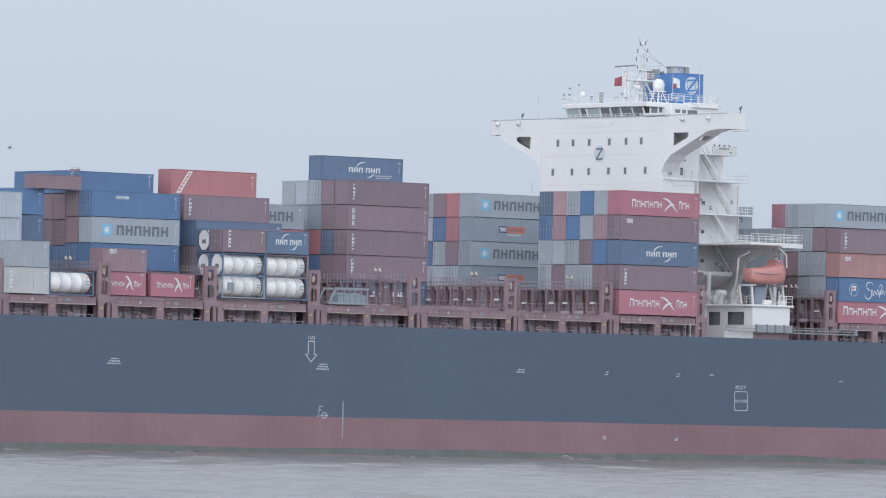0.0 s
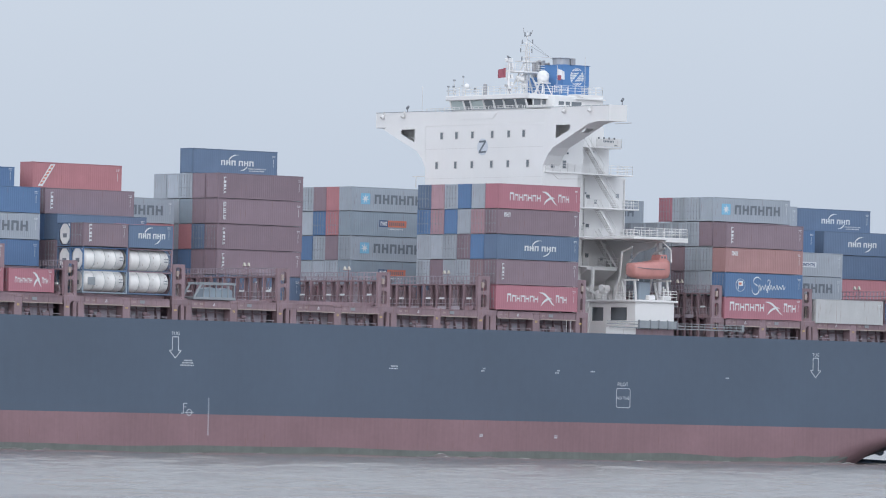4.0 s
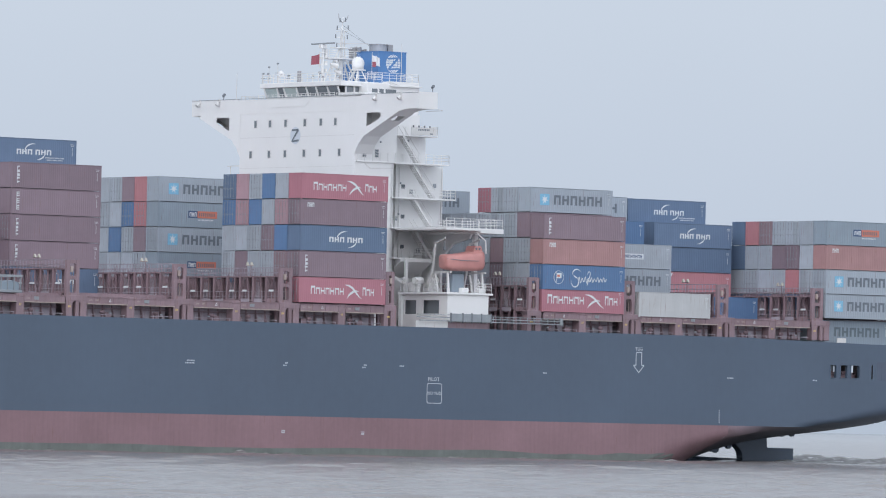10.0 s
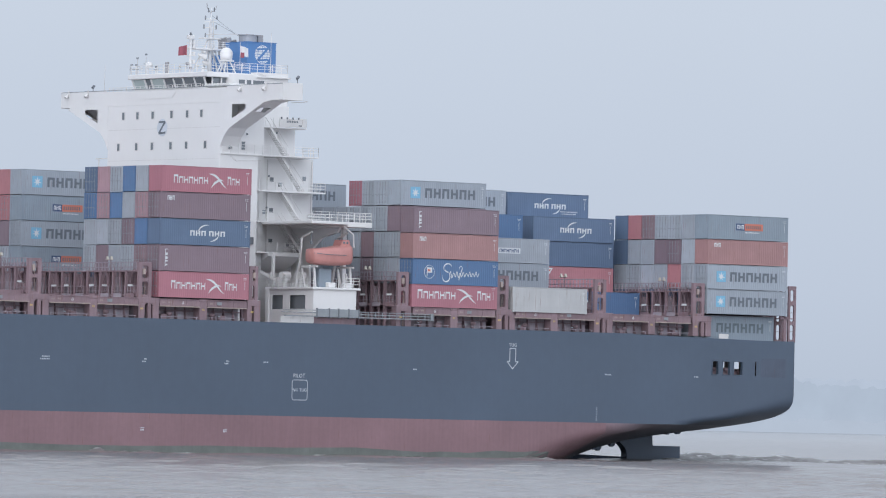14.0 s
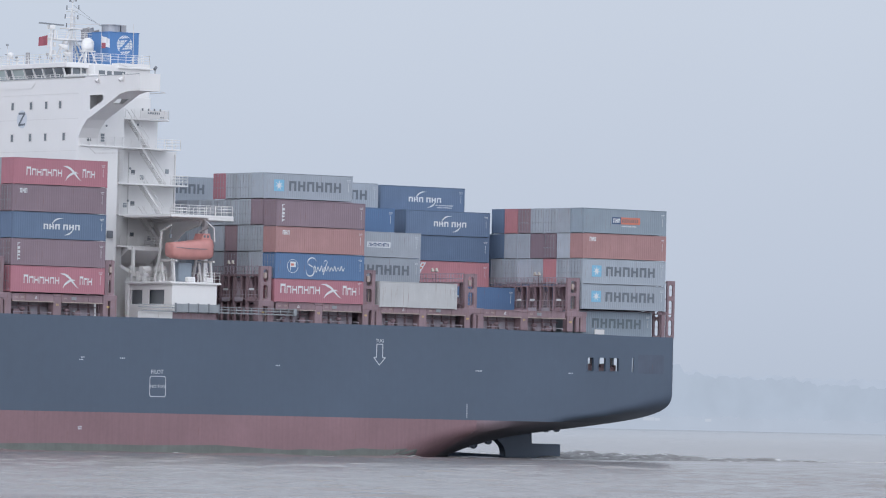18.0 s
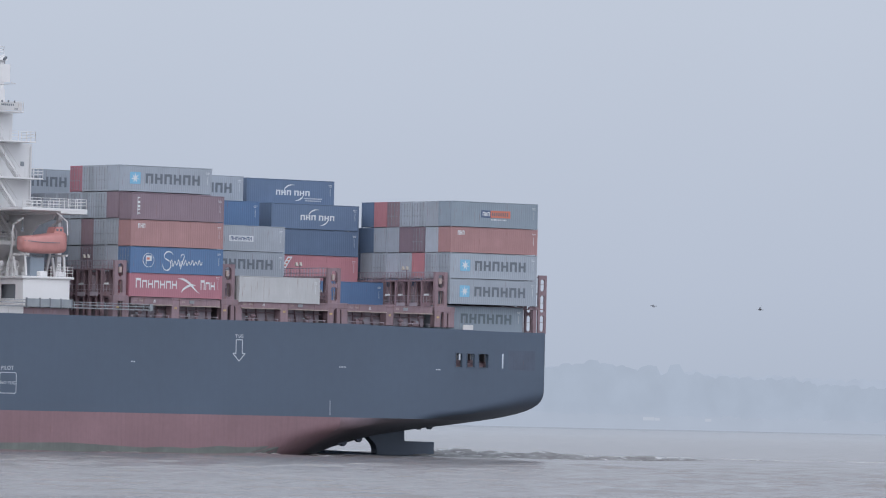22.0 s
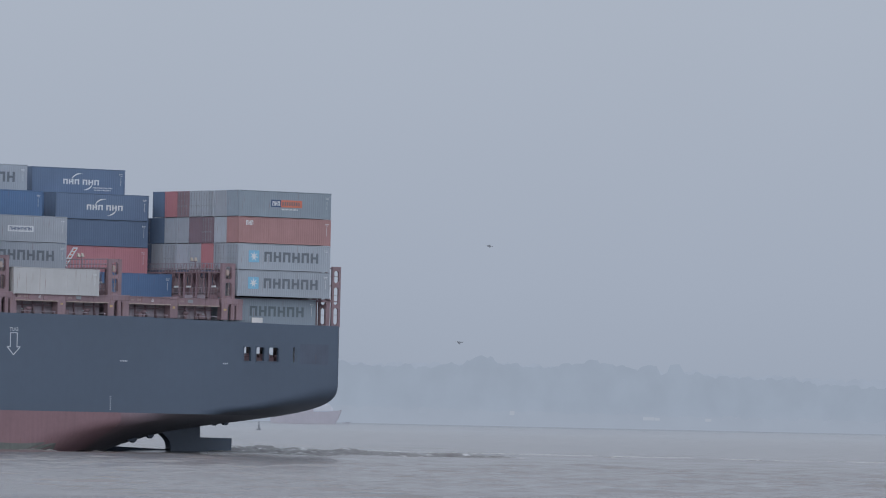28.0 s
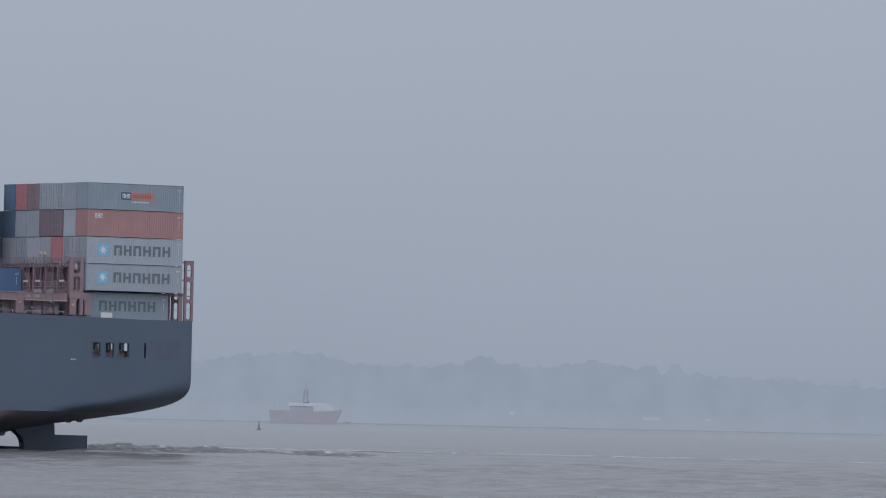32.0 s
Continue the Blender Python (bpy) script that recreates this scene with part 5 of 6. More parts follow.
sp = Mesh().rod((0.9, 21.0, 43.2), (0.9, 21.0, 47.3), 0.17, 0.14, n=10).box(0.5, 20.7, 47.15, 1.3, 21.3, 47.6, 0.05)
for z_ in (44.3, 45.2, 46.1, 46.6):
    sp.box(0.5, 20.8, z_, 1.5, 21.2, z_ + 0.08).box(1.2, 20.85, z_ + 0.08, 1.5, 21.15, z_ + 0.5, 0.03)
part("scanner_post", sp, WHITE, mast)
for x_, y_, z_ in ((0.2, 20.6, 44.2), (1.5, 20.4, 44.0), (1.9, 20.5, 44.9), (2.4, 20.4, 45.6), (0.5, 20.3, 43.7), (2.9, 20.4, 44.7)):
    part("deck_lamp", Mesh().rod((x_, y_, z_ - 0.5), (x_, y_, z_), 0.05).box(x_ - 0.16, y_ - 0.14, z_ - 0.06, x_ + 0.16, y_ + 0.14, z_ + 0.22, 0.04), STACK if x_ < 1 else WHITE2, mast)
part("antler", Mesh().beam((3.9, 21.4, 50.3), (3.4, 21.4, 50.9), 0.06, 0.06).beam((3.9, 21.4, 50.3), (4.6, 21.4, 50.75), 0.06, 0.06).beam((4.6, 21.4, 50.75), (4.75, 21.4, 51.2), 0.06, 0.06).beam((3.4, 21.4, 50.9), (3.35, 21.4, 51.4), 0.06, 0.06), STACK, mast, "forked aerial at the mast head")
lad = Mesh().beam((4.3, 21.2, 43.3), (4.15, 21.2, 49.6), 0.05, 0.05).beam((3.55, 21.2, 43.3), (3.68, 21.2, 49.6), 0.05, 0.05)
for q_ in range(15):
    lad.beam((3.57 + 0.008 * q_, 21.2, 43.6 + 0.4 * q_), (4.29 - 0.009 * q_, 21.2, 43.6 + 0.4 * q_), 0.04, 0.04)
part("ladder", lad, WHITE2, mast)
SCANNER = part("radar_scanner", Mesh().box(-2.4, -0.1, -0.09, 2.4, 0.1, 0.09, 0.04).rod((0, 0, -0.12), (0, 0, 0.0), 0.2, n=10), GREYST, mast, "long turning grey bar radar scanner", at=pose(0.9, 21.0, 47.72))
part("radar_scanner", Mesh().beam((3.2, 21.2, 47.8), (7.6, 21.2, 48.05), 0.1, 0.12), WHITE2, mast)
part("horn", Mesh().rod((1.7, 20.6, 45.4), (2.6, 20.4, 45.1), 0.12, 0.36, n=12).rod((2.3, 20.6, 44.6), (3.0, 20.4, 44.4), 0.1, 0.3, n=12), WHITE2, mast)
part("stay", Mesh().beam((4.1, 21.4, 50.0), (7.4, 21.2, 48.0), 0.03, 0.03).beam((3.9, 21.4, 49.5), (9.8, 21.2, 47.0), 0.03, 0.03), GREYST, mast)
dome = thing("satellite_dome", "white satellite dome on a lattice stand", "antenna dome")
part("shell", Mesh().ball((4.25, 18.6, 45.55), 0.74, 0.74, 0.72, 20, 12).rod((4.25, 18.6, 44.8), (4.25, 18.6, 45.55), 0.66, 0.74, n=20), WHITE, dome, "", True)
std = Mesh()
for dx, dy in ((-0.9, -0.9), (0.9, -0.9), (0.9, 0.9), (-0.9, 0.9)):
    std.beam((4.25 + dx, 18.6 + dy, 43.0), (4.25 + dx * 0.3, 18.6 + dy * 0.3, 44.75), 0.12, 0.12)
part("stand", std.box(3.6, 17.95, 44.66, 4.9, 19.25, 44.8), WHITE, dome)
for name, lab, x, y, z, m1 in (("ensign", "red ensign flying from the mast", 0.45, 21.0, 45.3, REDFLAG), ("flag", "red and white flag on a thin staff", 4.6, 16.4, 45.3, CLOTH)):
    fg = thing(name, lab, "flag", at=pose(x, y, z))
    cloth = Mesh()
    nx, s = 8, -1 if name == "ensign" else 1
    rows_ = []
    for i in range(nx + 1):
        q, f0 = i / nx, 0.1 * math.sin(i / nx * 9)
        rows_ += [(s * q * 1.2, f0, -0.15 * q), (s * q * 1.15, f0, 1.15 - 0.3 * q), (s * q * 1.15, f0 + 0.02, 1.15 - 0.3 * q), (s * q * 1.2, f0 + 0.02, -0.15 * q)]
    cloth.add(rows_, [(4 * i + j, 4 * i + 4 + j, 4 * i + 4 + (j + 1) % 4, 4 * i + (j + 1) % 4) for i in range(nx) for j in range(4)] + [(3, 2, 1, 0), tuple(4 * nx + j for j in range(4))])
    part("cloth", cloth, m1, fg)
    part("staff", Mesh().rod((0, 0, -1.6 if name == "flag" else -0.4), (0, 0, 1.5), 0.03), WHITE2, fg)
    if name == "flag":
        part("stripe", Mesh().box(-0.02, -0.14, -0.25, 0.5, -0.12, 0.35), REDFLAG, fg)
# small gear on the wheelhouse roof
for x, y, h, kind in ((-0.3, 31.0, 1.35, 1), (-0.2, 30.0, 2.1, 2), (-0.6, 29.6, 1.3, 1), (-0.1, 28.4, 2.5, 1), (-0.1, 27.9, 1.7, 3), (0.0, 24.3, 1.5, 4), (-1.3, 24.6, 0.9, 1), (0.2, 17.2, 0.9, 1), (-1.2, 20.0, 0.8, 1)):
    g = thing("roof_aerial", "thin white aerial and lamp post on the wheelhouse roof", "aerial", "roof aerials", at=pose(x, y, 43.15))
    part("post", Mesh().rod((0, 0, 0), (0, 0, h), 0.05, 0.03), WHITE2, g)
    if kind == 4:
        part("cowl", Mesh().rod((0, 0, 0), (0, 0, 1.4), 0.24, n=10), STACK, g)
    elif kind == 3:
        part("globe", Mesh().ball((0.15, 0, 1.2), 0.36, 0.36, 0.36), WHITE, g)
    else:
        part("head", Mesh().box(-0.12, -0.12, h - 0.2, 0.12, 0.12, h, 0.03).box(-0.3, -0.03, h * 0.5, 0.3, 0.03, h * 0.5 + 0.06), GREYST, g)
part("whip_aerial", Mesh().rod((-2.5, 33.2, 41.3), (-2.5, 33.2, 44.4), 0.03), WHITE2, house)
part("whip_aerial", Mesh().rod((9.0, 16.5, 43.0), (9.0, 16.5, 48.0), 0.035), WHITE2, fun)
part("side_bracket", Mesh().box(FX, SY, 33.5, FX + 0.1, SY + 2.4, 33.6).rod((FX, SY + 1.7, 32.2), (FX, SY + 1.7, 33.5), 0.06), WHITE2, house)

# outside stairs and landings on the port side, deck by deck
LEVELS = [22.85, 26.35, 29.85, 33.85, 37.1]
for i, z in enumerate(LEVELS):
    x1 = (9.0, 12.4, 12.6, 11.6, 10.3)[i]
    yy = (9.6, 10.0, 10.2, 10.3, 10.9)[i]
    part("landing", Mesh().box(3.2 if i != 3 else -1.9, yy, z - 0.16, x1, 13.5, z, 0.02), WHITE, house)
    rail(house, [(3.3 if i != 3 else -1.8, yy + 0.06), (x1 - 0.05, yy + 0.06), (x1 - 0.05, 13.2)], z, 1.05)
    if i < 4:
        dz = LEVELS[i + 1] - z
        a, b = Vector((5.2 if i % 2 == 0 else 9.3, 11.3, z)), Vector((9.0 if i % 2 == 0 else 5.6, 11.3, z + dz))
        if i >= 2:
            a, b = (Vector((10.0, 11.3, z)), Vector((6.7, 11.3, z + dz))) if i == 2 else (Vector((7.7, 11.3, z)), Vector((5.1, 11.3, z + dz)))
        else:
            a, b = Vector((9.8, 11.3, z)), Vector((6.9, 11.3, z + dz))
        stair = Mesh()
        for dy in (-0.4, 0.4):
            stair.beam(a + Vector((0, dy, 0)), b + Vector((0, dy, 0)), 0.07, 0.28)
            stair.beam(a + Vector((0, dy, 1.0)), b + Vector((0, dy, 1.0)), 0.05, 0.05)
        for k in range(16):
            p = a.lerp(b, (k + 0.5) / 16)
            stair.box(p.x - 0.12, p.y - 0.4, p.z - 0.02, p.x + 0.12, p.y + 0.4, p.z + 0.03)
        part("stair", stair, WHITE2, house, "steep white outside stair")
    part("deck_door", Mesh().box(4.9, 13.34, z + 0.05, 5.7, 13.39, z + 2.0), GREYST if i != 0 else DARKST, house)
    part("side_pane", Mesh().box(7.0, 13.34, z + 1.1, 7.5, 13.39, z + 1.6), GLASS, house)
    part("deck_lamp", Mesh().box(4.4, 13.2, z + 2.4, 4.7, 13.39, z + 2.6), GREYST, house)
part("corner_column", Mesh().box(3.2, PY, DECK, 4.0, PY + 1.2, 33.7, 0.02), WHITE, house)
part("duct", Mesh().box(1.93, PY - 0.3, 23.65, 2.66, PY, 24.47, 0.04), DARKST, house, "dark duct on the white wall")
nb = part("name_board", Mesh().box(6.3, 10.78, 37.15, 10.0, 10.85, 38.05), WHITE2, house, "white board with dark bars")
part("marking", bars(bars(Mesh(), 7.3, 37.65, 1.7, 0.22, 7, 10.775), 9.0, 37.25, 0.5, 0.16, 3, 10.775), INK["dark"], nb)
for k in range(4):
    part("deck_lamp", Mesh().rod((6.6 + k * 0.8, 10.8, 38.0), (6.6 + k * 0.8, 10.8, 38.25), 0.1, n=6), DARKST, house)
part("panel_line", Mesh().beam((-0.6, PY - 0.01, 33.55), (0.2, PY - 0.01, 33.0), 0.06, 0.1).beam((0.2, PY - 0.01, 33.0), (3.6, PY - 0.01, 33.15), 0.06, 0.1), WHITE2, house)
for x, z in ((1.6, 36.1), (4.9, 36.4), (7.2, 36.5), (6.8, 31.6), (9.9, 31.8), (6.6, 28.0), (10.0, 25.0)):
    part("deck_lamp", Mesh().ball((x, (PY if x < 3 else 12.55 if z > 34 else 13.35) - 0.05, z), 0.13, 0.13, 0.13, 8, 6), GREYST, house)

# boat platform, davits, lifeboat
bp_ = thing("boat_platform", "white boat deck platform with rails and arched supports", "platform")
part("slab", Mesh().box(4.0, 0.9, 26.0, 12.4, 13.4, 26.3, 0.03).box(9.0, 0.9, 25.75, 12.4, 13.4, 26.0, 0.03), WHITE, bp_)
rail(bp_, [(4.1, 1.0), (12.3, 1.0), (12.3, 13.0)], 26.3, 1.05)
arch = [(13.3, DECK), (13.3, 26.0), (4.0, 26.0), (4.6, 25.2), (7.5, 24.6), (9.0, 23.6), (9.8, 21.5), (9.8, DECK)]
part("support", Mesh().prism([(y, z) for y, z in arch], 0, 10.2, 10.5), WHITE, bp_)
part("support", Mesh().prism([(13.3, 22.7), (13.3, 20.6), (12.0, 21.0), (9.6, 22.4), (9.6, 22.7)], 0, 4.2, 8.8), WHITE, bp_, "sloping bracket under the landing")
for c_ in ((11.0, 4.5, DECK, 11.5, 5.0, 26.0), (4.4, 8.8, 18.85, 4.7, 9.1, 22.7)):
    part("column", Mesh().box(*c_), WHITE, bp_)
dav = thing("lifeboat_davit", "pale grey lifeboat davits with winches", "davit")
for x in (5.1, 10.1):
    part("arm", Mesh().beam((x, 5.4, 18.9), (x, 4.6, 21.8), 0.2, 0.26).beam((x, 4.6, 21.8), (x, 4.3, 24.5), 0.18, 0.22).beam((x, 4.3, 24.5), (x, 2.4, 25.1), 0.16, 0.2).beam((x, 3.6, 18.9), (x, 4.2, 21.0), 0.2, 0.26), WHITE2, dav)
    part("fall", Mesh().rod((x, 2.5, 25.0), (x, 2.5, 23.7), 0.04).rod((x, 2.5, 23.7), (x, 2.5, 24.1), 0.16, n=8), DARKST, dav)
    part("cradle", Mesh().beam((x, 1.2, 21.2), (x, 4.3, 21.2), 0.2, 0.2).beam((x, 1.6, 18.9), (x, 1.9, 21.2), 0.22, 0.22), WHITE2, dav)
part("swing_arm", Mesh().beam((8.6, 1.3, 25.9), (10.0, 1.2, 24.9), 0.12, 0.12).beam((10.0, 1.2, 24.9), (10.1, 1.2, 23.4), 0.12, 0.12), WHITE2, dav)
boat = thing("lifeboat", "enclosed orange lifeboat hanging in its davits", "lifeboat")
secs = [(4.9, 22.6, 0.7, 0.8, 0.5), (5.05, 22.55, 0.95, 0.95, 0.66), (5.7, 22.5, 1.25, 1.05, 0.78), (6.8, 22.45, 1.4, 1.1, 0.92), (8.0, 22.45, 1.4, 1.1, 1.1), (9.2, 22.5, 1.35, 1.1, 1.25), (10.0, 22.55, 1.2, 1.05, 1.25), (10.25, 22.6, 1.0, 0.95, 1.1)]
nb_ = 20
bv = []
for x, zc, hb, dn, upz in secs:
    for i in range(nb_):
        a = 2 * math.pi * i / nb_
        c, s = math.cos(a), math.sin(a)
        bv.append((x, 2.55 + hb * (abs(c) ** 0.45) * (1 if c > 0 else -1), zc + (upz if s > 0 else dn) * (abs(s) ** 0.6) * (1 if s > 0 else -1)))
lb = Mesh().add(bv, [(j * nb_ + i, j * nb_ + (i + 1) % nb_, (j + 1) * nb_ + (i + 1) % nb_, (j + 1) * nb_ + i) for j in range(len(secs) - 1) for i in range(nb_)] + [tuple(range(nb_)), tuple(range((len(secs) - 1) * nb_, len(secs) * nb_))])
part("hull", lb, ORANGE, boat, "moulded orange hull and canopy", True)
part("fender", Mesh().beam((4.95, 1.75, 22.7), (5.7, 1.24, 22.62), 0.06, 0.07).beam((5.7, 1.24, 22.62), (6.8, 1.1, 22.55), 0.06, 0.07).beam((6.8, 1.1, 22.55), (8.6, 1.1, 22.55), 0.06, 0.07).beam((8.6, 1.1, 22.55), (10.2, 1.5, 22.6), 0.06, 0.07), DARKST, boat, "dark rubbing strake")
part("cockpit", Mesh().prism([(8.6, 23.4), (8.95, 24.3), (9.85, 24.3), (10.05, 23.4)], 1, 1.75, 3.3), ORANGE, boat, "raised steering cockpit")
part("port_light", Mesh().box(9.0, 1.72, 23.85, 9.25, 1.76, 24.1).box(9.45, 1.72, 23.85, 9.7, 1.76, 24.1), GLASS, boat)

# pilot house on the main deck with its gangway
dk = thing("deck_shelter", "low white deck shelter with dark openings below the lifeboat", "deckhouse")
part("side_wall", Mesh().box(4.0, 0.35, 15.6, 9.95, 0.5, 18.6).box(9.7, 0.4, DECK, 9.95, 9.0, 18.6), WHITE, dk, "plain white outer wall")
fw = Mesh().box(4.0, 0.5, 17.95, 4.15, 9.0, 18.6).box(4.0, 8.4, DECK, 4.15, 9.0, 17.95).box(4.0, 4.97, DECK, 4.15, 6.2, 17.95).box(4.0, 0.5, DECK, 4.15, 1.9, 17.95)
fw.box(4.0, 1.9, DECK, 4.15, 4.97, 16.4).box(4.0, 6.2, DECK, 4.15, 8.4, 16.35)
part("front_wall", fw, WHITE, dk, "white front wall with two openings")
# dark backing close behind the openings paints the shade inside
part("back", Mesh().box(4.5, 0.6, DECK, 4.6, 8.9, 18.5), GLASS, dk, "dark inside of the shelter")
part("roof", Mesh().box(3.7, 0.1, 18.6, 10.4, 9.3, 18.85, 0.04), WHITE, dk)
part("frame_post", Mesh().box(3.75, 8.7, DECK, 4.0, 9.2, 18.6), WHITE, dk)
rail(dk, [(10.3, 9.0), (10.3, 0.3), (8.2, 0.3)], 18.85, 1.1)
for x, y in ((5.0, 7.3), (5.9, 5.6)):
    part("vent_drum", Mesh().rod((x, y, 18.85), (x, y, 19.7), 0.3, n=10).rod((x - 0.5, y, 20.2), (x + 0.6, y, 20.2), 0.42, n=14).box(x - 0.3, y - 0.3, 19.5, x + 0.3, y + 0.3, 20.0, 0.05), WHITE, dk, "white drum vent")
for x in (6.2, 8.6):
    part("box", Mesh().box(x, 0.5, 18.85, x + 1.0, 1.2, 19.42, 0.08), WHITE, dk)
part("box", Mesh().box(6.2, 2.4, 18.85, 8.0, 3.6, 21.0, 0.1), BOX["teal"], dk, "dark teal machinery under the boat")
part("crane_arm", Mesh().beam((3.3, 9.6, 20.6), (4.6, 7.8, 19.4), 0.3, 0.3).rod((4.6, 7.8, 19.0), (4.6, 7.8, 20.0), 0.35, n=10), WHITE2, dk)
gw = thing("accommodation_ladder", "grey stowed accommodation ladder along the deck edge", "gangway")
part("screen", Mesh().box(3.95, -0.35, 15.55, 9.9, -0.25, 16.42), GREYST, gw, "grey panelled screen")
for x in (4.0, 5.7, 7.0, 8.4, 9.8):
    part("screen_post", Mesh().box(x, -0.4, 15.4, x + 0.12, -0.2, 16.5), DARKST, gw)
part("stringer", Mesh().box(-0.4, -0.3, 15.5, 20.3, -0.2, 15.62).box(9.9, -0.32, 15.85, 20.1, -0.22, 15.95).box(9.9, -0.3, 16.15, 20.0, -0.24, 16.22).box(-0.8, -0.3, 15.9, 4.0, -0.22, 16.0).box(-0.8, -0.3, 16.2, 4.0, -0.22, 16.28), GREYST, gw)
for i in range(11):
    part("stanchion", Mesh().box(10.2 + i, -0.3, 15.5, 10.26 + i, -0.22, 16.22), GREYST, gw)
part("end_plate", Mesh().box(20.0, -0.4, 15.45, 20.4, -0.1, 16.25, 0.03), GREYST, gw)
part("lower_panel", Mesh().box(4.0, 0.25, DECK, 9.9, 0.35, 15.45), DECKRED, gw, "red-brown panel below the gangway")
part("lower_screen", Mesh().box(-0.6, 0.2, DECK + 0.1, 4.0, 0.3, 15.5), WHITE2, gw)

# rails before the wheelhouse, hose boxes, pipes and vents on the white walls
rail(house, [(WX0 + 0.3, 9.6), (WX0 + 0.3, 14.6)], 41.2, 0.5, WHITE2, 0.9)
rail(house, [(WX0 + 0.3, 29.8), (WX0 + 0.3, 33.2)], 41.2, 0.5, WHITE2, 0.9)
for x, z in ((4.6, 30.6), (8.2, 30.4), (6.0, 27.2), (9.4, 23.6), (5.4, 23.7), (11.6, 31.2)):
    part("wall_vent", Mesh().box(x, 13.3, z, x + 0.45, 13.4, z + 0.5, 0.02), GREYST, house)
part("drain_pipe", Mesh().rod((6.6, 13.3, 22.9), (6.6, 13.3, 33.4), 0.06).rod((12.8, 13.3, 26.4), (12.8, 13.3, 33.4), 0.06), WHITE2, house)
for x in (5.4, 6.4, 7.4, 8.4, 9.4):
    part("deck_box", Mesh().box(x, 9.2, 18.85, x + 0.5, 9.7, 19.3 + 0.2 * (x % 2 > 1), 0.04), WHITE2, dk)
for x, y, h in ((4.1, 8.8, 1.6), (4.5, 6.6, 1.3), (5.2, 4.6, 1.8), (9.0, 1.0, 1.2), (9.8, 2.2, 1.5), (8.2, 1.4, 1.0)):
    part("roof_post", Mesh().rod((x, y, 18.85), (x, y, 18.85 + h), 0.05).box(x - 0.1, y - 0.1, 18.8 + h, x + 0.1, y + 0.1, 19.0 + h, 0.02), WHITE2, dk)
rail(dk, [(3.9, 9.1), (3.9, 0.3)], 18.85, 1.0, WHITE2)

# ---- the river ----
def river_height(x, y, cell):
    """Short wind chop; it fades where the sheet's cells are too wide to carry it."""
    z = np.zeros_like(x)
    r = np.random.RandomState(4)
    for i in range(46):
        wl_ = 1.1 * 1.075 ** i
        a = r.uniform(-1.2, 1.2) + math.pi / 2 * 0.9
        amp = 0.0088 * wl_ ** 0.4 * np.clip((wl_ / (3.0 * cell) - 0.6), 0, 1)
        z += amp * np.sin(2 * math.pi * (x * math.cos(a) + y * math.sin(a)) / wl_ + r.uniform(0, 6.28))
    return z


def spread(lo, hi, step, far_lo, far_hi, grow=1.16):
    mid_ = list(np.arange(lo, hi, step))
    up, s = [], step
    while (up[-1] if up else hi) < far_hi:
        s *= grow
        up.append((up[-1] if up else hi) + s)
    dn, s = [], step
    while (dn[-1] if dn else lo) > far_lo:
        s *= grow
        dn.append((dn[-1] if dn else lo) - s)
    return np.array(dn[::-1] + mid_ + up)


gx = spread(-56, 58, 0.42, -4700, 4700)
gy = np.concatenate([spread(372, 373, 0.55, -900, 373, 1.3)[:-1], spread(373, 640, 0.55, 373, 4800, 1.012)])
gy = np.unique(np.round(gy, 4))
X, Y = np.meshgrid(gx, gy, indexing="ij")
cell = np.maximum(np.gradient(gx)[:, None] * np.ones_like(Y), np.gradient(gy)[None, :] * np.ones_like(X))
Z = river_height(X, Y, cell)
nx_, ny_ = len(gx), len(gy)
idx = np.arange(nx_ * ny_).reshape(nx_, ny_)
quads = np.stack([idx[:-1, :-1], idx[1:, :-1], idx[1:, 1:], idx[:-1, 1:]], -1).reshape(-1, 4)
WATER, n_, l_, b_ = material("brown_grey_river")
tc_ = n_.new("ShaderNodeTexCoord")
mp_ = n_.new("ShaderNodeMapping")
mp_.inputs["Scale"].default_value = (0.012, 0.05, 1)
ns_ = n_.new("ShaderNodeTexNoise")
ns_.inputs["Scale"].default_value, ns_.inputs["Detail"].default_value = 1.0, 6
rp_ = n_.new("ShaderNodeValToRGB")
rp_.color_ramp.elements[0].position, rp_.color_ramp.elements[0].color = 0.3, (0.188, 0.167, 0.158, 1)
rp_.color_ramp.elements[1].position, rp_.color_ramp.elements[1].color = 0.7, (0.235, 0.213, 0.207, 1)
l_.new(tc_.outputs["Object"], mp_.inputs["Vector"])
l_.new(mp_.outputs[0], ns_.inputs["Vector"])
l_.new(ns_.outputs["Fac"], rp_.inputs["Fac"])
l_.new(rp_.outputs["Color"], b_.inputs["Base Color"])
b_.inputs["Roughness"].default_value, b_.inputs["IOR"].default_value = 0.2, 1.33
rip_ = n_.new("ShaderNodeTexNoise")
rip_.inputs["Scale"].default_value, rip_.inputs["Detail"].default_value = 1.4, 5
bmp_ = n_.new("ShaderNodeBump")
bmp_.inputs["Strength"].default_value, bmp_.inputs["Distance"].default_value = 0.45, 0.1
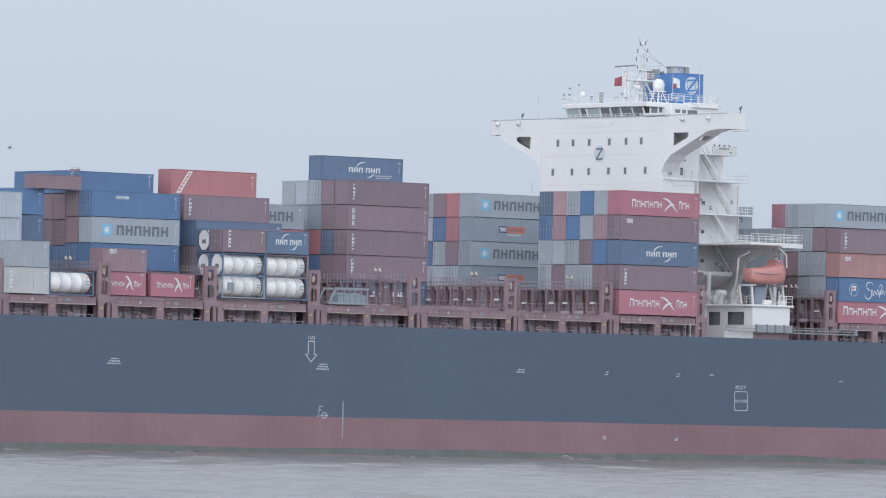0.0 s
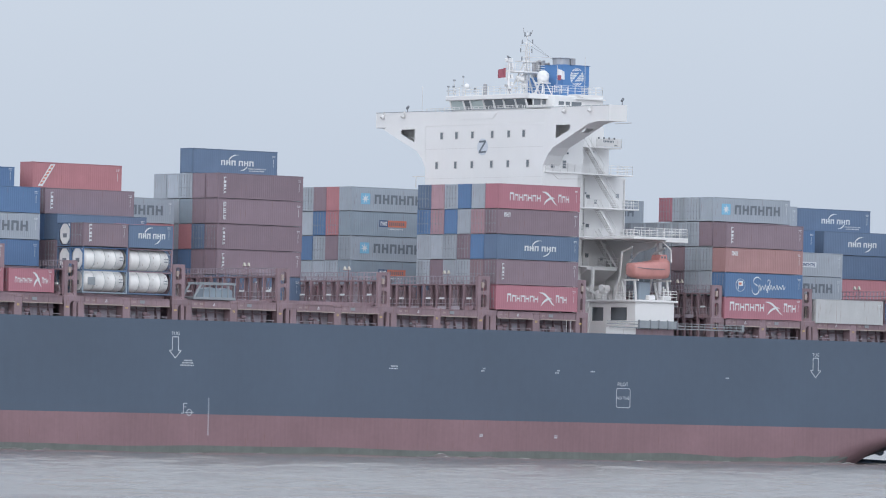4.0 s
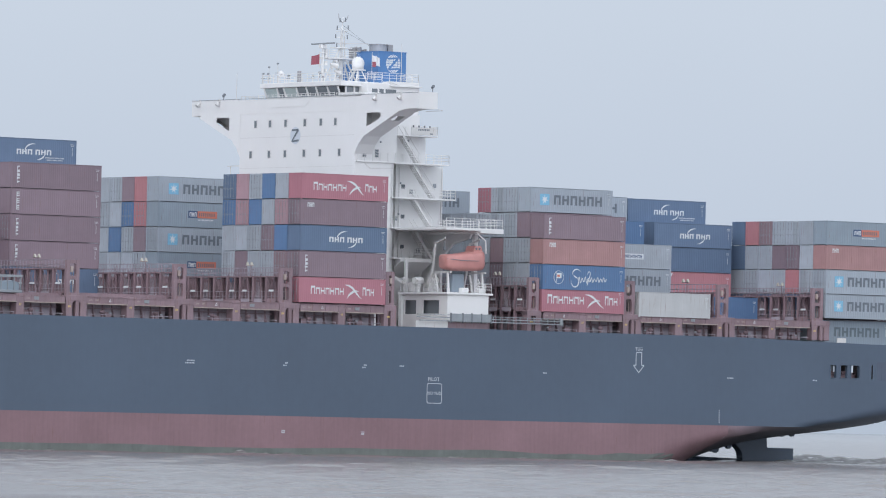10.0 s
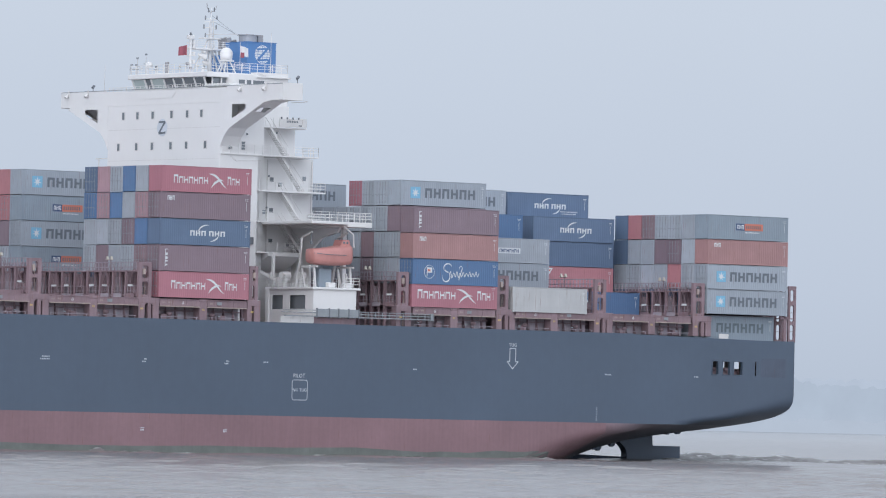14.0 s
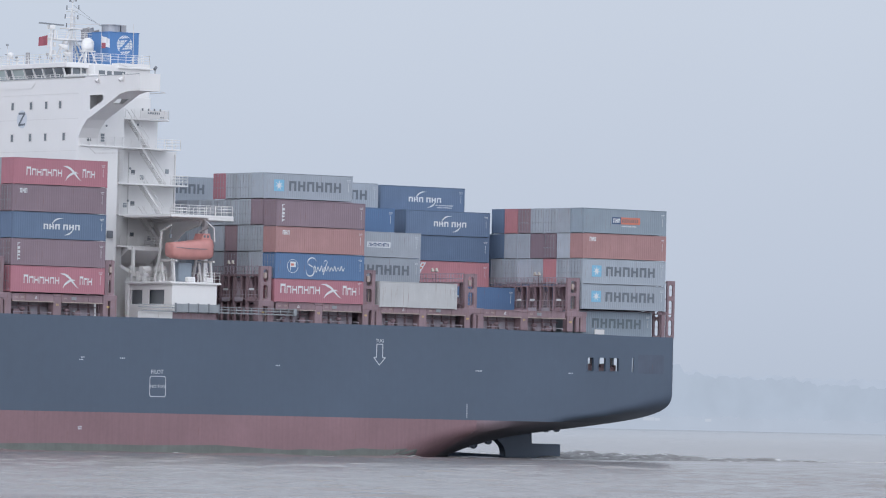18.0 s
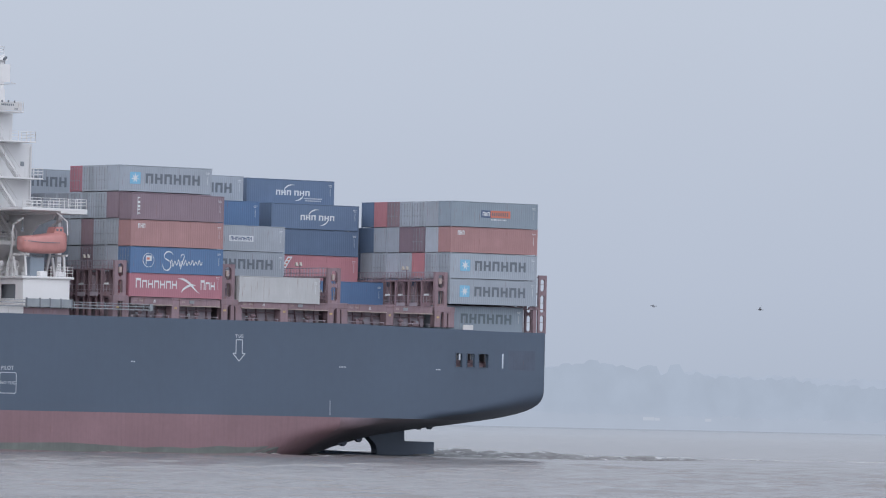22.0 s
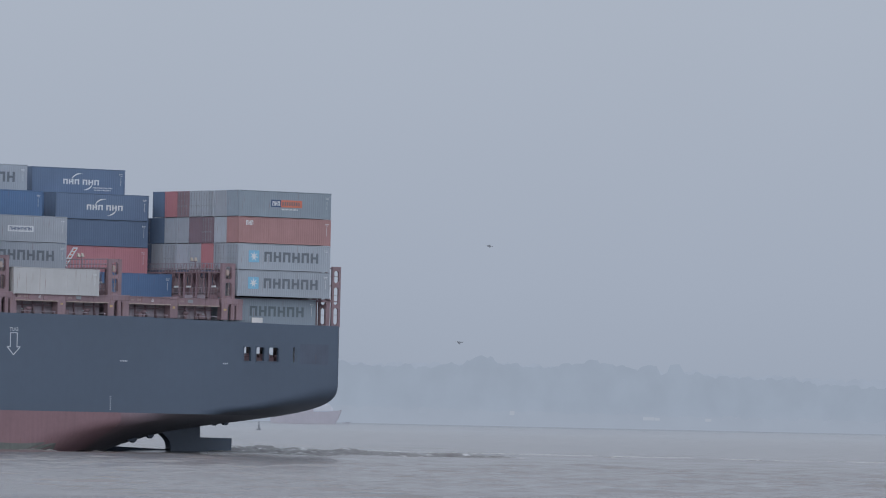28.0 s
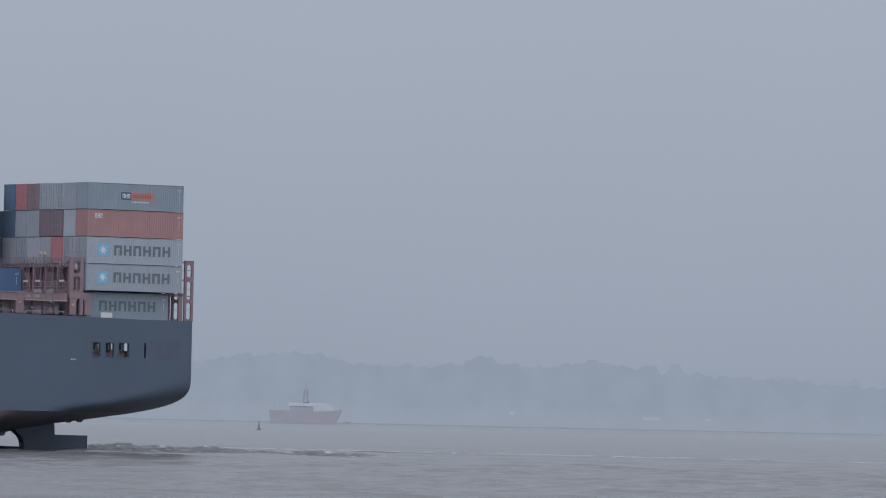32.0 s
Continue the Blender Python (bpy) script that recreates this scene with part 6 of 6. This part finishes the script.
# bump and roughness ease with distance, so the far water looks hazier
sy_ = n_.new("ShaderNodeSeparateXYZ")
far_bump_ = n_.new("ShaderNodeMapRange")
far_bump_.inputs["From Min"].default_value, far_bump_.inputs["From Max"].default_value = 900, 2300
far_bump_.inputs["To Min"].default_value, far_bump_.inputs["To Max"].default_value = 0.45, 0.16
l_.new(tc_.outputs["Object"], sy_.inputs[0])
l_.new(sy_.outputs["Y"], far_bump_.inputs["Value"])
l_.new(far_bump_.outputs["Result"], bmp_.inputs["Strength"])
far_rough_ = n_.new("ShaderNodeMapRange")
far_rough_.inputs["From Min"].default_value, far_rough_.inputs["From Max"].default_value = 900, 2300
far_rough_.inputs["To Min"].default_value, far_rough_.inputs["To Max"].default_value = 0.2, 0.13
l_.new(sy_.outputs["Y"], far_rough_.inputs["Value"])
l_.new(far_rough_.outputs["Result"], b_.inputs["Roughness"])
l_.new(tc_.outputs["Object"], rip_.inputs["Vector"])
l_.new(rip_.outputs["Fac"], bmp_.inputs["Height"])
l_.new(bmp_.outputs[0], b_.inputs["Normal"])
me = bpy.data.meshes.new("river")
me.from_pydata(np.stack([X, Y, Z], -1).reshape(-1, 3).tolist(), [], quads.tolist())
me.polygons.foreach_set("use_smooth", [True] * len(me.polygons))
me.materials.append(WATER)
me.update()
tagged(new("water", me), "wide brown-grey river with short wind ripples", "river", kind="structure")

# ---- wash along the hull, turbulence behind the stern and the long crest of the wake; they travel with the ship ----
FOAM, n_, l_, b_ = material("foam_flecked_wash")
tc_ = n_.new("ShaderNodeTexCoord")
mp_ = n_.new("ShaderNodeMapping")
mp_.inputs["Scale"].default_value = (0.5, 0.22, 1.2)
ns_ = n_.new("ShaderNodeTexNoise")
ns_.inputs["Scale"].default_value, ns_.inputs["Detail"].default_value = 1.6, 7
rp_ = n_.new("ShaderNodeValToRGB")
rp_.color_ramp.elements[0].position, rp_.color_ramp.elements[0].color = 0.55, (0.19, 0.18, 0.18, 1)
rp_.color_ramp.elements[1].position, rp_.color_ramp.elements[1].color = 0.66, (0.66, 0.66, 0.67, 1)
l_.new(tc_.outputs["Object"], mp_.inputs["Vector"])
l_.new(mp_.outputs[0], ns_.inputs["Vector"])
l_.new(ns_.outputs["Fac"], rp_.inputs["Fac"])
l_.new(rp_.outputs["Color"], b_.inputs["Base Color"])
b_.inputs["Roughness"].default_value, b_.inputs["IOR"].default_value = 0.3, 1.33
b_.inputs["Specular IOR Level"].default_value = 0.35


LYING = []


def wash(name, label, xs, ys, height, skew=0.0, steady=False):
    """A sheet of disturbed water in the ship's frame; height(x, y across) gives its surface."""
    U, V = np.meshgrid(xs, ys, indexing="ij")
    r = np.random.RandomState(len(xs))
    chop = np.zeros_like(U)
    for i in range(26):
        k, a = 2 * math.pi / (0.9 * 1.14 ** i), r.uniform(-1.4, 1.4)
        chop += 0.16 * (0.9 * 1.14 ** i) ** 0.4 * np.sin(k * (U * math.cos(a) + V * math.sin(a)) + r.uniform(0, 6.28)) / 5
    W = height(U, V, chop)
    k = np.arange(U.size).reshape(U.shape)
    q = np.stack([k[:-1, :-1], k[1:, :-1], k[1:, 1:], k[:-1, 1:]], -1).reshape(-1, 4)
    me = bpy.data.meshes.new(name)
    me.from_pydata(np.stack([U, V + skew * (U - xs[0]), W], -1).reshape(-1, 3).tolist(), [], q.tolist())
    me.polygons.foreach_set("use_smooth", [True] * len(me.polygons))
    me.materials.append(FOAM)
    ob = tagged(new(name, me), label, "wake", kind="stuff")
    ob.matrix_basis = ship_pose(0)
    if steady:
        LYING.append(ob)
    else:
        CARRIED.append((ob, pose(0, 0, 0)))


def edge(a, lo, hi, soft):
    return np.clip((a - lo) / soft, 0, 1) * np.clip((hi - a) / soft, 0, 1)


wash("hull_wash", "thin line of foam and ripples along the ship's side", np.arange(-112, 60, 0.35), np.arange(-5, 3.1, 0.4),
     lambda u, v, c: -0.4 + edge(v, -5, 9, 3.5) * (0.36 + 0.9 * c * (0.5 + 0.5 * np.sin(u * 0.21))))
wash("stern_wash", "broken foaming water behind the rudder", np.arange(58, 116, 0.4), np.arange(-2, 42, 0.5),
     lambda u, v, c: -0.5 + edge(u, 58, 116, 16) * edge(v, -2, 42, 8) * (0.58 + 0.85 * c + 0.38 * np.exp(-((u - 84) / 8) ** 2 - ((v - 22) / 8) ** 2)))
# the crest that the stern leaves behind: it follows the stern, then stays lying across the river
LEFT = 19.0
CREST = pose(0, 855, 0)


def crest_line(u):
    return -0.45 * np.logaddexp(0, (u - 10) / 6.0) * 6.0 + 0.5 * np.sin(u * 0.19) + 0.35 * np.sin(u * 0.47 + 1)


wash("wake_crest", "long low wake crest lying across the river", np.arange(-48, 100, 0.3), np.arange(-50, 6, 0.4),
     lambda u, v, c: -0.6 + edge(u, -48, 100, 14) * (0.34 * np.exp(-((v - crest_line(u)) / 0.55) ** 2) * (0.9 + 0.25 * np.sin(u * 0.31) * np.sin(u * 0.137)) + 0.45 * np.exp(-((v - crest_line(u) + 1.5) / 2.6) ** 2) * (1 + 0.5 * c)), steady=True)
foam_paint = paint("white_crest_foam", (0.46, 0.47, 0.49), 0.8, 0.1, 0.0, 2.0)
rnd = random.Random(12)
fm = Mesh()
u = -30.0
while u < 92:
    du = 0.5 + rnd.random() * 1.6
    h = 0.15 + 0.08 * rnd.random()
    if rnd.random() < 0.86:
        v0, v1 = float(crest_line(np.float64(u))), float(crest_line(np.float64(u + du)))
        fm.add([(u, v0 - 0.1, 0.1), (u + du, v1 - 0.1, 0.1), (u + du, v1 + 0.35, 0.1), (u, v0 + 0.35, 0.1), (u + 0.1, v0 + 0.1, h), (u + du - 0.1, v1 + 0.1, h * 0.9)],
               [(0, 1, 5, 4), (2, 3, 4, 5), (0, 4, 3), (1, 2, 5), (0, 3, 2, 1)])
    u += du
ob = tagged(new("crest_foam", fm.data("crest_foam", foam_paint)), "broken white foam along the wake crest", "foam", kind="stuff")
ob.matrix_basis = CREST
LYING.append(ob)

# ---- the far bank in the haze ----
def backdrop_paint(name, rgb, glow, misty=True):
    """Distant bank: haze painted in as a glowing tone, by default paler towards the foot."""
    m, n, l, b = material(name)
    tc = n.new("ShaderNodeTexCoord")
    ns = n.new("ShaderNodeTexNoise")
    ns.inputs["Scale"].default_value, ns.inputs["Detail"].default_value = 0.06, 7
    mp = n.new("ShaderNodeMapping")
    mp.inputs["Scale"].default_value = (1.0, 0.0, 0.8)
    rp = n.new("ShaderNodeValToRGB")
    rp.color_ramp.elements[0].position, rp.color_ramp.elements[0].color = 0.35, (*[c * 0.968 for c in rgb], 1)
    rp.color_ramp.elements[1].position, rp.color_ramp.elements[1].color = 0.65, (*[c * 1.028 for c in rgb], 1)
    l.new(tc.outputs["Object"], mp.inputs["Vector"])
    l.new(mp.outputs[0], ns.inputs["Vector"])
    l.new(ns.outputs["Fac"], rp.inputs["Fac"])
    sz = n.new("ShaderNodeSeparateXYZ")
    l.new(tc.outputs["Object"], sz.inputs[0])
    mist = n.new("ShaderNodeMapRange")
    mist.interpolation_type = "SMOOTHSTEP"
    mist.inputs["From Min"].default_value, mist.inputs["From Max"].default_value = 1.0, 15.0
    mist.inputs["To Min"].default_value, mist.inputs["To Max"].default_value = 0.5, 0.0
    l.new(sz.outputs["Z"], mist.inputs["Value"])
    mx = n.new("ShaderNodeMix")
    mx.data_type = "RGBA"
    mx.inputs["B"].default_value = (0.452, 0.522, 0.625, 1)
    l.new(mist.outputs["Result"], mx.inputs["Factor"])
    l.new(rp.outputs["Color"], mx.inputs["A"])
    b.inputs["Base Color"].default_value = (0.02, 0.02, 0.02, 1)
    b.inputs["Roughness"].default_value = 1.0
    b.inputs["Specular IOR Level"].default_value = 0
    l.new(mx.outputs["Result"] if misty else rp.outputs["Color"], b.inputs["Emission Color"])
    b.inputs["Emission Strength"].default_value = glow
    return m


def bank(name, label, y, mat, base, tops, seed, rough):
    """A wooded skyline: heights given at places across, roughened into crowns."""
    rnd = np.random.RandomState(seed)
    xs = np.arange(tops[0][0], tops[-1][0], 1.5)
    hs = np.interp(xs, [q[0] for q in tops], [q[1] for q in tops])
    for wl_, a in ((60, 0.8), (26, 0.9), (14, 1.0), (8, 0.9), (4.5, 0.6), (2.6, 0.4)):
        ph = rnd.uniform(0, 6.28, 3)
        hs = hs + rough * a * np.abs(np.sin(xs * math.pi / wl_ + ph[0] + 1.3 * np.sin(xs / wl_ * 0.37 + ph[1])))
    m = Mesh()
    for dy in (0.0, 30.0):
        m.add([(x, y + dy, base) for x in xs] + [(x, y + dy, h) for x, h in zip(xs, hs)], [(i, i + 1, len(xs) + i + 1, len(xs) + i) for i in range(len(xs) - 1)])
    k = len(xs)
    m.f += [(k + i, k + i + 1, 3 * k + i + 1, 3 * k + i) for i in range(k - 1)]
    ob = tagged(new(name, m.data(name, mat)), label, "far bank", kind="structure")
    return ob


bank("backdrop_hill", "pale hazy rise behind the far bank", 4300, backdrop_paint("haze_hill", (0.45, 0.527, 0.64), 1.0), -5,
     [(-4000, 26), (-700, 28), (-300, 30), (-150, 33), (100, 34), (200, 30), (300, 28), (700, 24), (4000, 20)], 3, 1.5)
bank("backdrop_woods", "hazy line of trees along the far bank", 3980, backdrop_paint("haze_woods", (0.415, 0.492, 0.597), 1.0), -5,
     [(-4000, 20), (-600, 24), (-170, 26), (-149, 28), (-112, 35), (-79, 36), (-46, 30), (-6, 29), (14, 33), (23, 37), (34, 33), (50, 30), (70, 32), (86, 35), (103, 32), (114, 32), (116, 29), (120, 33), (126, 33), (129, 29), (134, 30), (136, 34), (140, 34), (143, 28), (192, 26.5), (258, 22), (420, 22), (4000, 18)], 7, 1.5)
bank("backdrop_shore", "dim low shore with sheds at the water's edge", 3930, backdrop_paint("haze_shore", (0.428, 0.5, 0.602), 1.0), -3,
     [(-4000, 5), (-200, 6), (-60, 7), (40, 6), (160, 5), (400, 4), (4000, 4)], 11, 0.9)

# small pale houses and moored boats at the far water's edge
# house tones glow evenly, with the haze painted in
PALE = backdrop_paint("haze_white", (0.5, 0.56, 0.65), 1.0, False)
DIM = backdrop_paint("haze_dark", (0.435, 0.507, 0.61), 1.0, False)
for x, w, h in ((42, 2.8, 1.0), (121, 6.5, 0.5), (126, 3.0, 0.2), (155.5, 3.5, 0.3), (-10, 4, 1.2), (-28, 4, 1.0)):
    far = thing("far_house", "pale small house at the far water's edge", "house", "houses on the far bank", at=pose(x, 3931, 7.9 if x < 60 else 6.6), aboard=False)
    part("wall", Mesh().box(-w / 2, -2, -1.4, w / 2, 2, h), PALE if x > 0 else DIM, far)
    part("roof", Mesh().prism([(-w / 2 - 0.3, h), (w / 2 + 0.3, h), (w * 0.3, h + 1.1), (-w * 0.3, h + 1.1)], 1, -2.2, 2.2), DIM, far)

# ---- moored light vessel and buoy in midstream ----
# distance haze is mixed into these three vessel paints
LVRED = paint("hazed_red_ship_paint", (0.4, 0.395, 0.45), 0.7, 0.1, 0.0, 0.3)
LVWHITE = paint("misty_white_paint", (0.55, 0.58, 0.64), 0.7, 0.05, 0.0, 0.3)
LVDIM = paint("misty_grey_paint", (0.39, 0.41, 0.47), 0.7, 0.05, 0.0, 0.3)
lv = thing("light_vessel", "red moored light vessel with a white deckhouse, faint in haze", "ship", at=pose(-65.2, 3300, 0), aboard=False)
prof = [(-17.6, 6.2), (-16.5, 0.0), (14.5, 0.0), (16.2, 2.6), (17.8, 6.8), (11, 6.0), (-9, 5.6), (-9.2, 6.3)]
part("hull", Mesh().prism(prof, 1, -3.4, 3.4), LVRED, lv, "faded red hull")
part("deckhouse", Mesh().box(-7.5, -2.4, 5.4, 4.0, 2.4, 8.4, 0.1), LVRED, lv)
part("awning", Mesh().prism([(4, 6.2), (14.2, 6.6), (11.5, 9.9), (-8, 10.0), (-8, 8.3), (4, 8.3)], 1, -2.6, 2.6), LVWHITE, lv, "white canvas awning")
part("light_tower", Mesh().rod((0.2, 0, 5.5), (0.2, 0, 14.5), 1.7, 1.0, n=10).rod((0.2, 0, 14.5), (0.2, 0, 16.4), 1.2, 1.0, n=10).rod((0.2, 0, 10.4), (0.2, 0, 10.8), 2.0, 2.0, n=10), LVDIM, lv, "lantern tower")
part("mast", Mesh().rod((0.2, 0, 16.6), (0.2, 0, 19), 0.12).rod((-15, 0, 6), (-15, 0, 9), 0.15), LVDIM, lv)
part("window", Mesh().box(-6.5, -2.45, 6.6, -5.5, -2.38, 7.5).box(-4.0, -2.45, 6.6, -3.0, -2.38, 7.5), LVDIM, lv)
dn_ = thing("dinghy", "small grey boat lying beside the light vessel", "boat", at=pose(-45, 3300, 0), aboard=False)
part("hull", Mesh().prism([(-2.2, 0.9), (-1.8, -0.2), (1.6, -0.2), (2.4, 1.1)], 1, -0.9, 0.9), LVDIM, dn_)
by = thing("buoy", "dark slender channel buoy", "buoy", at=pose(-49.2, 1855, 0), aboard=False)
part("float", Mesh().rod((0, 0, -0.4), (0, 0, 0.35), 0.75, 0.6, n=12), DARKST, by)
part("tower", Mesh().rod((0, 0, 0.35), (0, 0, 1.7), 0.28, 0.12, n=8), DARKST, by)
part("topmark", Mesh().rod((0, 0, 1.9), (0, 0, 2.5), 0.2, 0.04, n=8), DARKST, by)

# ---- gulls ----
GULLS = []


def gull(route, far, seed):
    """route: seconds, and the place across and above at that distance."""
    b = thing("gull", "grey gull flying low over the river", "bird", "gulls", at=pose(route[0][1], far, route[0][2]), aboard=False)
    body = Mesh().ball((0, 0, 0), 0.2, 0.07, 0.065, 10, 8).ball((-0.2, 0, 0.035), 0.06, 0.045, 0.045, 8, 6)
    part("body", body, BIRD, b, "", True)
    part("tail", Mesh().prism([(0.18, -0.03), (0.38, -0.08), (0.38, 0.08), (0.18, 0.03)], 2, -0.01, 0.01), BIRD, b)
    part("bill", Mesh().rod((-0.3, 0, 0.035), (-0.37, 0, 0.02), 0.018, 0.005), YELLOW, b)
    wings = []
    for s in (-1, 1):
        w = Mesh().prism([(-0.11, 0), (0.1, 0), (0.08, s * 0.26), (0.13, s * 0.52), (0.03, s * 0.31), (-0.1, s * 0.24)], 2, -0.008, 0.008)
        wings.append((part("wing", w, BIRD, b, at=pose(0, s * 0.05, 0.04)), s))
    GULLS.append((b, route, far, wings, seed))


gull([(0, 198.66, 34.45), (12, 123.14, 25.81), (20, 41.75, 19.38), (22.5, 31.93, 15.67), (24.5, 30.45, 14.24), (25, 28.18, 16.75), (25.5, 24.53, 18.54), (26.5, 16.69, 20.46), (27.5, 8.39, 21.79), (28, 4.77, 22.3), (28.5, 0.87, 21.98), (29, -3.52, 20.49), (29.5, -8.98, 19.55), (30, -14.45, 19.43), (31, -26.39, 19.64), (32, -38.62, 19.66)], 700.0, 1)
gull([(0, 175.53, 26.95), (12, 99.99, 19.48), (20, 33.08, 16.57), (22.5, 21.14, 16.43), (24.5, 26.34, 13.34), (25, 24.96, 15.0), (25.5, 22.21, 15.63), (26.5, 15.07, 14.43), (27.5, 7.07, 12.92), (28, 1.9, 12.34), (28.5, -3.17, 12.17), (29, -8.29, 12.23), (29.5, -13.11, 14.16), (30, -18.14, 15.16), (31, -29.21, 15.5), (32, -40.28, 15.55)], 700.0, 2)
gull([(0, -44.87, 31.35), (0.5, -49.36, 31.65), (4, -86.64, 31.71), (32, -336.99, 28.58)], 700.0, 3)


# ---- what moves ----
def motions():
    for ob, at in CARRIED:
        walk(ob, [(t, ship_pose(t) @ at) for t in TIMES])

    # the radar scanner turns once in two and a half seconds
    walk(SCANNER, [(0.25 * k, pose(0.9, 21.0, 47.72, 0, 0, 50.8 - 143.2 * (0.25 * k - 0.2))) for k in range(129)])
    back = ship_pose(LEFT).inverted() @ CREST
    for ob in LYING:
        walk(ob, [(t, ship_pose(t) @ back) for t in TIMES if t < LEFT] + [(LEFT, CREST), (25.0, CREST), (32.0, CREST)])

    for b, route, far, wings, seed in GULLS:
        rows = []
        for i, (t, x, z) in enumerate(route):
            x1, z1 = route[min(i + 1, len(route) - 1)][1:]
            x0, z0 = route[max(i - 1, 0)][1:]
            head = 0 if x1 <= x0 else 180
            rows.append((t, pose(x, far, z, 20, 0, head * 0.45)))
        walk(b, rows)
        for w, s in wings:
            walk(w, [(0.2 * k, pose(0, s * 0.05, 0.04, s * (12 + 34 * math.sin(0.2 * k * 7.5 + seed)), 0, 0)) for k in range(161)])


motions()
